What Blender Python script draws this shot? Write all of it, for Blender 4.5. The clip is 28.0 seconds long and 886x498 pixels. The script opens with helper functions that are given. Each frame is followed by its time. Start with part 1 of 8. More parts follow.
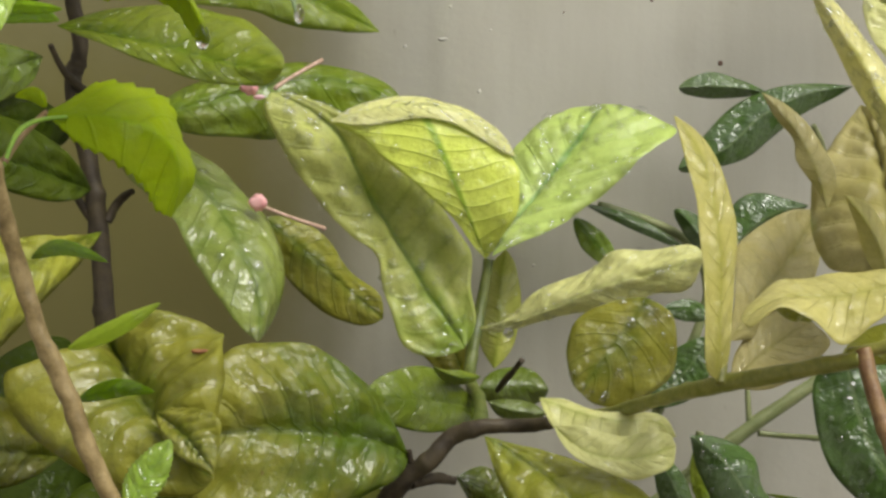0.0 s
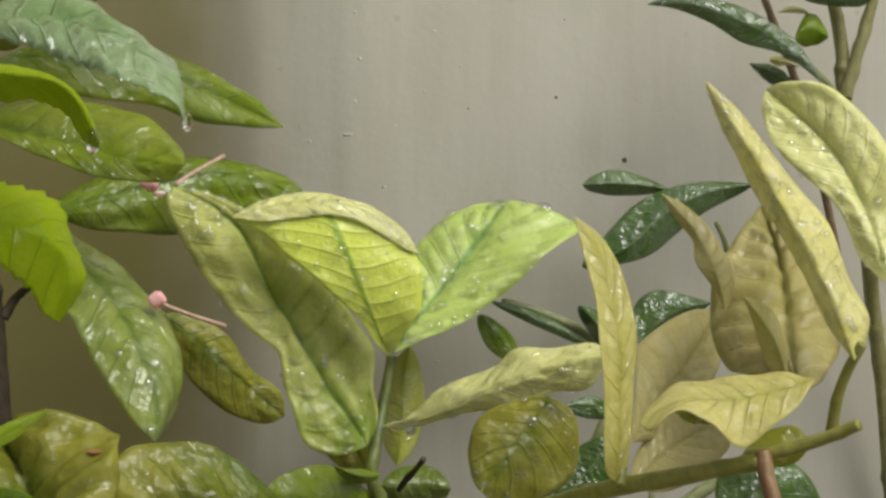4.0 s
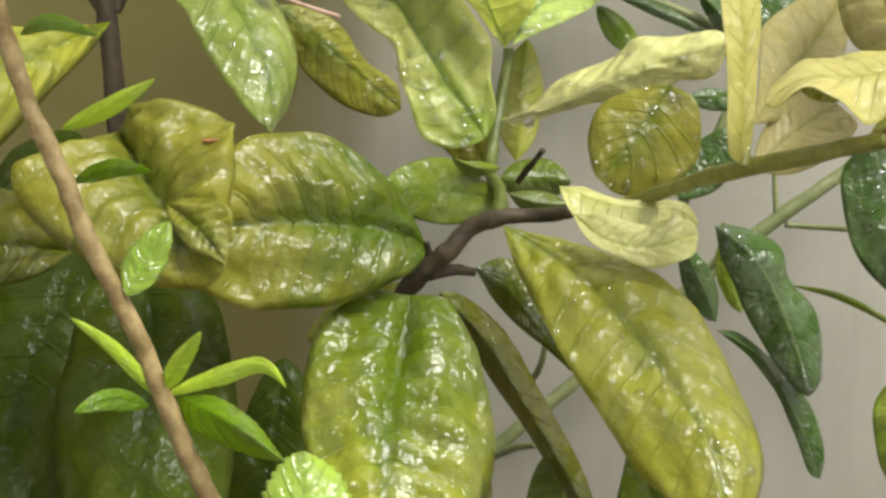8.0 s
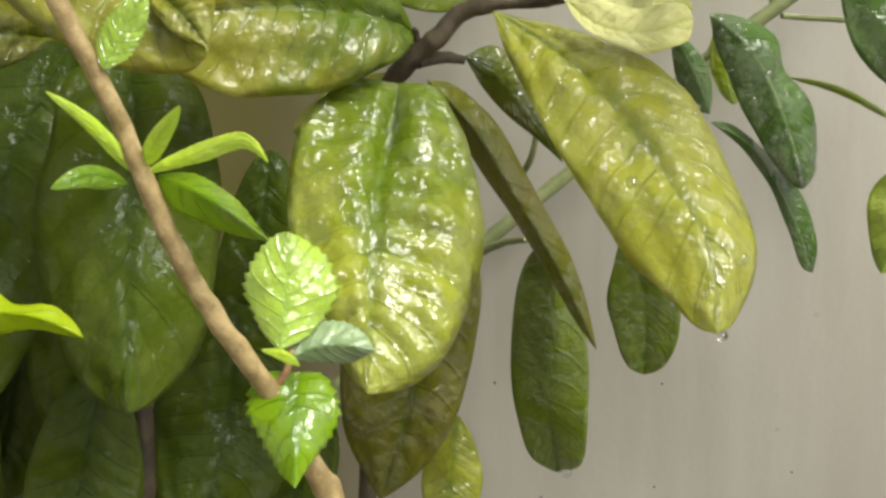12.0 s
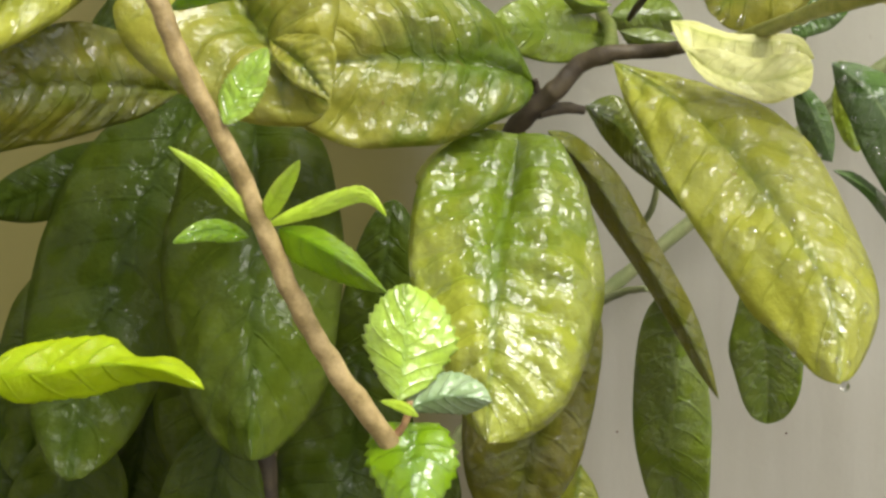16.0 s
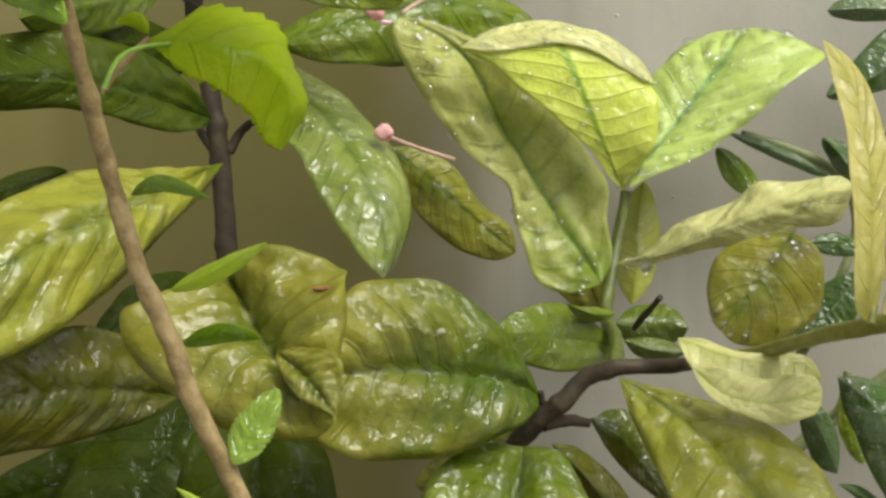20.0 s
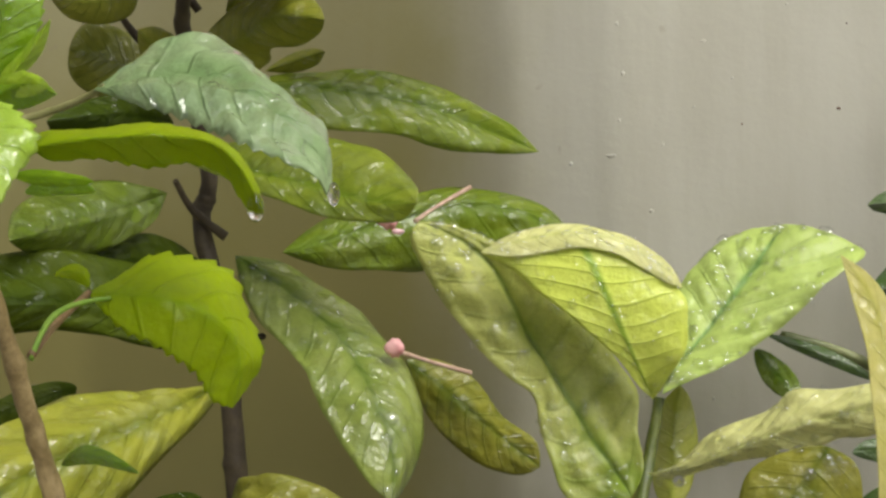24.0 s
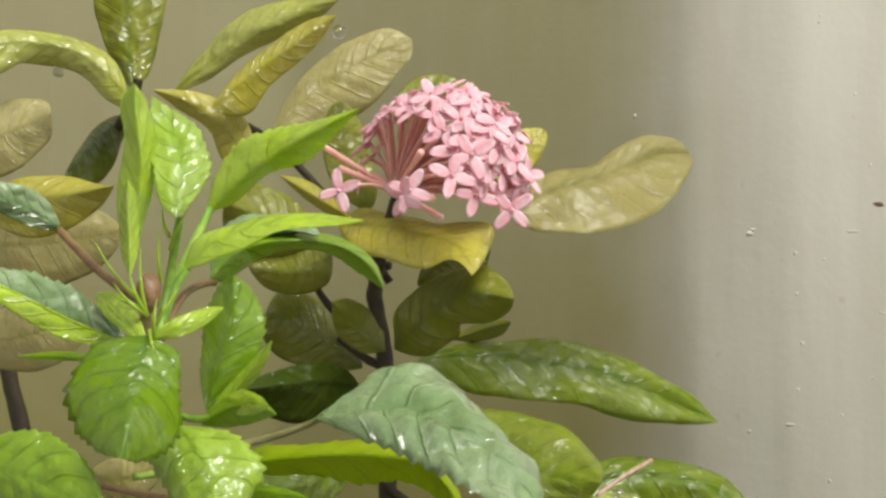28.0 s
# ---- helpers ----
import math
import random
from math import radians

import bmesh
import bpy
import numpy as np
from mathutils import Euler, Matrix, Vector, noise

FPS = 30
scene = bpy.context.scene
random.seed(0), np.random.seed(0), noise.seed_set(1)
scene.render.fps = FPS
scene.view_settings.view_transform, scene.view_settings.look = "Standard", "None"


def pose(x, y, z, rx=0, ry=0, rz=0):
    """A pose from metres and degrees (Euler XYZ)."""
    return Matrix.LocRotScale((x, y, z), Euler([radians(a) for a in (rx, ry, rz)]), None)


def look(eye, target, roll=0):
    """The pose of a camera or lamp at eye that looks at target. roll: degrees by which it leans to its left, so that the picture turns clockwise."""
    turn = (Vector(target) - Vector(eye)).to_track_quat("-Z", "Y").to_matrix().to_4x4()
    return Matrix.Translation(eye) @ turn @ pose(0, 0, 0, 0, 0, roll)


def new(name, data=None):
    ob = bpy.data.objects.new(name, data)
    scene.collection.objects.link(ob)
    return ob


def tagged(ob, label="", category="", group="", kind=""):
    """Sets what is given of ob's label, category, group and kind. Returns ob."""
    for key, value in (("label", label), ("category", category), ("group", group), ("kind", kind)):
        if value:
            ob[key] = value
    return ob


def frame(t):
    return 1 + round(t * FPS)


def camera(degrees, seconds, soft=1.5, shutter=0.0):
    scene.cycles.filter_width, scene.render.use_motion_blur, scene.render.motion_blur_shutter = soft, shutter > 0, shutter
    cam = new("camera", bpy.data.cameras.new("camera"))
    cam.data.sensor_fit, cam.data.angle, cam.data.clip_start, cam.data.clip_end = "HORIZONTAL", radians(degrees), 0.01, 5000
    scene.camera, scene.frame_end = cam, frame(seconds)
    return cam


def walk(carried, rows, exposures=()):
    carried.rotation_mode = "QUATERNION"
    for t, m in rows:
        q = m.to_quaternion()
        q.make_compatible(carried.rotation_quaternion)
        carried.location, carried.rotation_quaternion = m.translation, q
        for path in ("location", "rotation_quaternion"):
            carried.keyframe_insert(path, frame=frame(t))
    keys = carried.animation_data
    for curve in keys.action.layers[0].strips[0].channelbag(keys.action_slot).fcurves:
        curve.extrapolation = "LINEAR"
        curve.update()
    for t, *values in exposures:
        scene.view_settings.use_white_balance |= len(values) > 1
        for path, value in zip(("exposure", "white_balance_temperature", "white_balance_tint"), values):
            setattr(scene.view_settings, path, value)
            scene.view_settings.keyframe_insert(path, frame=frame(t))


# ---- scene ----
cam = camera(24.0, 28.0, soft=2.8)
PATH = [
    (0, (0.0015, -0.0294, 1.0123), (0.1178, 1.9665, 1.0676), 0.17),
    (0.5, (0.0035, -0.0260, 1.0130), (0.1444, 1.9682, 1.0734), 0.08),
    (1, (0.0043, -0.0248, 1.0160), (0.1495, 1.9673, 1.1180), 0.39),
    (1.5, (0.0037, -0.0277, 1.0183), (0.1776, 1.9578, 1.1839), 0.48),
    (2, (0.0017, -0.0249, 1.0218), (0.1757, 1.9586, 1.2100), 0.43),
    (2.5, (0.0018, -0.0253, 1.0221), (0.1876, 1.9561, 1.2208), 0.77),
    (4.5, (0.0094, -0.0250, 1.0160), (0.2028, 1.9639, 1.1004), 0.09),
    (5, (0.0089, -0.0191, 1.0132), (0.1675, 1.9744, 1.0425), 0.21),
    (5.5, (0.0101, -0.0165, 1.0126), (0.1568, 1.9781, 1.0212), 0.04),
    (6, (0.0094, -0.0130, 1.0091), (0.1292, 1.9830, 0.9689), 0.01),
    (6.5, (0.0098, -0.0115, 1.0059), (0.1214, 1.9843, 0.9394), -0.18),
    (7, (0.0103, -0.0104, 1.0041), (0.1009, 1.9848, 0.8982), -0.25),
    (7.5, (0.0104, -0.0073, 1.0027), (0.0935, 1.9865, 0.8702), -0.32),
    (8, (0.0106, -0.0086, 1.0025), (0.0928, 1.9857, 0.8755), -0.40),
    (8.5, (0.0116, -0.0088, 1.0020), (0.1128, 1.9843, 0.8702), -0.40),
    (9, (0.0134, -0.0090, 0.9995), (0.1236, 1.9808, 0.8313), -0.51),
    (9.5, (0.0126, -0.0037, 0.9956), (0.1170, 1.9818, 0.7794), -0.57),
    (10, (0.0122, 0.0014, 0.9940), (0.1192, 1.9828, 0.7436), -0.49),
    (10.5, (0.0119, 0.0055, 0.9931), (0.1216, 1.9824, 0.7102), -0.31),
    (11, (0.0119, 0.0063, 0.9924), (0.1047, 1.9827, 0.7001), -0.45),
    (11.5, (0.0122, 0.0075, 0.9915), (0.1124, 1.9824, 0.6919), -0.45),
    (12, (0.0119, 0.0081, 0.9911), (0.1016, 1.9823, 0.6835), -0.36),
    (12.5, (0.0122, 0.0104, 0.9898), (0.0998, 1.9819, 0.6648), -0.31),
    (14.5, (0.0121, 0.0077, 0.9901), (0.0268, 1.9756, 0.6334), -0.40),
    (15, (0.0112, 0.0039, 0.9909), (0.0170, 1.9768, 0.6629), -0.44),
    (15.5, (0.0132, 0.0039, 0.9922), (-0.0153, 1.9800, 0.6848), -0.82),
    (16, (0.0143, 0.0039, 0.9934), (-0.0164, 1.9864, 0.7308), -0.97),
    (16.5, (0.0125, 0.0075, 0.9966), (-0.0053, 1.9943, 0.7681), -0.44),
    (17, (0.0128, 0.0095, 0.9994), (0.0249, 1.9999, 0.8040), -0.12),
    (17.5, (0.0133, 0.0097, 1.0023), (0.0255, 2.0027, 0.8348), -0.15),
    (18, (0.0105, 0.0120, 1.0047), (0.0148, 2.0060, 0.8498), 0.09),
    (18.5, (0.0097, 0.0113, 1.0076), (0.0069, 2.0080, 0.8931), -0.04),
    (19, (0.0114, 0.0090, 1.0105), (0.0054, 2.0071, 0.9240), -0.08),
    (19.5, (0.0103, 0.0103, 1.0139), (-0.0059, 2.0096, 0.9619), 0.07),
    (20, (0.0084, 0.0126, 1.0160), (-0.0127, 2.0124, 1.0002), 0.26),
    (20.5, (0.0143, 0.0196, 1.0166), (-0.0187, 2.0192, 0.9962), 0.20),
    (22.5, (0.0220, 0.0341, 1.0319), (-0.0122, 2.0338, 1.0287), 0.20),
    (23, (0.0281, 0.0412, 1.0391), (-0.0247, 2.0393, 1.1093), 0.19),
    (23.5, (0.0348, 0.0455, 1.0414), (-0.0702, 2.0410, 1.1249), -0.23),
    (24, (0.0442, 0.0529, 1.0452), (-0.0692, 2.0455, 1.1748), -0.38),
    (24.5, (0.0489, 0.0565, 1.0516), (-0.0915, 2.0438, 1.2270), -0.01),
    (25, (0.0444, 0.0475, 1.0588), (-0.1334, 2.0282, 1.2715), 0.56),
    (25.5, (0.0412, 0.0415, 1.0647), (-0.1744, 2.0155, 1.3031), 0.95),
    (26, (0.0409, 0.0355, 1.0676), (-0.1766, 2.0056, 1.3347), 0.93),
    (26.5, (0.0338, 0.0343, 1.0701), (-0.2081, 1.9987, 1.3579), 1.27),
    (27, (0.0298, 0.0333, 1.0705), (-0.2285, 1.9943, 1.3668), 1.29),
    (27.5, (0.0327, 0.0320, 1.0720), (-0.2221, 1.9908, 1.3853), 1.19),
    (28, (0.0341, 0.0283, 1.0727), (-0.2303, 1.9837, 1.3991), 1.45),
]
walk(cam, [(t, look(eye, target, roll)) for t, eye, target, roll in PATH],
     exposures=[(0, -0.2), (1, -0.3), (2, -0.2), (5, -0.45), (6, -0.13), (8, 0.26), (12, 0.48), (15, 0.57), (17, 0.5), (20, -0.05), (25, -0.2), (28, -0.11)])

# ---- daylight: a bright overcast sky after rain, stronger from above and from the right ----
world = bpy.data.worlds.new("sky")
scene.world = world
world.use_nodes = True
nt = world.node_tree
sky = nt.nodes.new("ShaderNodeTexSky")
sky.sky_type, sky.sun_disc = "NISHITA", False
sky.sun_elevation, sky.sun_rotation = radians(50), radians(145)
sky.air_density, sky.dust_density, sky.ozone_density = 1.0, 4.0, 1.0
nt.nodes["Background"].inputs["Strength"].default_value = 0.15
cloud = nt.nodes.new("ShaderNodeHueSaturation")
cloud.inputs["Saturation"].default_value = 0.05
nt.links.new(sky.outputs["Color"], cloud.inputs["Color"])
nt.links.new(cloud.outputs["Color"], nt.nodes["Background"].inputs["Color"])
sun_data = bpy.data.lights.new("sun", "SUN")
sun_data.energy, sun_data.angle, sun_data.color = 2.6, radians(34), (1.0, 0.955, 0.85)
sun = new("sun", sun_data)
sun.matrix_world = look((1.7, -1.3, 4.5), (0.0, 1.1, 1.1))


# ---- materials ----
def nodes_of(name):
    m = bpy.data.materials.new(name)
    m.use_nodes = True
    t = m.node_tree
    return m, t, t.nodes["Principled BSDF"]


def add(t, kind, **values):
    n = t.nodes.new(kind)
    for key, v in values.items():
        if key in n.inputs:
            n.inputs[key].default_value = v
    return n


def maths(t, op, a, b=None, c=None):
    n = t.nodes.new("ShaderNodeMath")
    n.operation = op
    for i, v in enumerate((a, b, c)):
        if v is None:
            continue
        if isinstance(v, (int, float)):
            n.inputs[i].default_value = v
        else:
            t.links.new(v, n.inputs[i])
    return n.outputs[0]


def blend(t, fac, a, b):
    n = t.nodes.new("ShaderNodeMix")
    n.data_type = "RGBA"
    for i, v in ((0, fac), (6, a), (7, b)):
        if isinstance(v, tuple):
            n.inputs[i].default_value = (*v, 1)
        elif isinstance(v, (int, float)):
            n.inputs[i].default_value = v
        else:
            t.links.new(v, n.inputs[i])
    return n.outputs[2]


def ramp(t, v, lo, hi, a=0.0, b=1.0):
    n = t.nodes.new("ShaderNodeMapRange")
    n.interpolation_type = "SMOOTHSTEP"
    for i, q in enumerate((v, lo, hi, a, b)):
        if isinstance(q, (int, float)):
            n.inputs[i].default_value = q
        else:
            t.links.new(q, n.inputs[i])
    return n.outputs[0]


def noise_tex(t, scale, detail=4.0, rough=0.55, vec=None):
    n = add(t, "ShaderNodeTexNoise", Scale=scale, Detail=detail, Roughness=rough)
    if vec is None:
        vec = t.nodes.new("ShaderNodeTexCoord").outputs["Object"]
    t.links.new(vec, n.inputs["Vector"])
    return n.outputs["Fac"]


def leaf_material(name, blade, patch, vein, patches=0.5, gloss=0.22, glow=0.3, base_green=0.0, brown=0.0, vein_strength=0.42, wet=0.9, cells=0.42):
    """Blade colour, the yellowing between the veins, the vein colour; UV x runs from the base to the tip, y across, and the layer Vein counts the side veins."""
    m, t, p = nodes_of(name)
    uv = t.nodes.new("ShaderNodeSeparateXYZ")
    t.links.new(t.nodes.new("ShaderNodeTexCoord").outputs["UV"], uv.inputs[0])
    lanes = t.nodes.new("ShaderNodeUVMap")
    lanes.uv_map = "Vein"
    lane_xy = t.nodes.new("ShaderNodeSeparateXYZ")
    t.links.new(lanes.outputs[0], lane_xy.inputs[0])
    s, across = uv.outputs[0], lane_xy.outputs[1]
    rnd = t.nodes.new("ShaderNodeObjectInfo").outputs["Random"]
    big = noise_tex(t, 38.0, 3.0)
    fine = noise_tex(t, 420.0, 4.0)
    wobble = maths(t, "MULTIPLY_ADD", noise_tex(t, 150.0, 2.0), 0.12, -0.06)
    # 0 on a side vein, 0.5 halfway between two
    near = maths(t, "SUBTRACT", 0.5, maths(t, "ABSOLUTE", maths(t, "SUBTRACT", maths(t, "FRACT", maths(t, "ADD", lane_xy.outputs[0], wobble)), 0.5)))
    side_vein = maths(t, "MULTIPLY", ramp(t, near, 0.015, 0.085, 1.0, 0.0), ramp(t, across, 0.75, 1.0, 1.0, 0.0))
    midrib = ramp(t, across, 0.015, 0.085, 1.0, 0.0)
    # yellow patches, weaker near the veins
    mid = noise_tex(t, 120.0, 4.0, 0.65)
    where = maths(t, "ADD", maths(t, "ADD", maths(t, "MULTIPLY", big, 0.7), maths(t, "MULTIPLY", mid, 0.3)), maths(t, "MULTIPLY_ADD", rnd, 0.22, patches - 0.58))
    if base_green:
        where = maths(t, "ADD", where, maths(t, "MULTIPLY_ADD", s, base_green, -0.5 * base_green))
    # greener by the midrib, the side veins and the stalk
    where = maths(t, "ADD", where, maths(t, "MULTIPLY", ramp(t, across, 0.0, 0.45), 0.20))
    where = maths(t, "ADD", where, maths(t, "MULTIPLY_ADD", ramp(t, s, 0.0, 0.2), 0.25, -0.37))
    where = maths(t, "SUBTRACT", where, maths(t, "MULTIPLY", ramp(t, near, 0.0, 0.28, 1.0, 0.0), 0.06))
    fac = ramp(t, where, 0.2, 0.8)
    colour = blend(t, fac, blade, patch)
    colour = blend(t, maths(t, "MULTIPLY", side_vein, 0.11 * vein_strength), colour, vein)
    colour = blend(t, maths(t, "MULTIPLY", midrib, 0.75 * vein_strength), colour, vein)
    mottled = blend(t, maths(t, "MULTIPLY", ramp(t, fine, 0.35, 0.7), 0.14), colour, tuple(c * 0.6 for c in blade))
    if brown:
        spots = ramp(t, noise_tex(t, 95.0, 5.0, 0.7), 0.66 - 0.12 * brown, 0.74 - 0.1 * brown)
        mottled = blend(t, maths(t, "MULTIPLY", spots, 0.75), mottled, (0.16, 0.07, 0.02))
    t.links.new(mottled, p.inputs["Base Color"])
    # rain film: smooth patches with a lumpy surface of their own over a satin blade
    pools = maths(t, "ADD", maths(t, "MULTIPLY", noise_tex(t, 58.0, 3.0, 0.5), 0.85), maths(t, "MULTIPLY", noise_tex(t, 330.0, 2.0), 0.15))
    film = ramp(t, pools, 0.44, 0.47)
    p.inputs["Roughness"].default_value = gloss + 0.18
    p.inputs["Specular IOR Level"].default_value = 0.22 if wet > 0.25 else 0.1
    t.links.new(maths(t, "MULTIPLY", film, wet), p.inputs["Coat Weight"])
    p.inputs["Coat Roughness"].default_value = 0.025
    p.inputs["Coat IOR"].default_value = 1.85
    # blade swollen between the small veins
    net = add(t, "ShaderNodeTexVoronoi", Scale=165.0, Smoothness=0.8)
    net.feature = "SMOOTH_F1"
    t.links.new(t.nodes.new("ShaderNodeTexCoord").outputs["Object"], net.inputs["Vector"])
    cushion = maths(t, "MULTIPLY", net.outputs["Distance"], -1.0 * cells)
    lumps = maths(t, "ADD", maths(t, "MULTIPLY", noise_tex(t, 75.0, 4.0, 0.55), 1.75), maths(t, "MULTIPLY", ramp(t, pools, 0.43, 0.58), 0.5))
    lumps = maths(t, "ADD", lumps, cushion)
    lumps = maths(t, "SUBTRACT", lumps, maths(t, "MULTIPLY", ramp(t, near, 0.0, 0.3, 1.0, 0.0), cells))
    coat_bump = add(t, "ShaderNodeBump", Strength=1.0, Distance=0.0020)
    t.links.new(lumps, coat_bump.inputs["Height"])
    t.links.new(coat_bump.outputs[0], p.inputs["Coat Normal"])
    bump = add(t, "ShaderNodeBump", Strength=0.9, Distance=0.0018)
    height = maths(t, "ADD", maths(t, "MULTIPLY", fine, 0.3), maths(t, "ADD", maths(t, "MULTIPLY", noise_tex(t, 150.0, 3.0), 0.7), cushion))
    height = maths(t, "SUBTRACT", height, maths(t, "MULTIPLY", side_vein, 0.25))
    t.links.new(height, bump.inputs["Height"])
    t.links.new(bump.outputs[0], p.inputs["Normal"])
    thin = add(t, "ShaderNodeBsdfTranslucent")
    t.links.new(blend(t, 0.4, mottled, tuple(min(1.0, c * 1.25) for c in patch)), thin.inputs["Color"])
    mix = add(t, "ShaderNodeMixShader", Fac=glow)
    t.links.new(p.outputs[0], mix.inputs[1])
    t.links.new(thin.outputs[0], mix.inputs[2])
    t.links.new(mix.outputs[0], t.nodes["Material Output"].inputs["Surface"])
    return m


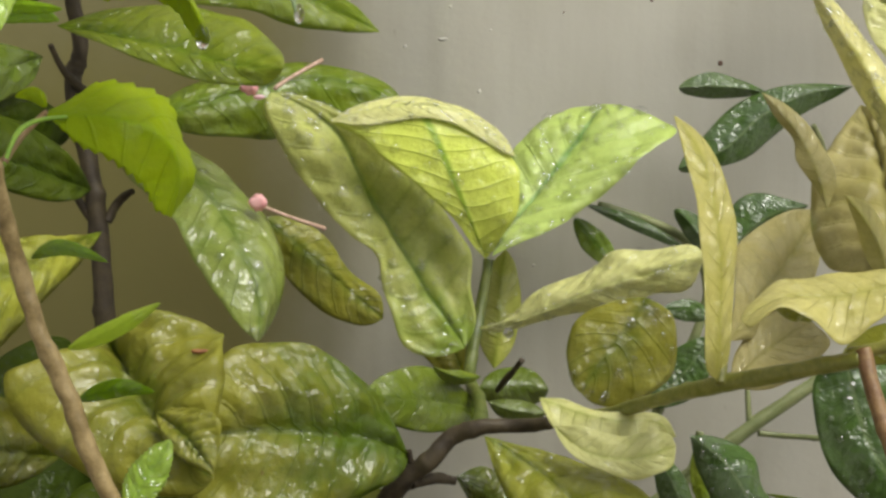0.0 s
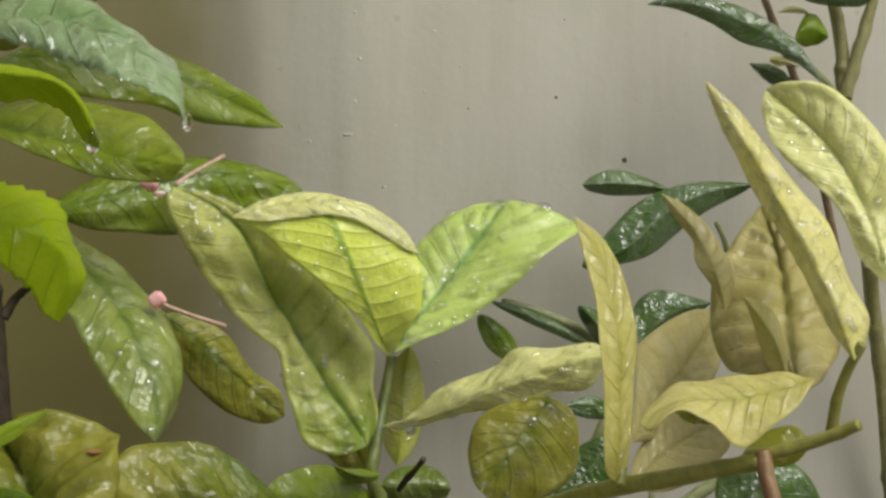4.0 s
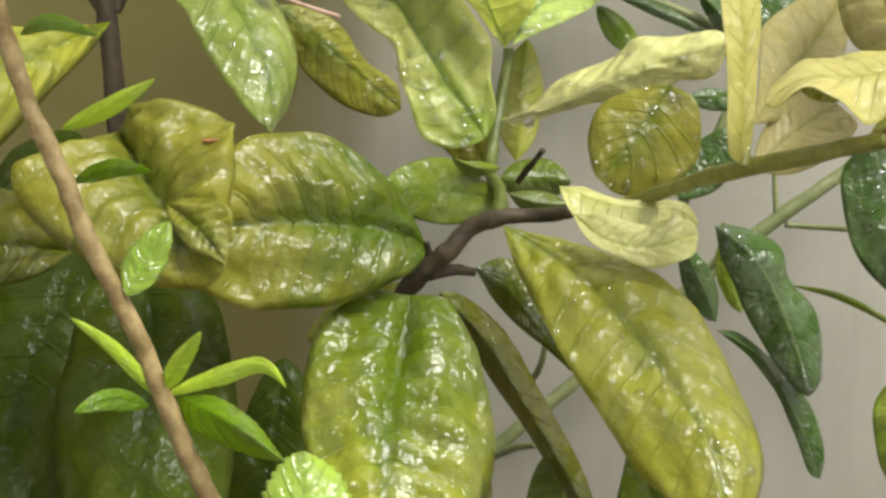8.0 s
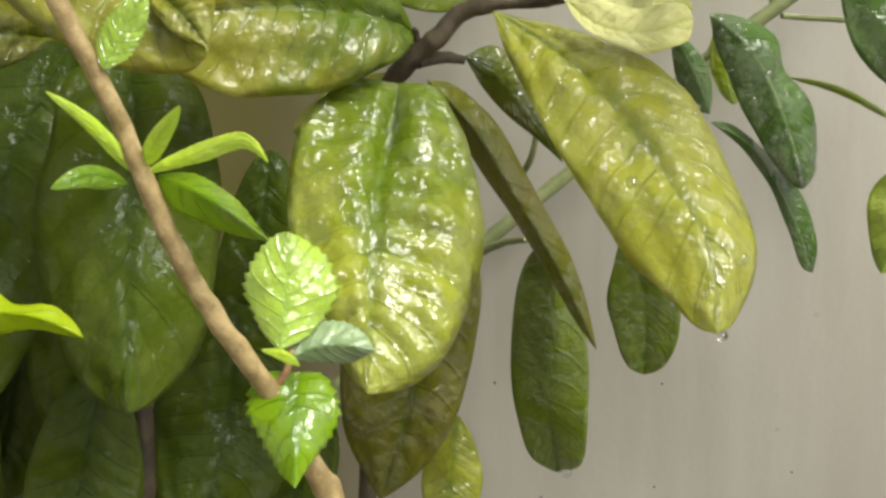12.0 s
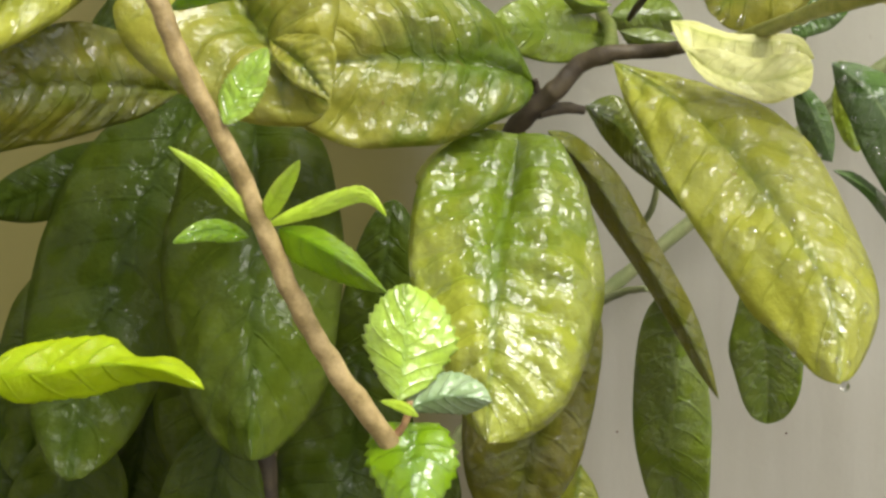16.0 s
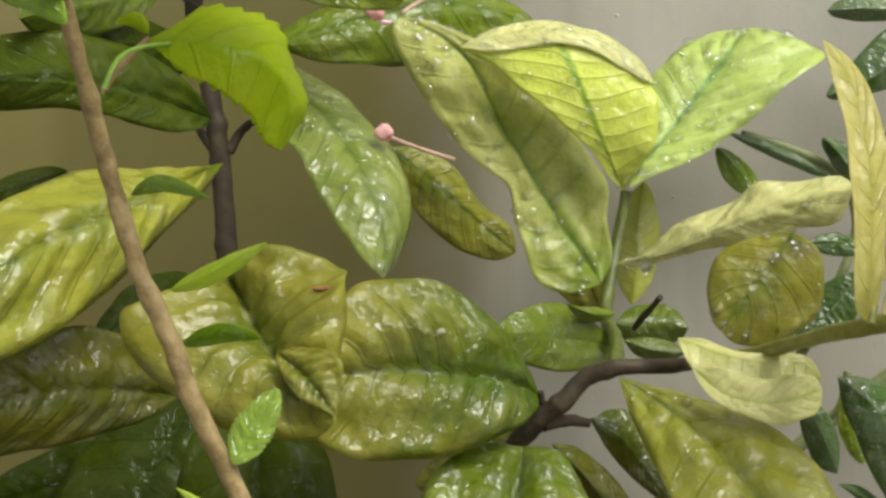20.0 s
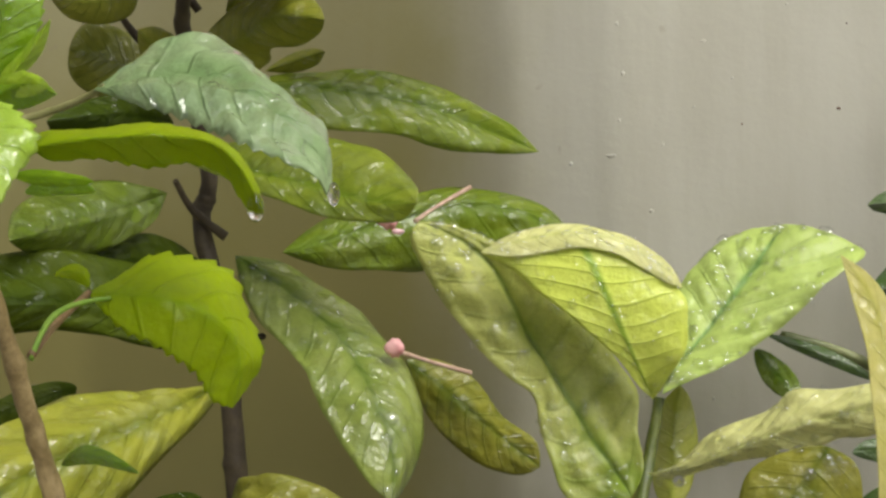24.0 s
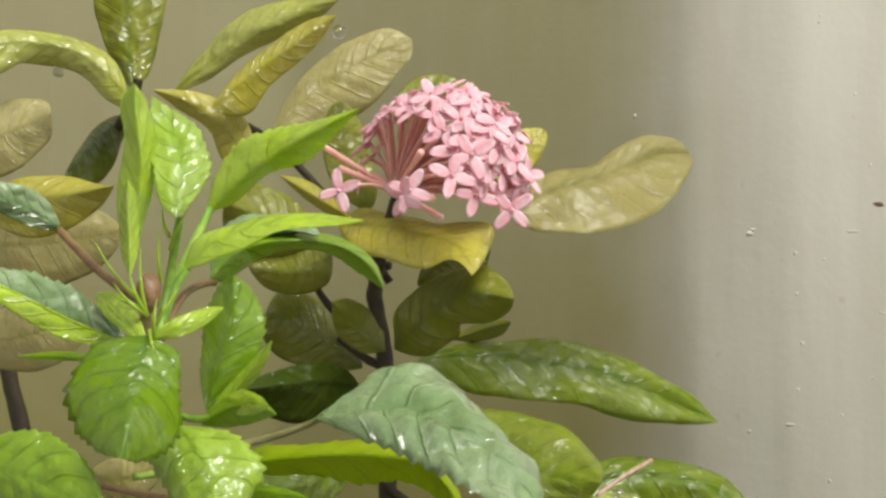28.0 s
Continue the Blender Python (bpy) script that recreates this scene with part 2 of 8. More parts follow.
LEAF = {
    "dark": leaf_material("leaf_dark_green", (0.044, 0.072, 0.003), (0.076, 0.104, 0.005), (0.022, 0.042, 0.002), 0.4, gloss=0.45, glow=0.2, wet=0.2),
    "green": leaf_material("leaf_green", (0.09, 0.17, 0.010), (0.18, 0.26, 0.02), (0.04, 0.12, 0.01), 0.45, glow=0.22),
    "ygreen": leaf_material("leaf_yellow_green", (0.19, 0.25, 0.013), (0.38, 0.39, 0.045), (0.09, 0.16, 0.01), 0.55, glow=0.32),
    "olivegreen": leaf_material("leaf_olive_green", (0.062, 0.095, 0.005), (0.12, 0.14, 0.009), (0.045, 0.08, 0.006), 0.5, glow=0.2),
    "olive": leaf_material("leaf_olive", (0.17, 0.20, 0.015), (0.28, 0.29, 0.035), (0.13, 0.155, 0.012), 0.5, gloss=0.3, glow=0.25, vein_strength=0.25, wet=0.6),
    "khaki": leaf_material("leaf_khaki_yellow", (0.40, 0.375, 0.035), (0.54, 0.49, 0.075), (0.27, 0.27, 0.02), 0.5, gloss=0.32, glow=0.25, wet=0.7),
    "yellow": leaf_material("leaf_yellowing", (0.165, 0.225, 0.009), (0.39, 0.40, 0.05), (0.11, 0.165, 0.009), 0.62, glow=0.33, brown=0.03),
    "yellowgrad": leaf_material("leaf_yellowing_from_tip", (0.14, 0.205, 0.009), (0.355, 0.39, 0.042), (0.075, 0.15, 0.01), 0.44, base_green=0.85, glow=0.28, brown=0.02, cells=0.6, wet=1.0),
    "silver": leaf_material("leaf_wet_grey_green", (0.11, 0.19, 0.015), (0.30, 0.36, 0.08), (0.06, 0.13, 0.012), 0.55, gloss=0.2, glow=0.3),
    "strawgreen": leaf_material("leaf_straw_green", (0.34, 0.39, 0.05), (0.52, 0.54, 0.12), (0.22, 0.28, 0.03), 0.55, gloss=0.3, glow=0.25),
    "yellowdull": leaf_material("leaf_dull_yellow_green", (0.10, 0.145, 0.006), (0.305, 0.295, 0.038), (0.065, 0.11, 0.006), 0.62, glow=0.28, brown=0.03, wet=0.45),
    "dullgrad": leaf_material("leaf_dull_yellowing_from_tip", (0.085, 0.14, 0.006), (0.29, 0.285, 0.036), (0.06, 0.11, 0.006), 0.52, base_green=0.75, glow=0.28, brown=0.02, wet=0.55),
    "midgreen": leaf_material("leaf_mid_green", (0.105, 0.165, 0.012), (0.17, 0.225, 0.02), (0.22, 0.27, 0.05), 0.45, glow=0.22, cells=0.15),
    "cream": leaf_material("leaf_cream_yellow", (0.56, 0.61, 0.15), (0.76, 0.76, 0.32), (0.42, 0.50, 0.08), 0.7, glow=0.25, gloss=0.28, vein_strength=0.4, wet=0.7),
    "lime": leaf_material("leaf_lime", (0.15, 0.23, 0.012), (0.27, 0.33, 0.03), (0.09, 0.17, 0.01), 0.5, gloss=0.25, wet=0.7),
    "palegrad": leaf_material("leaf_pale_green_from_stalk", (0.26, 0.37, 0.035), (0.66, 0.69, 0.22), (0.13, 0.28, 0.03), 0.72, base_green=0.5, gloss=0.28, glow=0.45, vein_strength=0.75, wet=0.6),
    "lime_bright": leaf_material("leaf_lime_translucent", (0.55, 0.69, 0.07), (0.72, 0.80, 0.14), (0.25, 0.42, 0.03), 0.85, gloss=0.3, glow=0.25, vein_strength=1.2, cells=0.08, wet=0.5),
    "roundlime": leaf_material("leaf_smooth_lime", (0.16, 0.27, 0.010), (0.25, 0.36, 0.022), (0.12, 0.22, 0.01), 0.5, gloss=0.3, glow=0.4, vein_strength=0.3, wet=0.35, cells=0.06),
    "ylime": leaf_material("leaf_pale_lime", (0.33, 0.51, 0.08), (0.52, 0.65, 0.17), (0.12, 0.34, 0.10), 0.72, glow=0.22, gloss=0.28, vein_strength=0.8, cells=0.25, wet=0.45),
    "yellowbright": leaf_material("leaf_bright_yellow", (0.66, 0.63, 0.18), (0.80, 0.77, 0.34), (0.42, 0.44, 0.04), 0.6, glow=0.35),
    "pale": leaf_material("leaf_pale_straw", (0.40, 0.365, 0.105), (0.54, 0.485, 0.205), (0.30, 0.29, 0.05), 0.6, gloss=0.3, glow=0.36, wet=0.5),
    "strawdull": leaf_material("leaf_dull_straw", (0.27, 0.25, 0.06), (0.41, 0.365, 0.13), (0.21, 0.205, 0.03), 0.55, gloss=0.3, glow=0.36, brown=0.05, wet=0.5),
    "tan": leaf_material("leaf_tan_yellow", (0.49, 0.47, 0.10), (0.65, 0.605, 0.22), (0.36, 0.38, 0.05), 0.55, gloss=0.3, glow=0.36, wet=0.6),
    "brownish": leaf_material("leaf_brown_green", (0.12, 0.145, 0.011), (0.21, 0.195, 0.02), (0.10, 0.12, 0.008), 0.5, brown=0.15),
    "teal": leaf_material("leaf_blue_green", (0.048, 0.10, 0.016), (0.085, 0.155, 0.028), (0.26, 0.34, 0.14), 0.4, cells=0.1, gloss=0.28, glow=0.14, vein_strength=0.5),
    "hibright": leaf_material("hibiscus_leaf_fresh", (0.47, 0.66, 0.035), (0.60, 0.77, 0.08), (0.36, 0.54, 0.04), 0.55, cells=0.2, gloss=0.25, glow=0.36, vein_strength=0.4),
    "hibyellow": leaf_material("hibiscus_leaf_yellow_green", (0.34, 0.48, 0.003), (0.44, 0.56, 0.006), (0.26, 0.40, 0.01), 0.55, cells=0.12, gloss=0.3, glow=0.5, vein_strength=0.35, wet=0.22),
    "hibmid": leaf_material("hibiscus_leaf_green", (0.25, 0.43, 0.012), (0.36, 0.56, 0.025), (0.22, 0.39, 0.03), 0.55, cells=0.12, gloss=0.18, glow=0.42, vein_strength=0.35),
    "hibdark": leaf_material("hibiscus_leaf_deep_green", (0.13, 0.26, 0.003), (0.24, 0.40, 0.006), (0.15, 0.28, 0.02), 0.5, cells=0.12, gloss=0.18, glow=0.4, vein_strength=0.35),
    # wet blade; the sky's sheen is put into its paled blue-green colour
    "hibsheen": leaf_material("hibiscus_leaf_blue_green_sky_sheen", (0.19, 0.30, 0.115), (0.32, 0.43, 0.22), (0.14, 0.27, 0.09), 0.55, cells=0.9, gloss=0.08, glow=0.2, vein_strength=0.45, wet=1.0),
    "hibglossy": leaf_material("hibiscus_leaf_glossy", (0.30, 0.47, 0.035), (0.41, 0.58, 0.07), (0.26, 0.43, 0.07), 0.5, cells=0.25, gloss=0.12, glow=0.3, vein_strength=0.4, wet=1.0),
}


def bark(name, a, b, rough=0.75, scale=90.0, wet=0.2):
    m, t, p = nodes_of(name)
    big, fine = noise_tex(t, scale, 5.0, 0.65), noise_tex(t, scale * 6, 4.0, 0.6)
    c = blend(t, ramp(t, big, 0.35, 0.68), a, b)
    c = blend(t, maths(t, "MULTIPLY", ramp(t, fine, 0.5, 0.75), 0.4), c, tuple(v * 0.45 for v in a))
    t.links.new(c, p.inputs["Base Color"])
    p.inputs["Roughness"].default_value = rough
    p.inputs["Coat Weight"].default_value = wet
    p.inputs["Coat Roughness"].default_value = 0.25
    bump = add(t, "ShaderNodeBump", Strength=0.7, Distance=0.0006)
    t.links.new(maths(t, "ADD", big, fine), bump.inputs["Height"])
    t.links.new(bump.outputs[0], p.inputs["Normal"])
    return m


STEM = {
    "darkstem": bark("bark_dark_wet", (0.032, 0.022, 0.010), (0.066, 0.048, 0.021), 0.7, wet=0.08),
    "greenstem": bark("stem_green", (0.075, 0.105, 0.015), (0.135, 0.155, 0.03), 0.5),
    "yellowstem": bark("stem_yellow_olive", (0.17, 0.18, 0.022), (0.27, 0.26, 0.055), 0.5),
    "hibgreen": bark("stem_fresh_green", (0.16, 0.32, 0.02), (0.27, 0.43, 0.04), 0.5),
    "palestem": bark("stem_pale_green", (0.16, 0.19, 0.07), (0.24, 0.26, 0.11), 0.5),
    "redstem": bark("stem_red_brown", (0.17, 0.085, 0.035), (0.29, 0.18, 0.07), 0.5),
    "olivestem": bark("stem_olive", (0.17, 0.17, 0.05), (0.26, 0.25, 0.10), 0.6),
    "brownstem": bark("stem_brown", (0.17, 0.11, 0.06), (0.25, 0.18, 0.10), 0.7),
    "hibstem": bark("bark_tan_young", (0.20, 0.138, 0.045), (0.40, 0.295, 0.13), 0.6, 120.0),
}


def wall_material(name, a, b, shade_edge=0.0):
    m, t, p = nodes_of(name)
    obj = t.nodes.new("ShaderNodeTexCoord").outputs["Object"]
    stretch = add(t, "ShaderNodeMapping")
    stretch.inputs["Scale"].default_value = (1.0, 1.0, 0.10)
    t.links.new(obj, stretch.inputs["Vector"])
    streak = noise_tex(t, 28.0, 5.0, 0.6, stretch.outputs[0])
    broad = noise_tex(t, 5.0, 4.0, 0.6, obj)
    grit = noise_tex(t, 260.0, 3.0, 0.6, obj)
    c = blend(t, ramp(t, maths(t, "ADD", maths(t, "MULTIPLY", streak, 0.6), maths(t, "MULTIPLY", broad, 0.4)), 0.38, 0.62), a, b)
    # olive shade behind the shrubs, painted into the plaster colour, weaker higher up
    if shade_edge:
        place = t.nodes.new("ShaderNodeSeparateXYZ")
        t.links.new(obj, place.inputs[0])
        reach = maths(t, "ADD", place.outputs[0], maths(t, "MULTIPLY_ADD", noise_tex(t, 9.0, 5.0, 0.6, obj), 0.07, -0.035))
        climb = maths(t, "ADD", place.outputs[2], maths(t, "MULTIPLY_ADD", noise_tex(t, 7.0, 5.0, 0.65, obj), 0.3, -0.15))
        c = blend(t, maths(t, "MULTIPLY", ramp(t, reach, shade_edge - 0.07, shade_edge + 0.04, 1.0, 0.0), ramp(t, climb, 1.08, 1.36, 0.97, 0.70)), c, (0.30, 0.27, 0.078))
    spot = ramp(t, noise_tex(t, 75.0, 2.0, 0.5, obj), 0.72, 0.78)
    c = blend(t, maths(t, "MULTIPLY", spot, 0.35), c, (0.33, 0.28, 0.20))
    t.links.new(c, p.inputs["Base Color"])
    p.inputs["Roughness"].default_value = 0.55
    bump = add(t, "ShaderNodeBump", Strength=0.25, Distance=0.0012)
    t.links.new(maths(t, "ADD", maths(t, "MULTIPLY", grit, 0.4), noise_tex(t, 60.0, 3.0, 0.6, obj)), bump.inputs["Height"])
    t.links.new(bump.outputs[0], p.inputs["Normal"])
    return m


def plain(name, colour, rough=0.5, second=None, scale=200.0, glow=0.0):
    m, t, p = nodes_of(name)
    c = blend(t, ramp(t, noise_tex(t, scale, 4.0), 0.35, 0.65), colour, second or tuple(v * 0.7 for v in colour))
    t.links.new(c, p.inputs["Base Color"])
    p.inputs["Roughness"].default_value = rough
    if glow:
        thin = add(t, "ShaderNodeBsdfTranslucent")
        t.links.new(c, thin.inputs["Color"])
        mix = add(t, "ShaderNodeMixShader", Fac=glow)
        t.links.new(p.outputs[0], mix.inputs[1])
        t.links.new(thin.outputs[0], mix.inputs[2])
        t.links.new(mix.outputs[0], t.nodes["Material Output"].inputs["Surface"])
    return m


# the painted shade ends at this x, left of the upright edge
WALL_PAINT = wall_material("painted_plaster", (0.53, 0.51, 0.425), (0.60, 0.583, 0.50), shade_edge=0.076 - 0.06)
BLOCKER_PAINT = wall_material("light_block_plaster", (0.36, 0.35, 0.31), (0.44, 0.43, 0.40))
BOUNCE_FLOOR = plain("bounce_floor", (0.40, 0.385, 0.35), 0.6, (0.30, 0.29, 0.265), 9.0)
SOIL = plain("wet_soil", (0.09, 0.065, 0.045), 0.85, (0.045, 0.033, 0.024), 40.0)
WITHERED = plain("petal_withered", (0.74, 0.34, 0.34), 0.6, (0.86, 0.50, 0.48), 160.0, 0.2)
PETAL = plain("petal_pink", (0.95, 0.53, 0.60), 0.5, (0.97, 0.74, 0.79), 160.0, 0.35)
TUBE = plain("flower_tube_pink", (0.90, 0.50, 0.44), 0.5, (0.93, 0.63, 0.56), 200.0, 0.3)
DRY_TUBE = plain("flower_tube_dry", (0.55, 0.38, 0.30), 0.6, (0.42, 0.28, 0.2), 200.0)
FLAKE = plain("plaster_crumb", (0.56, 0.54, 0.465), 0.7)
DIRT = plain("dirt_speck", (0.16, 0.09, 0.06), 0.8)
WATER, wt, wp = nodes_of("rain_water")
wp.inputs["Transmission Weight"].default_value, wp.inputs["IOR"].default_value, wp.inputs["Roughness"].default_value = 1.0, 1.33, 0.0


BEAD, bt, bp = nodes_of("rain_bead")
clear, shine = add(bt, "ShaderNodeBsdfTransparent", Color=(0.97, 0.98, 0.96, 1)), add(bt, "ShaderNodeBsdfGlossy", Roughness=0.03)
bmix = add(bt, "ShaderNodeMixShader")
rim = add(bt, "ShaderNodeLayerWeight", Blend=0.5)
bt.links.new(maths(bt, "MULTIPLY_ADD", maths(bt, "POWER", rim.outputs["Facing"], 3.0), 0.32, 0.08), bmix.inputs[0])
bend = add(bt, "ShaderNodeBsdfRefraction", IOR=1.33, Roughness=0.0)
through_drop = add(bt, "ShaderNodeMixShader", Fac=0.4)
bt.links.new(clear.outputs[0], through_drop.inputs[1])
bt.links.new(bend.outputs[0], through_drop.inputs[2])
bt.links.new(through_drop.outputs[0], bmix.inputs[1])
bt.links.new(shine.outputs[0], bmix.inputs[2])
bt.links.new(bmix.outputs[0], bt.nodes["Material Output"].inputs["Surface"])


# ---- helpers of this scene ----
def mesh_of(name, verts, faces, material, uvs=None, smooth=True, lanes=None):
    me = bpy.data.meshes.new(name)
    me.from_pydata([tuple(v) for v in verts], [], faces)
    me.materials.append(material)
    if smooth:
        me.polygons.foreach_set("use_smooth", [True] * len(me.polygons))
    if uvs is not None:
        layer = me.uv_layers.new(name="UVMap")
        index = np.empty(len(me.loops), dtype=np.int32)
        me.loops.foreach_get("vertex_index", index)
        layer.data.foreach_set("uv", np.asarray(uvs, dtype=np.float32)[index].ravel())
        if lanes is not None:
            me.uv_layers.new(name="Vein").data.foreach_set("uv", np.asarray(lanes, dtype=np.float32)[index].ravel())
    me.update()
    return me


def part(name, me, parent, label=""):
    ob = new(name, me)
    ob.parent = parent
    ob.matrix_parent_inverse = parent.matrix_world.inverted()
    return tagged(ob, label)


def thing(name, place, label, category, group=""):
    ob = new(name)
    ob.empty_display_size = 0.05
    ob.location = place
    bpy.context.view_layer.update()
    return tagged(ob, label, category, group)


def knots(points):
    """Where each point lies along its curve, from 0 to 1."""
    k = np.r_[0, np.cumsum(np.linalg.norm(np.diff(np.array(points, float), axis=0), axis=1) ** 0.8)]
    return k / k[-1]


def along(points, u):
    """A smooth curve through the points, at u from 0 to 1 (an array)."""
    p, k = np.array(points, float), knots(points)
    h = np.diff(k)[:, None]
    d = np.diff(p, axis=0) / h
    m = np.vstack([d[:1], (d[:-1] * h[1:] + d[1:] * h[:-1]) / (h[1:] + h[:-1]), d[-1:]])
    if len(p) > 2:
        m[0], m[-1] = 1.5 * d[0] - 0.5 * m[1], 1.5 * d[-1] - 0.5 * m[-2]
    x = np.clip(np.asarray(u, float), 0, 1)
    i = np.clip(np.searchsorted(k, x, side="right") - 1, 0, len(p) - 2)
    f, hi = ((x - k[i]) / (k[i + 1] - k[i]))[:, None], h[i]
    return (2 * f**3 - 3 * f**2 + 1) * p[i] + (f**3 - 2 * f**2 + f) * hi * m[i] + (3 * f**2 - 2 * f**3) * p[i + 1] + (f**3 - f**2) * hi * m[i + 1]


def tube(points, radii, sides=10, steps=6, bumps=0.0, seed=0, nodes=0.0, knob=0.14):
    rng = np.random.default_rng(seed)
    n = (len(points) - 1) * steps + 1
    k = knots(points)
    u = np.interp(np.linspace(0, 1, n), np.linspace(0, 1, len(k)), k)
    c = along(points, u)
    rough = np.convolve(rng.uniform(-1, 1, n + 16), np.ones(17) / 17, "valid")
    r = np.interp(u, k, radii) * (1 + bumps * rough)
    a = np.linspace(0, 2 * math.pi, sides, endpoint=False)
    swell = np.zeros((n, sides))
    if nodes:
        # swollen joints with a leaf scar, unevenly spaced
        run = np.r_[0, np.cumsum(np.linalg.norm(np.diff(c, axis=0), axis=1))]
        place = nodes * 0.6
        while place < run[-1]:
            swell[:] += knob * rng.uniform(0.4, 1.6) * np.exp(-(((run - place) / (0.4 * r.mean() + 0.0012)) ** 2))[:, None] * (0.45 + 0.55 * np.cos(a - rng.uniform(0, 6.28)))[None]
            place += nodes * rng.uniform(0.5, 1.5)
    t = np.gradient(c, axis=0)
    t /= np.linalg.norm(t, axis=1)[:, None]
    ref = np.array([0.31, -0.9, 0.3])
    e1 = np.cross(t, ref)
    e1 /= np.linalg.norm(e1, axis=1)[:, None]
    e2 = np.cross(t, e1)
    # knobs and dents on one side or the other
    lump = np.zeros((n, sides))
    if bumps:
        for _ in range(14):
            lump += bumps * 0.16 * np.sin(rng.uniform(0.05, 0.4) * np.arange(n)[:, None] + rng.choice((-3, -2, -1, 1, 2, 3)) * a[None] + rng.uniform(0, 6.28))
    v = c[:, None] + (r[:, None] * (1 + lump + swell))[..., None] * (np.cos(a)[None, :, None] * e1[:, None] + np.sin(a)[None, :, None] * e2[:, None])
    verts = list(v.reshape(-1, 3)) + [c[0], c[-1]]
    faces = [(i * sides + k, i * sides + (k + 1) % sides, (i + 1) * sides + (k + 1) % sides, (i + 1) * sides + k) for i in range(n - 1) for k in range(sides)]
    faces += [(len(verts) - 2, (k + 1) % sides, k) for k in range(sides)]
    faces += [(len(verts) - 1, (n - 1) * sides + k, (n - 1) * sides + (k + 1) % sides) for k in range(sides)]
    return verts, faces


COUNT = [0]


KNOBBLY = (STEM["hibstem"], STEM["olivestem"], STEM["brownstem"])


def stem(plant, points, radii, material, name="stem", label=""):
    COUNT[0] += 1
    verts, faces = tube(points, radii, 12, 34 if max(radii) > 0.002 else 10, 0.14 if material in KNOBBLY else 0.09, COUNT[0], 0.026, 0.22 if material in KNOBBLY else 0.16)
    return part(name, mesh_of(name, verts, faces, material), plant, label)


def bead(centre, normal, r, flat=0.55, rings=5, sides=9):
    """A rounded drop of water that sits on a surface."""
    nrm = np.array(normal) / np.linalg.norm(normal)
    e1 = np.cross(nrm, (0.3, 0.5, 0.81))
    e1 /= np.linalg.norm(e1)
    e2 = np.cross(nrm, e1)
    verts, faces = [centre + nrm * r * flat], []
    for i in range(1, rings + 1):
        a = 0.5 * math.pi * i / rings * 1.15
        for k in range(sides):
            b = 2 * math.pi * k / sides
            verts.append(centre + r * math.sin(a) * (math.cos(b) * e1 + math.sin(b) * e2) + nrm * r * flat * math.cos(a))
    faces += [(0, 1 + k, 1 + (k + 1) % sides) for k in range(sides)]
    for i in range(rings - 1):
        o = 1 + i * sides
        faces += [(o + k, o + sides + k, o + sides + (k + 1) % sides, o + (k + 1) % sides) for k in range(sides)]
    return verts, faces


PROFILE = {"ixora": (0.52, 0.50, 10), "pale": (0.5, 0.6, 8), "olive": (0.5, 0.5, 8), "oleander": (0.62, 0.55, 14), "round": (0.5, 0.5, 7), "hib": (0.68, 0.42, 6)}


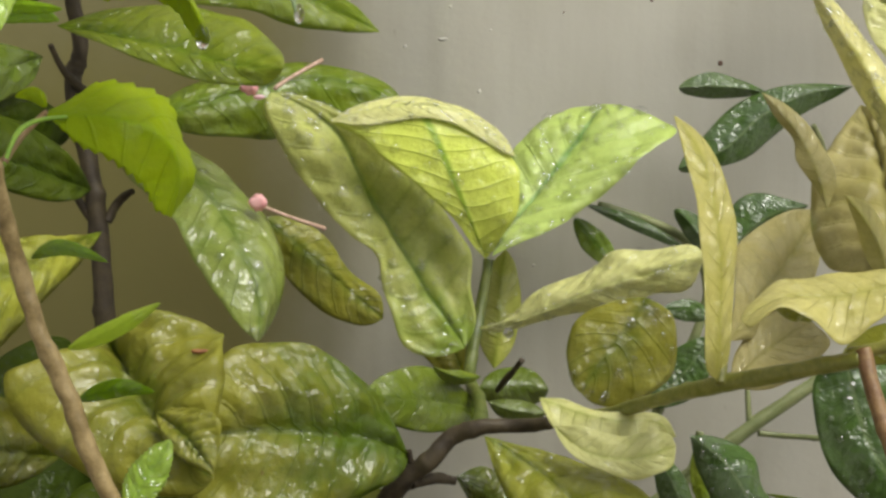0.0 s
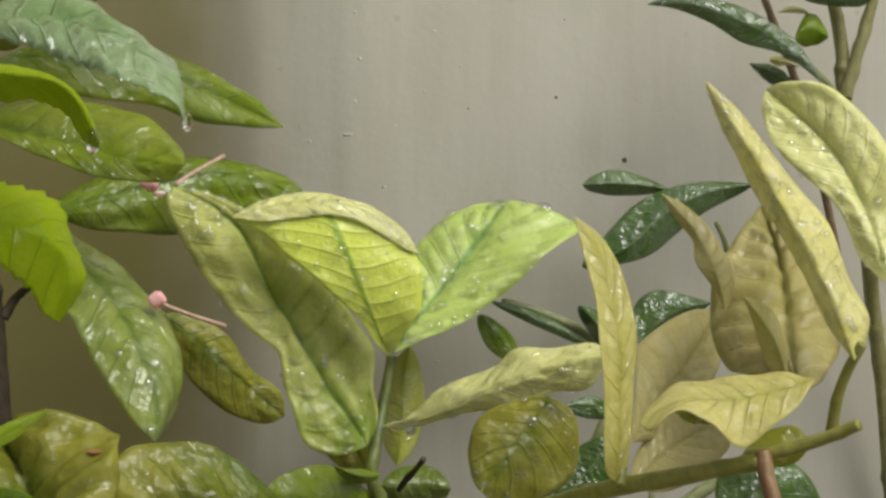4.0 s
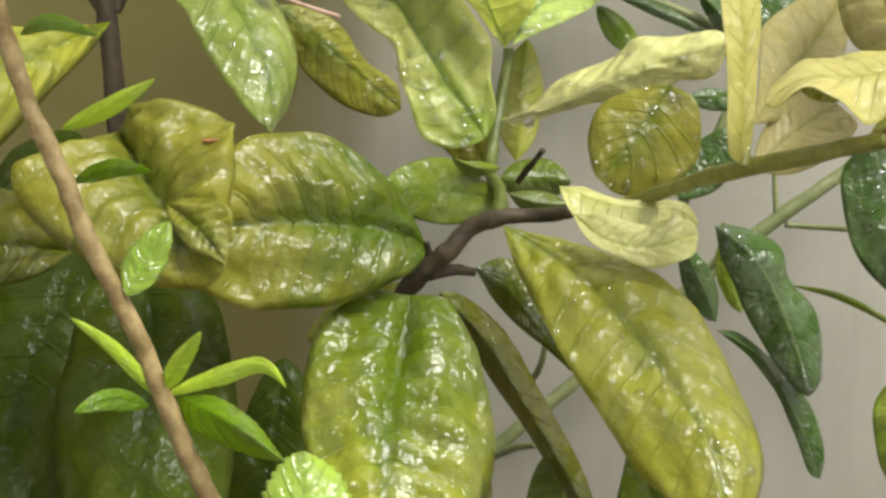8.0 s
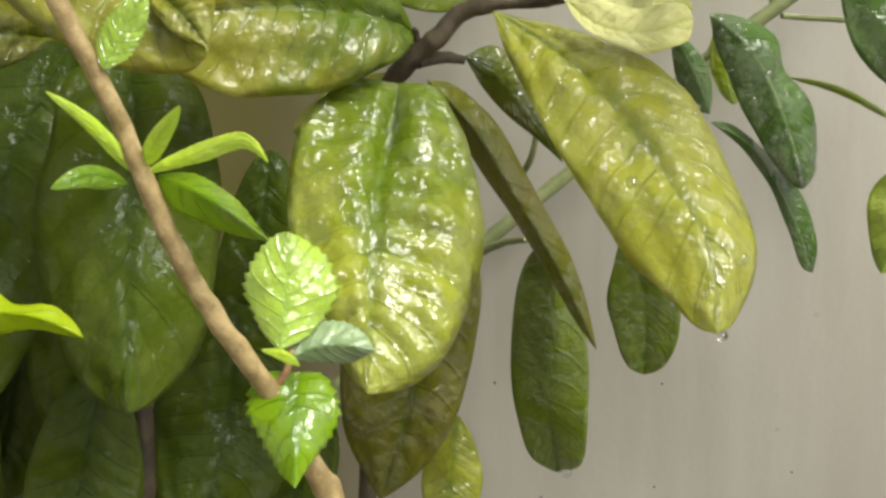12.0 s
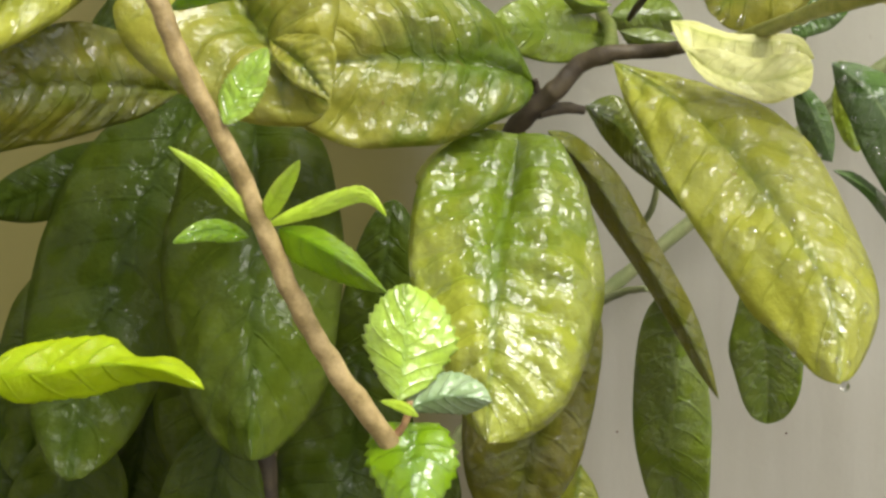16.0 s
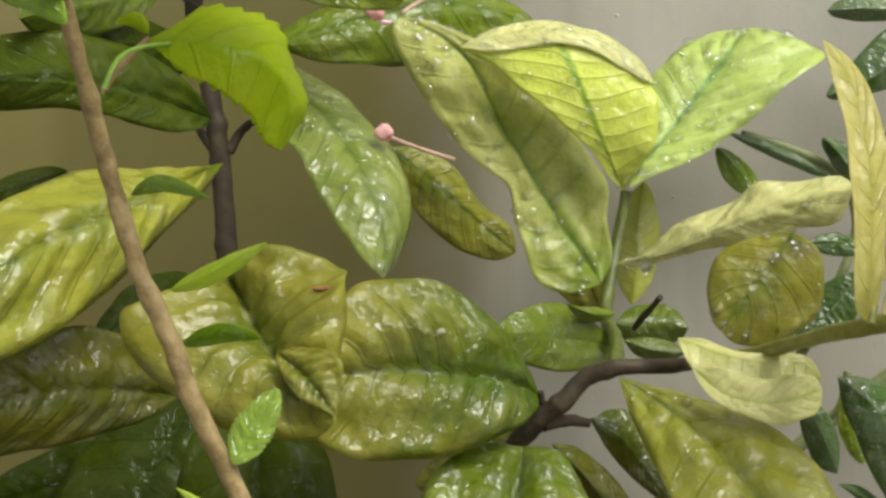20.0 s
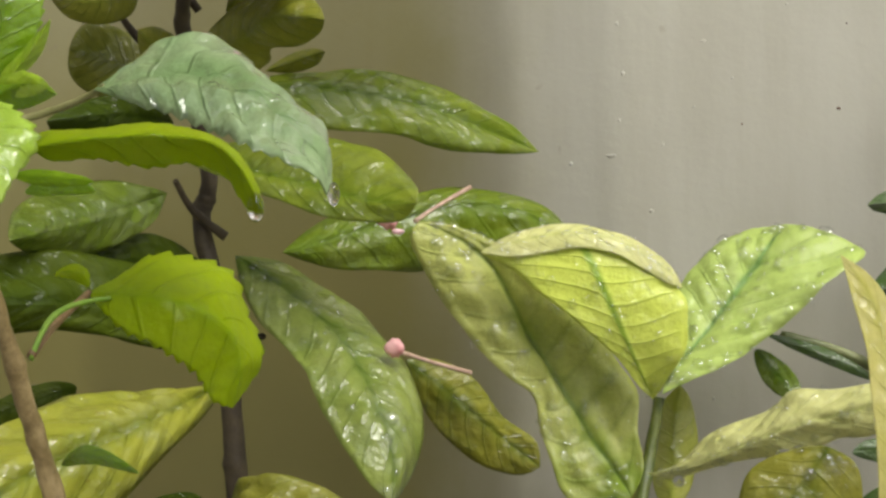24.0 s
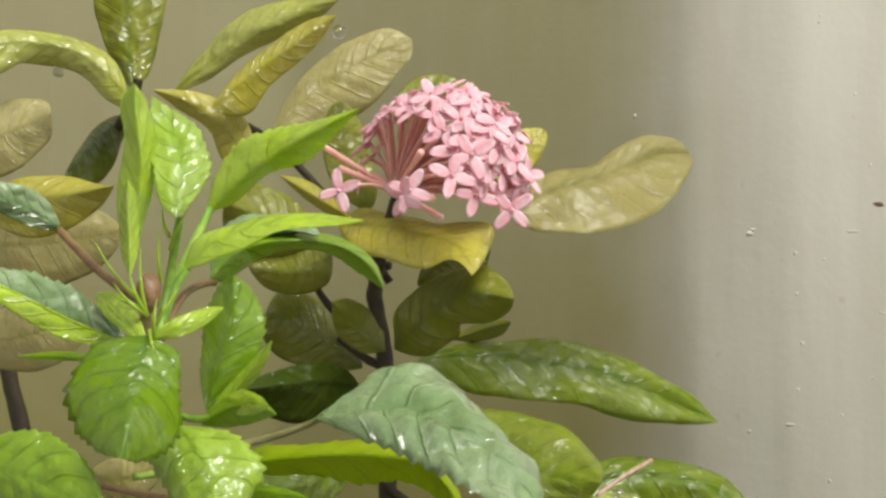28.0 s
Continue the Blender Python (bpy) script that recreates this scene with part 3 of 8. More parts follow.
def lamina(plant, c, rr, ll, w, wide, material, rng, veins, wave, quilt, serr, drops, curl, bulge):
    """A blade between its midrib and two margins: quilted between sunken side veins, waved, thick, with teeth and rain beads."""
    ns, nv = len(c), 10
    quilt = quilt if abs(quilt) > 1 else math.copysign(abs(quilt) ** 1.6, quilt)
    u = np.linspace(0, 1, ns)
    tan = np.gradient(c, axis=0)
    tan /= np.linalg.norm(tan, axis=1)[:, None] + 1e-12
    nn = np.cross(rr - ll, tan)
    nn /= np.linalg.norm(nn, axis=1)[:, None] + 1e-12
    # an even normal along the blade, towards the open yard
    nn = np.stack([np.convolve(np.pad(nn[:, k], 6, mode="edge"), np.ones(13) / 13, "valid") for k in range(3)], 1)
    nn /= np.linalg.norm(nn, axis=1)[:, None] + 1e-12
    if nn[:, 1].mean() > 0:
        nn = -nn
    ph = rng.uniform(0, 6.28, 8)
    v = np.linspace(-1, 1, 2 * nv + 1)
    v = np.sign(v) * np.abs(v) ** 1.1
    U, V = np.meshgrid(u, v, indexing="ij")
    A, pos = np.abs(V), V > 0
    side = np.where(pos[..., None], rr[:, None], ll[:, None])
    half = np.linalg.norm(side, axis=2) * w[:, None]
    teeth = np.ones_like(U)
    if serr:
        saw = ((U * 15 + np.where(pos, 0.4, 0.0)) % 1.0) - 0.6
        teeth = 1 + np.where(A > 0.99, 0.13 * serr * saw * np.minimum(1, 3 * U), 0)
    teeth = teeth * (1 + A * (0.025 * np.sin(U * 9 + ph[3] + V) + 0.015 * np.sin(U * 21 + ph[4])))
    p1 = np.where(pos, ph[0], ph[1])
    lane = U * veins - A**1.25 * 1.25 + np.where(pos, 0.0, 0.45) + 0.13 * np.sin(U * 13 + ph[5]) + 0.07 * np.sin(V * 5 + ph[6])
    pillow = np.abs(np.sin(math.pi * lane)) ** 0.88 * np.sin(math.pi * np.minimum(1, A * 0.9 + 0.08)) ** 0.6
    uneven = 0.55 + 0.7 * (0.5 + 0.5 * np.sin(U * 7 + V * 4 + ph[7])) * (0.7 + 0.3 * np.sin(U * 19 + p1))
    ends = np.minimum(1, 6 * (1 - U)) * np.minimum(1, 8 * U)
    fat = 0.35 * half + 0.65 * wide * np.minimum(1, half / (0.25 * wide + 1e-9))
    up = 0.06 * quilt * fat * pillow * ends * uneven
    up -= 0.045 * quilt * fat * np.exp(-((A / 0.06) ** 2)) * ends
    up += bulge * half * A * (1.15 - A) * 0.8
    # irregular puckers at several sizes
    for k in range(10):
        f = 6.0 * 1.22**k
        q = rng.uniform(0, 6.28)
        up += 0.2 / f * min(1.3, abs(quilt)) * fat * ends * np.sin(f * (U * 1.7 * math.cos(q) + V * math.sin(q)) + rng.uniform(0, 6.28)) * (0.4 + 0.6 * A)
    up += wave * half * A**2 * np.sin(U * 11 + p1) + 0.5 * wave * half * A * np.sin(U * 23 + p1 * 2)
    up += 0.010 * min(1.0, abs(quilt)) * half * np.sin(U * 37 + V * 9 + ph[2])
    up -= (0.06 - curl) * half * A**2
    top = c[:, None] + side * (A * w[:, None] * teeth)[..., None] + nn[:, None] * up[..., None]
    top += tan[:, None] * (0.05 * wave * wide * np.sin(U * 17 + p1) * A)[..., None]
    nrm = np.cross(np.gradient(top, axis=1), np.gradient(top, axis=0))
    nrm /= np.linalg.norm(nrm, axis=2)[..., None] + 1e-12
    thick = 0.00022 + 0.004 * wide
    m = 2 * nv + 1
    verts = np.concatenate([(top + nrm * thick * 0.5).reshape(-1, 3), (top - nrm * thick * 0.5).reshape(-1, 3)])
    uv = np.stack([U, 0.5 + 0.5 * V], -1).reshape(-1, 2)
    lanes = np.stack([lane + 2.0, A], -1).reshape(-1, 2)
    o = ns * m
    a = (np.arange(ns - 1)[:, None] * m + np.arange(m - 1)[None]).ravel()
    faces = np.concatenate([np.stack([a, a + m, a + m + 1, a + 1], 1), np.stack([o + a, o + a + 1, o + a + m + 1, o + a + m], 1)]).tolist()
    for i in range(ns - 1):
        e = i * m + m - 1
        faces.append((i * m, o + i * m, o + (i + 1) * m, (i + 1) * m))
        faces.append((e, e + m, o + e + m, o + e))
    e = (ns - 1) * m
    faces += [(k, k + 1, o + k + 1, o + k) for k in range(m - 1)]
    faces += [(e + k, o + e + k, o + e + k + 1, e + k + 1) for k in range(m - 1)]
    me = mesh_of("leaf", verts, faces, material, np.concatenate([uv, uv]), lanes=np.concatenate([lanes, lanes]))
    body = part("leaf", me, plant)
    if drops:
        dv, df = [], []
        for _ in range(int(70 * drops)):
            i, k = int(rng.uniform(0.06, 0.96) * ns), int(rng.uniform(0.02, 0.98) * m)
            place, normal = top[i, k], nrm[i, k]
            if normal[1] > 0:
                normal = -normal
            r = min(0.0009 + 0.0026 * rng.random() ** 2.4, 0.13 * wide)
            bv, bf = bead(place + normal * thick * 0.5, normal, r)
            df += [tuple(j + len(dv) for j in f) for f in bf]
            dv += bv
        tagged(part("rain_film", mesh_of("rain_film", dv, df, BEAD), body, "clear beaded film of rain water"), kind="stuff")
    return body


def leaf(plant, kind, spine, right, left, material, peak=None, tipw=0.0, wave=0.06, quilt=1.0, serr=0.0, drops=0.0, curl=0.0, narrow=1.0, bulge=0.15):
    """A leaf of a regular outline: the midrib's points from base to tip and the way from the midrib to each margin where the blade is widest."""
    COUNT[0] += 1
    rng = np.random.default_rng(1000 + COUNT[0])
    sharp, usual, veins = PROFILE[kind]
    peak = peak or usual
    u = np.linspace(0, 1, 81)
    c = along(spine, u)
    tan = np.gradient(c, axis=0)
    tan /= np.linalg.norm(tan, axis=1)[:, None]
    chord = Vector(c[-1] - c[0]).normalized()
    R, L = np.array(right), np.array(left)
    wide = 0.5 * (np.linalg.norm(R) + np.linalg.norm(L))
    # the outline: rises to its widest place, then narrows to the tip
    x = np.where(u < peak, u / peak * 0.5, 0.5 + (u - peak) / (1 - peak) * 0.5)
    w = np.sin(math.pi * x) ** np.where(u < peak, sharp * narrow, sharp)
    if tipw:
        cap = np.clip(1 - ((u - peak) / (1 - peak)) ** (2 + tipw), 0, 1) ** 0.5
        w = np.where(u > peak, np.maximum(w, cap), w)
    w = np.maximum(w, 0.012)
    turns = [chord.rotation_difference(Vector(t)) for t in tan]
    rr, ll = np.array([q @ Vector(R) for q in turns]), np.array([q @ Vector(L) for q in turns])
    return lamina(plant, c, rr, ll, w, wide, material, rng, veins, wave, quilt, serr, drops, curl, bulge)


def blade(plant, spine, one, other, material, veins=10, wave=0.05, quilt=1.0, serr=0.0, drops=0.0, curl=0.0, bulge=0.15):
    """A leaf of an irregular outline: the midrib and its two margins, each a smooth curve from base to tip."""
    COUNT[0] += 1
    rng = np.random.default_rng(1000 + COUNT[0])
    u = np.linspace(0, 1, 81)
    c = along(spine, u)
    rr, ll = along(one, u) - c, along(other, u) - c
    wide = 0.5 * (np.linalg.norm(rr, axis=1).max() + np.linalg.norm(ll, axis=1).max())
    if material.name.startswith("hibiscus"):
        veins, quilt = min(veins, 7), 0.55 * quilt
    return lamina(plant, c, rr, ll, np.ones(len(u)), wide, material, rng, veins, wave, quilt, serr, drops, curl, bulge)


# ---- the wall and the ground ----
def slab(name, corners, depth, material, kind="structure", label="", category=""):
    """A wall from the x positions and depths of its front edge, from the ground up."""
    top, n = 3.2, len(corners)
    front = [(x, y, z) for x, y in corners for z in (-0.1, top)]
    back = [(x, y + depth, z) for x, y in corners for z in (-0.1, top)]
    verts, o = front + back, 2 * n
    faces = []
    for i in range(n - 1):
        a = 2 * i
        faces += [(a, a + 2, a + 3, a + 1), (o + a, o + a + 1, o + a + 3, o + a + 2), (a + 1, a + 3, o + a + 3, o + a + 1), (a, o + a, o + a + 2, a + 2)]
    faces += [(0, 1, o + 1, o), (2 * n - 2, o + 2 * n - 2, o + 2 * n - 1, 2 * n - 1)]
    ob = new(name, mesh_of(name, verts, faces, material, smooth=False))
    ob.data.polygons.foreach_set("use_smooth", [i % 4 == 0 for i in range(len(ob.data.polygons))])
    return tagged(ob, label, category, kind=kind)


# the face turns back to the left of two upright edges
EDGE_X = 0.076
BENDS = [(-4.0, 2.70), (-0.257, 1.37), (EDGE_X - 0.058, 1.200), (EDGE_X, 1.185), (5.0, 1.185)]


def face_y(x):
    """Depth of the plaster face: flat runs with rounded edges between them."""
    q = np.linspace(-0.008, 0.008, 9) + x
    return float(np.interp(q, [b[0] for b in BENDS], [b[1] for b in BENDS]).mean())


FACE = [(x, face_y(x)) for x in (-4.0, *np.linspace(-0.257 - 0.03, EDGE_X + 0.03, 110).round(4).tolist(), 5.0)]
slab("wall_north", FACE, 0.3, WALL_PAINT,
     label="off-white painted plaster garden wall, stained, with olive shade painted in at left", category="wall")
def box_wall(name, x0, x1, y0, y1, height, label):
    v = [(x, y, z) for z in (-0.1, height) for x, y in ((x0, y0), (x1, y0), (x1, y1), (x0, y1))]
    f = [(3, 2, 1, 0), (4, 5, 6, 7), (0, 1, 5, 4), (1, 2, 6, 5), (2, 3, 7, 6), (3, 0, 4, 7)]
    return tagged(new(name, mesh_of(name, v, f, BLOCKER_PAINT, smooth=False)), label, "wall", kind="structure")


# unseen walls, added to hold back low sky light and its reflections
box_wall("light_block_south", -2.6, 5.0, -4.4, -4.2, 2.4, "unseen plain plaster wall, added behind the camera to cut low sky light")
box_wall("light_block_west", -2.8, -2.6, -4.4, 2.3, 2.4, "unseen plain plaster wall, added on the left to cut sky light")
# unseen floor, made pale so that it bounces light onto wall and leaves
gm = mesh_of("ground", [(-60, -60, 0), (60, -60, 0), (60, 60, 0), (-60, 60, 0)], [(0, 1, 2, 3)], BOUNCE_FLOOR, smooth=False)
tagged(new("ground", gm), "unseen grey concrete floor, kept pale to bounce light up", "ground", kind="structure")
bv = [(x, y, z) for z in (-0.05, 0.035) for x, y in ((-1.2, 0.30), (1.2, 0.30), (1.2, 1.3), (EDGE_X, 1.3), (-0.3, 1.42), (-1.2, 1.75))]
bf = [(5, 4, 3, 2, 1, 0), (6, 7, 8, 9, 10, 11)] + [(k, (k + 1) % 6, 6 + (k + 1) % 6, 6 + k) for k in range(6)]
tagged(new("planting_bed", mesh_of("planting_bed", bv, bf, SOIL, smooth=False)), "low bed of dark wet soil along the wall", "planting bed", kind="structure")

# ---- flowering ixora ----
flowering_ixora = thing("ixora_shrub", (-0.0851, 0.9900, 0.0000), "flowering ixora shrub with a pink flower head and wet leaves", "flowering shrub")
stem(flowering_ixora, [(-0.0851, 0.9900, -0.0300), (-0.0885, 0.9900, 0.7072), (-0.0954, 0.9900, 0.8870), (-0.1026, 0.9900, 0.9989), (-0.1050, 0.9900, 1.0318), (-0.1079, 0.9900, 1.0593), (-0.1142, 0.9950, 1.0926), (-0.1205, 1.0000, 1.1263), (-0.1176, 1.0000, 1.1337), (-0.1208, 1.0000, 1.1613), (-0.1241, 0.9950, 1.1898), (-0.1270, 0.9850, 1.2108), (-0.1241, 0.9750, 1.2235), (-0.1132, 0.9600, 1.2535)], [0.008, 0.0064, 0.0058, 0.0052, 0.005, 0.0049, 0.0046, 0.0044, 0.0041, 0.0039, 0.0037, 0.0037, 0.0034, 0.003], STEM["darkstem"])
stem(flowering_ixora, [(-0.1039, 0.9900, 1.0479), (-0.1119, 0.9900, 1.0571), (-0.1173, 0.9900, 1.0650)], [0.00292, 0.00239, 0.00186], STEM["darkstem"])
stem(flowering_ixora, [(-0.1026, 0.9900, 1.0532), (-0.0973, 0.9900, 1.0625), (-0.0897, 0.9800, 1.0673)], [0.00265, 0.00212, 0.00157], STEM["darkstem"])
stem(flowering_ixora, [(-0.1271, 1.0000, 1.1915), (-0.1474, 1.0050, 1.2029), (-0.1580, 1.0000, 1.2158)], [0.00269, 0.00217, 0.00162], STEM["darkstem"])
stem(flowering_ixora, [(-0.1184, 1.0000, 1.1755), (-0.1358, 1.0050, 1.1839), (-0.1480, 1.0100, 1.1926)], [0.00241, 0.00189, 0.00136], STEM["darkstem"])
stem(flowering_ixora, [(-0.1086, 0.9950, 1.1130), (-0.1233, 0.9900, 1.1256), (-0.1292, 0.9800, 1.1377)], [0.00232, 0.00180, 0.00127], STEM["darkstem"])
stem(flowering_ixora, [(-0.1194, 0.9800, 1.2237), (-0.1337, 0.9850, 1.2245), (-0.1485, 0.9900, 1.2334)], [0.00212, 0.00186, 0.00134], STEM["darkstem"])
blade(flowering_ixora, [(-0.0682, 0.9800, 1.2506), (-0.0525, 0.9960, 1.2599), (-0.0350, 1.0120, 1.2691), (-0.0170, 1.0300, 1.2797), (0.0016, 1.0500, 1.2910), (0.0186, 1.0700, 1.2958)],
      [(-0.0682, 0.9800, 1.2506), (-0.0584, 0.9998, 1.2653), (-0.0449, 1.0155, 1.2768), (-0.0308, 1.0293, 1.2807), (-0.0163, 1.0422, 1.2931), (-0.0014, 1.0541, 1.3020), (0.0124, 1.0641, 1.3024), (0.0186, 1.0700, 1.2958)],
      [(-0.0682, 0.9800, 1.2506), (-0.0540, 0.9859, 1.2418), (-0.0387, 0.9944, 1.2417), (-0.0180, 1.0047, 1.2447), (0.0002, 1.0176, 1.2544), (0.0124, 1.0330, 1.2676), (0.0190, 1.0501, 1.2838), (0.0186, 1.0700, 1.2958)], LEAF["strawdull"], wave=.05, quilt=.9, bulge=.2)
blade(flowering_ixora, [(-0.1424, 0.9700, 1.2407), (-0.1186, 0.9550, 1.2375), (-0.0980, 0.9400, 1.2313), (-0.0805, 0.9275, 1.2231), (-0.0729, 0.9150, 1.2091)],
      [(-0.1424, 0.9700, 1.2407), (-0.1324, 0.9726, 1.2492), (-0.1185, 0.9697, 1.2471), (-0.0991, 0.9639, 1.2436), (-0.0797, 0.9561, 1.2401), (-0.0682, 0.9461, 1.2353), (-0.0685, 0.9333, 1.2210), (-0.0729, 0.9150, 1.2091)],
      [(-0.1424, 0.9700, 1.2407), (-0.1336, 0.9525, 1.2297), (-0.1128, 0.9383, 1.2189), (-0.0958, 0.9273, 1.2146), (-0.0823, 0.9195, 1.2177), (-0.0729, 0.9150, 1.2091)], LEAF["khaki"], wave=.08, quilt=.5, bulge=.2)
blade(flowering_ixora, [(-0.1556, 1.0000, 1.2267), (-0.1713, 0.9800, 1.2397), (-0.1973, 0.9700, 1.2519)],
      [(-0.1556, 1.0000, 1.2267), (-0.1580, 0.9947, 1.2451), (-0.1733, 0.9860, 1.2599), (-0.1913, 0.9797, 1.2620), (-0.1973, 0.9700, 1.2519)],
      [(-0.1556, 1.0000, 1.2267), (-0.1684, 0.9947, 1.2280), (-0.1886, 0.9860, 1.2293), (-0.1997, 0.9797, 1.2418), (-0.1973, 0.9700, 1.2519)], LEAF["olive"], quilt=.5)
blade(flowering_ixora, [(-0.1360, 1.0100, 1.1785), (-0.1592, 1.0100, 1.1946), (-0.1851, 1.0100, 1.2032)],
      [(-0.1360, 1.0100, 1.1785), (-0.1435, 1.0147, 1.1987), (-0.1610, 1.0160, 1.2126), (-0.1804, 1.0147, 1.2153), (-0.1851, 1.0100, 1.2032)],
      [(-0.1360, 1.0100, 1.1785), (-0.1511, 1.0147, 1.1775), (-0.1710, 1.0160, 1.1804), (-0.1850, 1.0147, 1.1900), (-0.1851, 1.0100, 1.2032)], LEAF["olive"], quilt=.5)
blade(flowering_ixora, [(-0.1220, 0.9900, 1.1844), (-0.1346, 0.9800, 1.1943), (-0.1444, 0.9700, 1.2050)],
      [(-0.1220, 0.9900, 1.1844), (-0.1249, 0.9888, 1.1982), (-0.1354, 0.9821, 1.2071), (-0.1444, 0.9700, 1.2050)],
      [(-0.1220, 0.9900, 1.1844), (-0.1331, 0.9888, 1.1836), (-0.1443, 0.9821, 1.1926), (-0.1444, 0.9700, 1.2050)], LEAF["olive"], quilt=.4)
blade(flowering_ixora, [(-0.1178, 0.9900, 1.1855), (-0.0978, 0.9633, 1.1971), (-0.0799, 0.9433, 1.2047), (-0.0557, 0.9300, 1.2009)],
      [(-0.1178, 0.9900, 1.1855), (-0.1167, 0.9804, 1.1998), (-0.1042, 0.9688, 1.2114), (-0.0874, 0.9593, 1.2179), (-0.0733, 0.9488, 1.2197), (-0.0602, 0.9404, 1.2105), (-0.0557, 0.9300, 1.2009)],
      [(-0.1178, 0.9900, 1.1855), (-0.0997, 0.9804, 1.1814), (-0.0878, 0.9688, 1.1875), (-0.0829, 0.9593, 1.1931), (-0.0701, 0.9488, 1.1931), (-0.0604, 0.9404, 1.1958), (-0.0557, 0.9300, 1.2009)], LEAF["olive"], wave=.12, quilt=.5)
blade(flowering_ixora, [(-0.0984, 1.0500, 1.1974), (-0.0843, 1.0500, 1.2023), (-0.0692, 1.0500, 1.2067)],
      [(-0.0984, 1.0500, 1.1974), (-0.0879, 1.0554, 1.2061), (-0.0766, 1.0554, 1.2090), (-0.0692, 1.0500, 1.2067)],
      [(-0.0984, 1.0500, 1.1974), (-0.0848, 1.0554, 1.1976), (-0.0736, 1.0554, 1.2011), (-0.0692, 1.0500, 1.2067)], LEAF["olive"], quilt=.4)
blade(flowering_ixora, [(-0.1136, 1.0300, 1.1842), (-0.0864, 1.0460, 1.1891), (-0.0569, 1.0620, 1.1884), (-0.0269, 1.0800, 1.1845), (0.0010, 1.1000, 1.1767), (0.0332, 1.1200, 1.1641)],
      [(-0.1136, 1.0300, 1.1842), (-0.0930, 1.0532, 1.1961), (-0.0666, 1.0711, 1.2008), (-0.0361, 1.0870, 1.1999), (-0.0078, 1.1011, 1.1919), (0.0152, 1.1132, 1.1802), (0.0332, 1.1200, 1.1641)],
      [(-0.1136, 1.0300, 1.1842), (-0.0962, 1.0372, 1.1735), (-0.0693, 1.0476, 1.1682), (-0.0424, 1.0610, 1.1670), (-0.0151, 1.0776, 1.1632), (0.0127, 1.0972, 1.1613), (0.0332, 1.1200, 1.1641)], LEAF["lime"], quilt=1.3, bulge=.3, veins=13)
blade(flowering_ixora, [(-0.1357, 1.0100, 1.1676), (-0.1531, 0.9700, 1.1666), (-0.1808, 0.9500, 1.1616)],
      [(-0.1357, 1.0100, 1.1676), (-0.1392, 0.9947, 1.1746), (-0.1520, 0.9760, 1.1769), (-0.1708, 0.9647, 1.1716), (-0.1808, 0.9500, 1.1616)],
      [(-0.1357, 1.0100, 1.1676), (-0.1440, 0.9947, 1.1553), (-0.1617, 0.9760, 1.1495), (-0.1780, 0.9647, 1.1535), (-0.1808, 0.9500, 1.1616)], LEAF["dark"], quilt=.8)
blade(flowering_ixora, [(-0.1264, 0.9800, 1.1469), (-0.0926, 0.9650, 1.1402), (-0.0622, 0.9500, 1.1314), (-0.0352, 0.9350, 1.1233), (-0.0161, 0.9200, 1.1209)],
      [(-0.1264, 0.9800, 1.1469), (-0.1047, 0.9786, 1.1541), (-0.0772, 0.9727, 1.1565), (-0.0498, 0.9640, 1.1542), (-0.0306, 0.9527, 1.1446), (-0.0184, 0.9386, 1.1315), (-0.0161, 0.9200, 1.1209)],
      [(-0.1264, 0.9800, 1.1469), (-0.1059, 0.9651, 1.1373), (-0.0808, 0.9528, 1.1267), (-0.0590, 0.9420, 1.1188), (-0.0350, 0.9328, 1.1136), (-0.0214, 0.9251, 1.1147), (-0.0161, 0.9200, 1.1209)], LEAF["lime"], quilt=.8, bulge=.25)
blade(flowering_ixora, [(-0.0874, 1.0300, 1.1079), (-0.0629, 1.0520, 1.1168), (-0.0344, 1.0740, 1.1272), (-0.0073, 1.0910, 1.1344), (0.0236, 1.1030, 1.1316), (0.0521, 1.1150, 1.1152)],
      [(-0.0874, 1.0300, 1.1079), (-0.0695, 1.0606, 1.1261), (-0.0297, 1.0848, 1.1398), (-0.0051, 1.1025, 1.1453), (0.0233, 1.1131, 1.1407), (0.0441, 1.1173, 1.1275), (0.0521, 1.1150, 1.1152)],
      [(-0.0874, 1.0300, 1.1079), (-0.0733, 1.0483, 1.1029), (-0.0475, 1.0667, 1.1011), (-0.0264, 1.0825, 1.1019), (0.0011, 1.0950, 1.1082), (0.0293, 1.1050, 1.1137), (0.0521, 1.1150, 1.1152)], LEAF["lime"], quilt=1.1, bulge=.3)
blade(flowering_ixora, [(-0.1053, 1.0000, 1.1049), (-0.0880, 0.9886, 1.0934), (-0.0685, 0.9764, 1.0802), (-0.0518, 0.9621, 1.0652), (-0.0407, 0.9479, 1.0493), (-0.0324, 0.9336, 1.0326), (-0.0270, 0.9257, 1.0151), (-0.0272, 0.9200, 0.9962)],
      [(-0.1053, 1.0000, 1.1049), (-0.0866, 1.0005, 1.1013), (-0.0634, 0.9965, 1.0882), (-0.0483, 0.9898, 1.0799), (-0.0359, 0.9803, 1.0675), (-0.0237, 0.9692, 1.0527), (-0.0168, 0.9564, 1.0330), (-0.0171, 0.9448, 1.0139), (-0.0223, 0.9339, 1.0019), (-0.0272, 0.9200, 0.9962)],
      [(-0.1053, 1.0000, 1.1049), (-0.0966, 0.9819, 1.0818), (-0.0806, 0.9663, 1.0653), (-0.0689, 0.9504, 1.0543), (-0.0588, 0.9361, 1.0362), (-0.0480, 0.9235, 1.0200), (-0.0366, 0.9190, 1.0040), (-0.0272, 0.9200, 0.9962)], LEAF["silver"], quilt=1.1, drops=.3, bulge=.3)
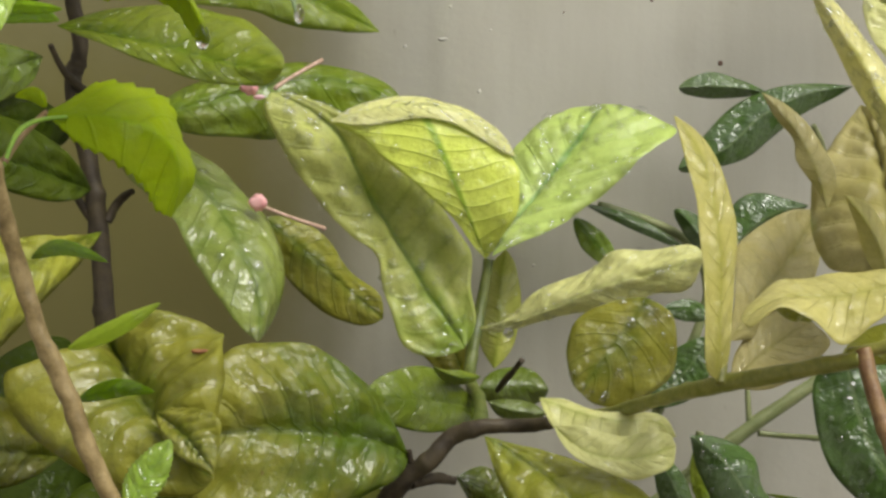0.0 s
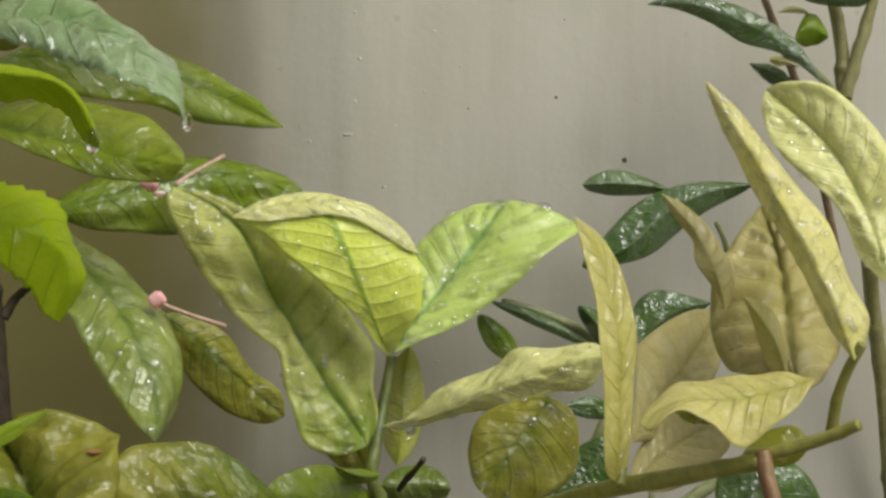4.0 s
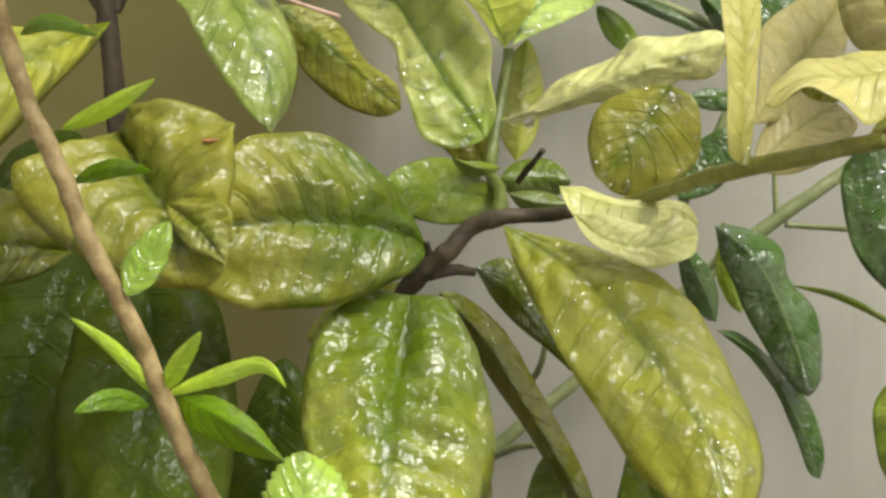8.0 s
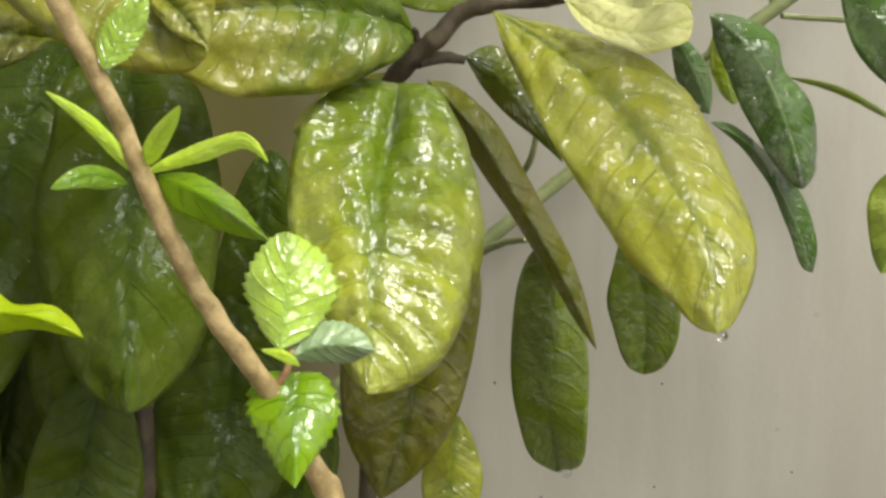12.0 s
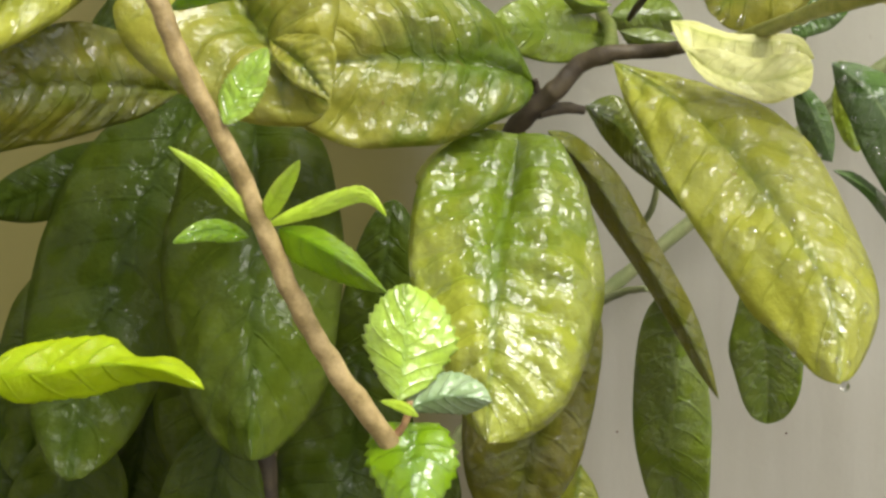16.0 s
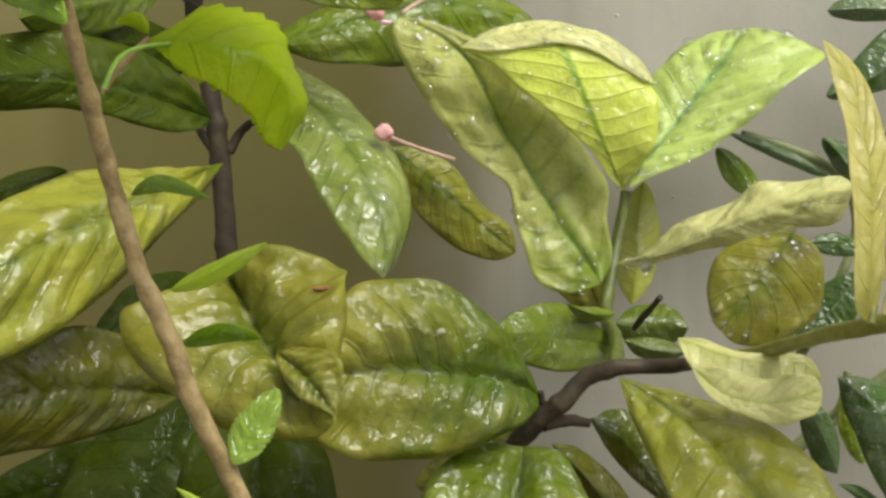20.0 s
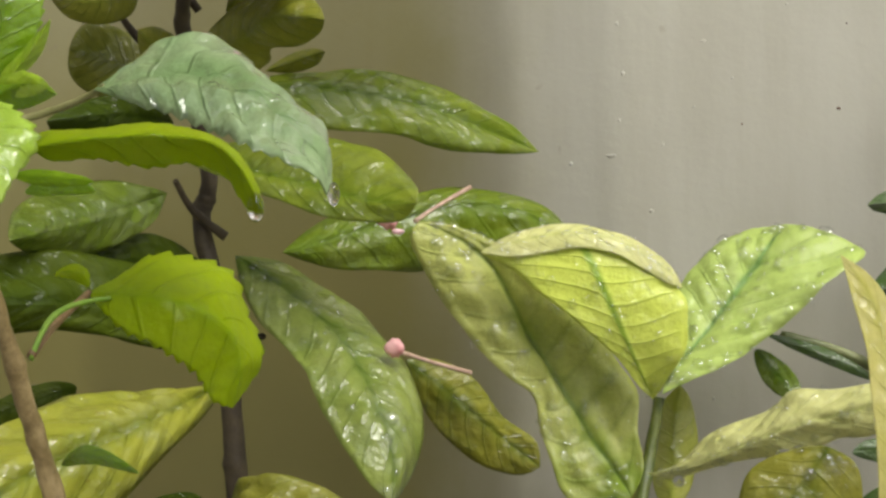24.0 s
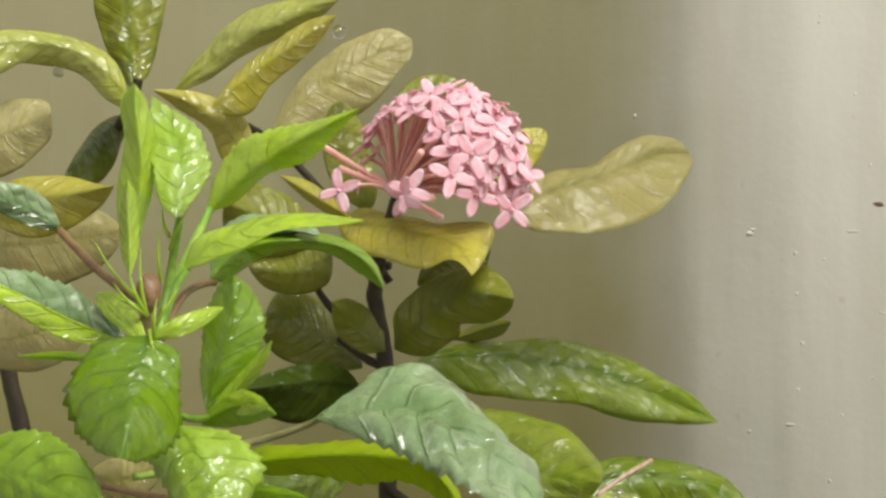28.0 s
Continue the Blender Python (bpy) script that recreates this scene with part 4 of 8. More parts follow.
blade(flowering_ixora, [(-0.0278, 1.0100, 1.0564), (-0.0143, 1.0150, 1.0463), (0.0020, 1.0200, 1.0324), (0.0186, 1.0300, 1.0180), (0.0332, 1.0400, 1.0061)],
      [(-0.0278, 1.0100, 1.0564), (-0.0144, 1.0181, 1.0568), (0.0047, 1.0238, 1.0459), (0.0158, 1.0298, 1.0304), (0.0311, 1.0361, 1.0181), (0.0332, 1.0400, 1.0061)],
      [(-0.0278, 1.0100, 1.0564), (-0.0211, 1.0181, 1.0355), (-0.0089, 1.0238, 1.0192), (0.0104, 1.0298, 1.0055), (0.0243, 1.0361, 1.0019), (0.0332, 1.0400, 1.0061)], LEAF["yellowdull"], quilt=.8, bulge=.25)
blade(flowering_ixora, [(-0.1098, 0.9850, 1.0682), (-0.1361, 0.9400, 1.0768), (-0.1613, 0.9000, 1.0803), (-0.1928, 0.8600, 1.0777)],
      [(-0.1098, 0.9850, 1.0682), (-0.1172, 0.9687, 1.0834), (-0.1325, 0.9490, 1.0954), (-0.1521, 0.9300, 1.1004), (-0.1728, 0.9090, 1.1013), (-0.1919, 0.8862, 1.0967), (-0.1928, 0.8600, 1.0777)],
      [(-0.1098, 0.9850, 1.0682), (-0.1205, 0.9552, 1.0610), (-0.1417, 0.9281, 1.0648), (-0.1644, 0.9041, 1.0685), (-0.1907, 0.8812, 1.0670), (-0.1928, 0.8600, 1.0777)], LEAF["dark"], quilt=1.3, bulge=.3)
blade(flowering_ixora, [(-0.1329, 0.9800, 1.1321), (-0.1465, 0.9467, 1.1219), (-0.1627, 0.9100, 1.1128), (-0.1754, 0.8700, 1.1034)],
      [(-0.1329, 0.9800, 1.1321), (-0.1402, 0.9641, 1.1338), (-0.1565, 0.9451, 1.1345), (-0.1737, 0.9231, 1.1299), (-0.1809, 0.8981, 1.1191), (-0.1754, 0.8700, 1.1034)],
      [(-0.1329, 0.9800, 1.1321), (-0.1372, 0.9641, 1.1169), (-0.1508, 0.9451, 1.1052), (-0.1655, 0.9231, 1.1004), (-0.1763, 0.8981, 1.1014), (-0.1754, 0.8700, 1.1034)], LEAF["midgreen"], quilt=1.0, bulge=.3)
blade(flowering_ixora, [(-0.1029, 0.9700, 1.0475), (-0.1202, 0.9175, 1.0356), (-0.1384, 0.8800, 1.0241), (-0.1583, 0.8500, 1.0134), (-0.1853, 0.8200, 0.9914)],
      [(-0.1029, 0.9700, 1.0475), (-0.1168, 0.9473, 1.0439), (-0.1383, 0.9231, 1.0423), (-0.1611, 0.9000, 1.0398), (-0.1758, 0.8781, 1.0321), (-0.1886, 0.8523, 1.0201), (-0.1853, 0.8200, 0.9914)],
      [(-0.1029, 0.9700, 1.0475), (-0.1097, 0.9316, 1.0304), (-0.1248, 0.8995, 1.0106), (-0.1376, 0.8760, 0.9942), (-0.1550, 0.8567, 0.9763), (-0.1723, 0.8417, 0.9656), (-0.1873, 0.8288, 0.9601), (-0.1853, 0.8200, 0.9914)], LEAF["yellow"], quilt=1.5, bulge=.35)
leaf(flowering_ixora, "ixora", [(-0.1879, 1.0400, 1.0450), (-0.2102, 1.0400, 1.0379), (-0.2382, 1.0400, 1.0266)], (-0.0027, 0.0024, 0.0073), (0.0033, 0.0029, -0.0092), LEAF["dark"])
leaf(flowering_ixora, "ixora", [(-0.1210, 1.0000, 0.9945), (-0.1378, 0.9700, 0.9821), (-0.1571, 0.9400, 0.9654)], (-0.0067, 0.0035, 0.0096), (0.0066, 0.0035, -0.0096), LEAF["dark"])
blade(flowering_ixora, [(-0.1194, 0.9500, 0.9421), (-0.1443, 0.9167, 0.9470), (-0.1678, 0.8867, 0.9492), (-0.1948, 0.8600, 0.9441)],
      [(-0.1194, 0.9500, 0.9421), (-0.1252, 0.9370, 0.9582), (-0.1404, 0.9221, 0.9709), (-0.1551, 0.9077, 0.9756), (-0.1738, 0.8921, 0.9726), (-0.1942, 0.8770, 0.9615), (-0.1948, 0.8600, 0.9441)],
      [(-0.1194, 0.9500, 0.9421), (-0.1272, 0.9341, 0.9353), (-0.1492, 0.9165, 0.9281), (-0.1701, 0.8985, 0.9225), (-0.1948, 0.8801, 0.9207), (-0.1948, 0.8600, 0.9441)], LEAF["brownish"], quilt=1.1, bulge=.3)
blade(flowering_ixora, [(-0.0922, 0.9000, 0.9968), (-0.0798, 0.8738, 0.9805), (-0.0694, 0.8550, 0.9676), (-0.0550, 0.8412, 0.9527), (-0.0421, 0.8300, 0.9419)],
      [(-0.0922, 0.9000, 0.9968), (-0.0864, 0.8902, 1.0018), (-0.0746, 0.8796, 1.0062), (-0.0575, 0.8711, 1.0092), (-0.0430, 0.8631, 1.0065), (-0.0375, 0.8559, 0.9945), (-0.0380, 0.8495, 0.9799), (-0.0407, 0.8429, 0.9655), (-0.0419, 0.8369, 0.9513), (-0.0421, 0.8300, 0.9419)],
      [(-0.0922, 0.9000, 0.9968), (-0.1016, 0.8882, 0.9946), (-0.1142, 0.8769, 0.9896), (-0.1245, 0.8674, 0.9783), (-0.1260, 0.8596, 0.9671), (-0.1163, 0.8520, 0.9543), (-0.1030, 0.8466, 0.9453), (-0.0820, 0.8414, 0.9368), (-0.0635, 0.8369, 0.9329), (-0.0498, 0.8332, 0.9349), (-0.0421, 0.8300, 0.9419)], LEAF["yellowdull"], quilt=1.7, bulge=.6, wave=.1)
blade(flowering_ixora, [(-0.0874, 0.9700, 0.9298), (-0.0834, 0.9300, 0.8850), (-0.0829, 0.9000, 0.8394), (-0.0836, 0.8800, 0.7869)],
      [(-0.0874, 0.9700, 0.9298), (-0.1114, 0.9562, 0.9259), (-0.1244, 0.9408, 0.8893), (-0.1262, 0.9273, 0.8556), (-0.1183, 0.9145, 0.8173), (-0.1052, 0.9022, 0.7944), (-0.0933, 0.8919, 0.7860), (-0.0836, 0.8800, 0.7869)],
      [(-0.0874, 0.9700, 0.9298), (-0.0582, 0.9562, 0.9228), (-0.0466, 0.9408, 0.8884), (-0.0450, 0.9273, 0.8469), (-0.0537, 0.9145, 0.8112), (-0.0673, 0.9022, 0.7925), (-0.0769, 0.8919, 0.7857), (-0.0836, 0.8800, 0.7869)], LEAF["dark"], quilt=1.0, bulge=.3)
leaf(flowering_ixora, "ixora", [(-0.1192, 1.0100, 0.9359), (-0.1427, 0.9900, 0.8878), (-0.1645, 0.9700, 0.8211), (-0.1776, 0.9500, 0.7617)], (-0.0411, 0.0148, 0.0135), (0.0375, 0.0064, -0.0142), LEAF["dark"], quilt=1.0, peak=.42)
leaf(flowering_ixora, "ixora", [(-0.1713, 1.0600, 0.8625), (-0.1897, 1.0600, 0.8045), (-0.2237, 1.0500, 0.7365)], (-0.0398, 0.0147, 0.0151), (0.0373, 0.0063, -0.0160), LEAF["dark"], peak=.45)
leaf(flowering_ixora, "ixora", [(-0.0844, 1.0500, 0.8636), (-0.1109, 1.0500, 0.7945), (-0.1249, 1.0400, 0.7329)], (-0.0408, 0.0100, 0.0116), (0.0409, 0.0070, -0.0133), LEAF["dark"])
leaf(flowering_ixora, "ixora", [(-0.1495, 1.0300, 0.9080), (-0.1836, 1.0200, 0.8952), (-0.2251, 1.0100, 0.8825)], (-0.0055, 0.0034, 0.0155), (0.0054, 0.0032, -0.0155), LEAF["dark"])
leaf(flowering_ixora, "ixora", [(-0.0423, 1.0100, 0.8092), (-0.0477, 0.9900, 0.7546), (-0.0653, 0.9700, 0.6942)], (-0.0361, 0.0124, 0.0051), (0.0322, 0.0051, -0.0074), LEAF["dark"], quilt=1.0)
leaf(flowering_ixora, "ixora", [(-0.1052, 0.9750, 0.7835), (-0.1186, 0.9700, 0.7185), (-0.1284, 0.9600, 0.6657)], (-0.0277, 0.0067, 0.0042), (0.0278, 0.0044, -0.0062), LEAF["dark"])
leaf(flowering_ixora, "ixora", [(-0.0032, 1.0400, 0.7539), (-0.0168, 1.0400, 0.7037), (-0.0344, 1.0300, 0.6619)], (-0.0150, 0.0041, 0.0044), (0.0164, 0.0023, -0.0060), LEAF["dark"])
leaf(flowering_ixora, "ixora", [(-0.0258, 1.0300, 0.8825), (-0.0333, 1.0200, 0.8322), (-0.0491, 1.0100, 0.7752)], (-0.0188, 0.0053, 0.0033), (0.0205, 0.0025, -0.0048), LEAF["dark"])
leaf(flowering_ixora, "ixora", [(-0.1616, 1.0800, 0.7001), (-0.1807, 1.0800, 0.6723), (-0.2001, 1.0800, 0.6380)], (-0.0128, 0.0045, 0.0072), (0.0129, 0.0015, -0.0082), LEAF["olivegreen"])
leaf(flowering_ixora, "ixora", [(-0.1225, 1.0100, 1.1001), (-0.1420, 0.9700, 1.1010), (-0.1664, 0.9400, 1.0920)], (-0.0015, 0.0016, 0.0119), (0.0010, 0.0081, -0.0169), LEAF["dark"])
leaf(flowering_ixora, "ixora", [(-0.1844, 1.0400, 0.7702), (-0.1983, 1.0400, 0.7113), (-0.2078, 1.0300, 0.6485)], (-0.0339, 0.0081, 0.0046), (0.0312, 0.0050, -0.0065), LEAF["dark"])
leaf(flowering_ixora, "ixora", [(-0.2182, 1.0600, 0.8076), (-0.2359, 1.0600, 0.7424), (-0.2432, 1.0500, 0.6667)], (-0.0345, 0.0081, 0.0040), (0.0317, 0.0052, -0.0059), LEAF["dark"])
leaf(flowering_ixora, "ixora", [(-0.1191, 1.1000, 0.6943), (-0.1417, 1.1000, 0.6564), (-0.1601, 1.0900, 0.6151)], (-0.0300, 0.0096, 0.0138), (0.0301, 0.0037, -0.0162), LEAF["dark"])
blade(flowering_ixora, [(-0.0671, 0.8450, 0.9678), (-0.0529, 0.8280, 0.9582), (-0.0416, 0.8220, 0.9444)],
      [(-0.0671, 0.8450, 0.9678), (-0.0546, 0.8349, 0.9709), (-0.0393, 0.8260, 0.9655), (-0.0406, 0.8234, 0.9524), (-0.0416, 0.8220, 0.9444)],
      [(-0.0671, 0.8450, 0.9678), (-0.0636, 0.8319, 0.9594), (-0.0525, 0.8242, 0.9483), (-0.0416, 0.8220, 0.9444)], LEAF["yellowdull"], quilt=1.8, wave=.1)
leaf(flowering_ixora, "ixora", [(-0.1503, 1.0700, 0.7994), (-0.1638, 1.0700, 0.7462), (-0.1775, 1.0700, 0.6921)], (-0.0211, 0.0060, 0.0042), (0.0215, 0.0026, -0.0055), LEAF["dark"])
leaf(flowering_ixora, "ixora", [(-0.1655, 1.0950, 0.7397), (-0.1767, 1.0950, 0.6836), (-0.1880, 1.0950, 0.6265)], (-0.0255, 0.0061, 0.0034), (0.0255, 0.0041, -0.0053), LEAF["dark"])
blade(flowering_ixora, [(-0.1480, 0.9850, 1.2298), (-0.1662, 0.9850, 1.2211), (-0.1887, 0.9850, 1.2242)],
      [(-0.1480, 0.9850, 1.2298), (-0.1568, 0.9904, 1.2339), (-0.1759, 0.9904, 1.2311), (-0.1887, 0.9850, 1.2242)],
      [(-0.1480, 0.9850, 1.2298), (-0.1506, 0.9897, 1.2164), (-0.1670, 0.9910, 1.2114), (-0.1834, 0.9897, 1.2163), (-0.1887, 0.9850, 1.2242)], LEAF["olive"], quilt=.5)
blade(flowering_ixora, [(-0.1071, 0.9850, 1.2152), (-0.0935, 0.9850, 1.2273), (-0.0728, 0.9850, 1.2322)],
      [(-0.1071, 0.9850, 1.2152), (-0.1024, 0.9904, 1.2314), (-0.0865, 0.9904, 1.2390), (-0.0728, 0.9850, 1.2322)],
      [(-0.1071, 0.9850, 1.2152), (-0.0939, 0.9904, 1.2142), (-0.0780, 0.9904, 1.2202), (-0.0728, 0.9850, 1.2322)], LEAF["olive"], quilt=.4)
# ---- yellowing ixora ----
yellowing_ixora = thing("ixora_shrub", (0.0062, 1.0614, 0.0000), "ixora shrub with large wet yellowing leaves and a pale young rosette", "shrub")
stem(yellowing_ixora, [(0.0062, 1.0614, -0.0300), (0.0093, 1.0614, 0.4268), (0.0154, 1.0950, 0.6045), (0.0206, 1.1050, 0.7025), (0.0260, 1.0950, 0.7929), (0.0317, 1.0200, 0.8705), (0.0337, 0.9450, 0.9240), (0.0414, 0.9400, 0.9326), (0.0523, 0.9350, 0.9419), (0.0627, 0.9350, 0.9523), (0.0739, 0.9300, 0.9568), (0.0893, 0.9300, 0.9574), (0.1057, 0.9150, 0.9595)], [0.0072, 0.0058, 0.0053, 0.0048, 0.0047, 0.0046, 0.0048, 0.0047, 0.0042, 0.0042, 0.0038, 0.0034, 0.003], STEM["darkstem"])
stem(yellowing_ixora, [(0.0434, 0.9400, 0.9308), (0.0540, 0.9450, 0.9321), (0.0646, 0.9500, 0.9306)], [0.00361, 0.00285, 0.00209], STEM["darkstem"])
stem(yellowing_ixora, [(0.0460, 0.9400, 0.9352), (0.0434, 0.9380, 0.9400), (0.0423, 0.9350, 0.9458)], [0.00232, 0.00180, 0.00128], STEM["darkstem"])
stem(yellowing_ixora, [(0.0760, 0.9600, 0.9539), (0.0815, 1.0200, 0.9650), (0.0799, 1.0700, 0.9782), (0.0864, 1.0900, 1.0082), (0.0919, 1.0950, 1.0381)], [0.00359, 0.00328, 0.00344, 0.00321, 0.00264], STEM["greenstem"])
stem(yellowing_ixora, [(0.0915, 1.0350, 0.9693), (0.0961, 1.0250, 0.9769), (0.0984, 1.0200, 0.9799), (0.1018, 1.0100, 0.9856)], [0.00139, 0.00192, 0.00136, 0.00162], STEM["darkstem"])
blade(yellowing_ixora, [(0.0874, 1.0600, 1.0374), (0.0817, 1.0480, 1.0492), (0.0747, 1.0408, 1.0642), (0.0669, 1.0380, 1.0821), (0.0605, 1.0388, 1.0974), (0.0531, 1.0420, 1.1138)],
      [(0.0874, 1.0600, 1.0374), (0.0805, 1.0500, 1.0436), (0.0688, 1.0432, 1.0582), (0.0532, 1.0394, 1.0718), (0.0364, 1.0383, 1.0861), (0.0211, 1.0393, 1.1001), (0.0066, 1.0420, 1.1075)],
      [(0.0874, 1.0600, 1.0374), (0.0931, 1.0500, 1.0450), (0.0994, 1.0432, 1.0560), (0.1040, 1.0394, 1.0712), (0.1039, 1.0383, 1.0822), (0.0989, 1.0393, 1.0912), (0.0866, 1.0420, 1.1011)], LEAF["lime_bright"], quilt=-.4, wave=.02, drops=.5, bulge=0, veins=9)
blade(yellowing_ixora, [(0.0057, 1.0420, 1.1075), (0.0210, 1.0420, 1.1120), (0.0378, 1.0420, 1.1157), (0.0545, 1.0420, 1.1166), (0.0712, 1.0420, 1.1122), (0.0866, 1.0420, 1.1044), (0.1011, 1.0420, 1.0900)],
      [(0.0057, 1.0420, 1.1075), (0.0127, 1.0456, 1.1128), (0.0239, 1.0475, 1.1175), (0.0351, 1.0486, 1.1208), (0.0548, 1.0490, 1.1212), (0.0688, 1.0486, 1.1178), (0.0855, 1.0475, 1.1094), (0.0966, 1.0456, 1.0995), (0.1011, 1.0420, 1.0900)],
      [(0.0057, 1.0420, 1.1075), (0.0211, 1.0403, 1.1057), (0.0377, 1.0395, 1.1074), (0.0530, 1.0391, 1.1090), (0.0711, 1.0391, 1.1052), (0.0872, 1.0395, 1.0970), (0.0962, 1.0403, 1.0915), (0.1011, 1.0420, 1.0900)], LEAF["cream"], drops=2.2, wave=.05, quilt=.8)
blade(yellowing_ixora, [(0.0766, 1.0600, 0.9907), (0.0719, 1.0630, 0.9987), (0.0560, 1.0660, 1.0217), (0.0412, 1.0680, 1.0463), (0.0290, 1.0700, 1.0670), (0.0196, 1.0700, 1.0864), (0.0128, 1.0700, 1.1003), (-0.0036, 1.0675, 1.1155), (-0.0255, 1.0650, 1.1244)],
      [(0.0766, 1.0600, 0.9907), (0.0609, 1.0572, 0.9856), (0.0461, 1.0566, 0.9910), (0.0382, 1.0565, 1.0099), (0.0329, 1.0566, 1.0248), (0.0303, 1.0574, 1.0388), (0.0168, 1.0581, 1.0500), (0.0019, 1.0588, 1.0643), (-0.0117, 1.0601, 1.0822), (-0.0226, 1.0608, 1.1029), (-0.0286, 1.0619, 1.1181), (-0.0255, 1.0650, 1.1244)],
      [(0.0766, 1.0600, 0.9907), (0.0829, 1.0646, 1.0040), (0.0800, 1.0683, 1.0229), (0.0795, 1.0710, 1.0420), (0.0702, 1.0731, 1.0558), (0.0567, 1.0740, 1.0779), (0.0348, 1.0736, 1.1003), (0.0101, 1.0724, 1.1157), (-0.0119, 1.0691, 1.1240), (-0.0255, 1.0650, 1.1244)], LEAF["palegrad"], quilt=1.5, wave=.03, drops=3, bulge=.25)
blade(yellowing_ixora, [(0.0790, 1.1000, 0.9751), (0.0692, 1.0950, 0.9963), (0.0557, 1.0900, 1.0153), (0.0408, 1.0850, 1.0356), (0.0290, 1.0800, 1.0528)],
      [(0.0790, 1.1000, 0.9751), (0.0666, 1.1004, 0.9771), (0.0562, 1.0988, 0.9859), (0.0472, 1.0960, 1.0036), (0.0396, 1.0921, 1.0241), (0.0330, 1.0870, 1.0415), (0.0290, 1.0800, 1.0528)],
      [(0.0790, 1.1000, 0.9751), (0.0828, 1.1001, 0.9904), (0.0781, 1.0978, 1.0110), (0.0631, 1.0938, 1.0286), (0.0453, 1.0881, 1.0459), (0.0290, 1.0800, 1.0528)], LEAF["yellowdull"], quilt=1.0, bulge=.3)
blade(yellowing_ixora, [(0.0931, 1.0850, 1.0396), (0.1040, 1.0950, 1.0557), (0.1161, 1.1050, 1.0709), (0.1292, 1.1125, 1.0880), (0.1419, 1.1200, 1.1041), (0.1509, 1.1250, 1.1160), (0.1596, 1.1300, 1.1261)],
      [(0.0931, 1.0850, 1.0396), (0.0953, 1.1024, 1.0524), (0.0983, 1.1159, 1.0768), (0.1064, 1.1245, 1.0998), (0.1220, 1.1309, 1.1146), (0.1403, 1.1324, 1.1232), (0.1596, 1.1300, 1.1261)],
      [(0.0931, 1.0850, 1.0396), (0.1120, 1.0860, 1.0490), (0.1326, 1.0895, 1.0603), (0.1536, 1.0941, 1.0743), (0.1745, 1.0981, 1.0908), (0.1899, 1.1031, 1.1030), (0.1956, 1.1091, 1.1109), (0.1888, 1.1145, 1.1187), (0.1748, 1.1210, 1.1250), (0.1596, 1.1300, 1.1261)], LEAF["ylime"], quilt=1.0, drops=3, bulge=.15, wave=.04)
blade(yellowing_ixora, [(0.0979, 1.1300, 0.9777), (0.1007, 1.1300, 1.0080), (0.1018, 1.1300, 1.0291), (0.1042, 1.1300, 1.0443)],
      [(0.0979, 1.1300, 0.9777), (0.1079, 1.1341, 0.9882), (0.1128, 1.1358, 1.0080), (0.1121, 1.1358, 1.0262), (0.1091, 1.1341, 1.0383), (0.1042, 1.1300, 1.0443)],
      [(0.0979, 1.1300, 0.9777), (0.0912, 1.1347, 0.9896), (0.0903, 1.1360, 1.0109), (0.0940, 1.1347, 1.0322), (0.1042, 1.1300, 1.0443)], LEAF["strawgreen"], quilt=.4)
blade(yellowing_ixora, [(0.0851, 1.0800, 1.0010), (0.1071, 1.0620, 1.0057), (0.1279, 1.0460, 1.0149), (0.1485, 1.0340, 1.0241), (0.1714, 1.0220, 1.0304), (0.1942, 1.0100, 1.0382)],
      [(0.0851, 1.0800, 1.0010), (0.0968, 1.0749, 1.0040), (0.1132, 1.0674, 1.0185), (0.1322, 1.0594, 1.0299), (0.1453, 1.0520, 1.0369), (0.1553, 1.0439, 1.0418), (0.1733, 1.0344, 1.0416), (0.1907, 1.0236, 1.0436), (0.1942, 1.0100, 1.0382)],
      [(0.0851, 1.0800, 1.0010), (0.0966, 1.0719, 0.9986), (0.1157, 1.0632, 1.0043), (0.1261, 1.0550, 1.0081), (0.1392, 1.0473, 1.0102), (0.1495, 1.0406, 1.0083), (0.1596, 1.0336, 1.0131), (0.1721, 1.0263, 1.0187), (0.1845, 1.0186, 1.0212), (0.1942, 1.0100, 1.0382)], LEAF["cream"], wave=.16, drops=2, quilt=1.5)
blade(yellowing_ixora, [(0.0837, 1.0500, 0.9593), (0.0685, 1.0300, 0.9628), (0.0511, 1.0100, 0.9654), (0.0344, 0.9950, 0.9671), (0.0204, 0.9800, 0.9688)],
      [(0.0837, 1.0500, 0.9593), (0.0745, 1.0381, 0.9710), (0.0584, 1.0238, 0.9806), (0.0429, 1.0098, 0.9816), (0.0291, 0.9961, 0.9766), (0.0204, 0.9800, 0.9688)],
      [(0.0837, 1.0500, 0.9593), (0.0815, 1.0381, 0.9516), (0.0654, 1.0238, 0.9488), (0.0484, 1.0098, 0.9502), (0.0319, 0.9961, 0.9566), (0.0204, 0.9800, 0.9688)], LEAF["midgreen"], quilt=.6, bulge=.2)
blade(yellowing_ixora, [(0.0835, 1.0400, 0.9765), (0.0705, 1.0200, 0.9770), (0.0567, 1.0000, 0.9828)],
      [(0.0835, 1.0400, 0.9765), (0.0740, 1.0321, 0.9796), (0.0650, 1.0188, 0.9803), (0.0567, 1.0000, 0.9828)],
      [(0.0835, 1.0400, 0.9765), (0.0784, 1.0347, 0.9737), (0.0682, 1.0260, 0.9726), (0.0607, 1.0147, 0.9771), (0.0567, 1.0000, 0.9828)], LEAF["lime"], quilt=.3)
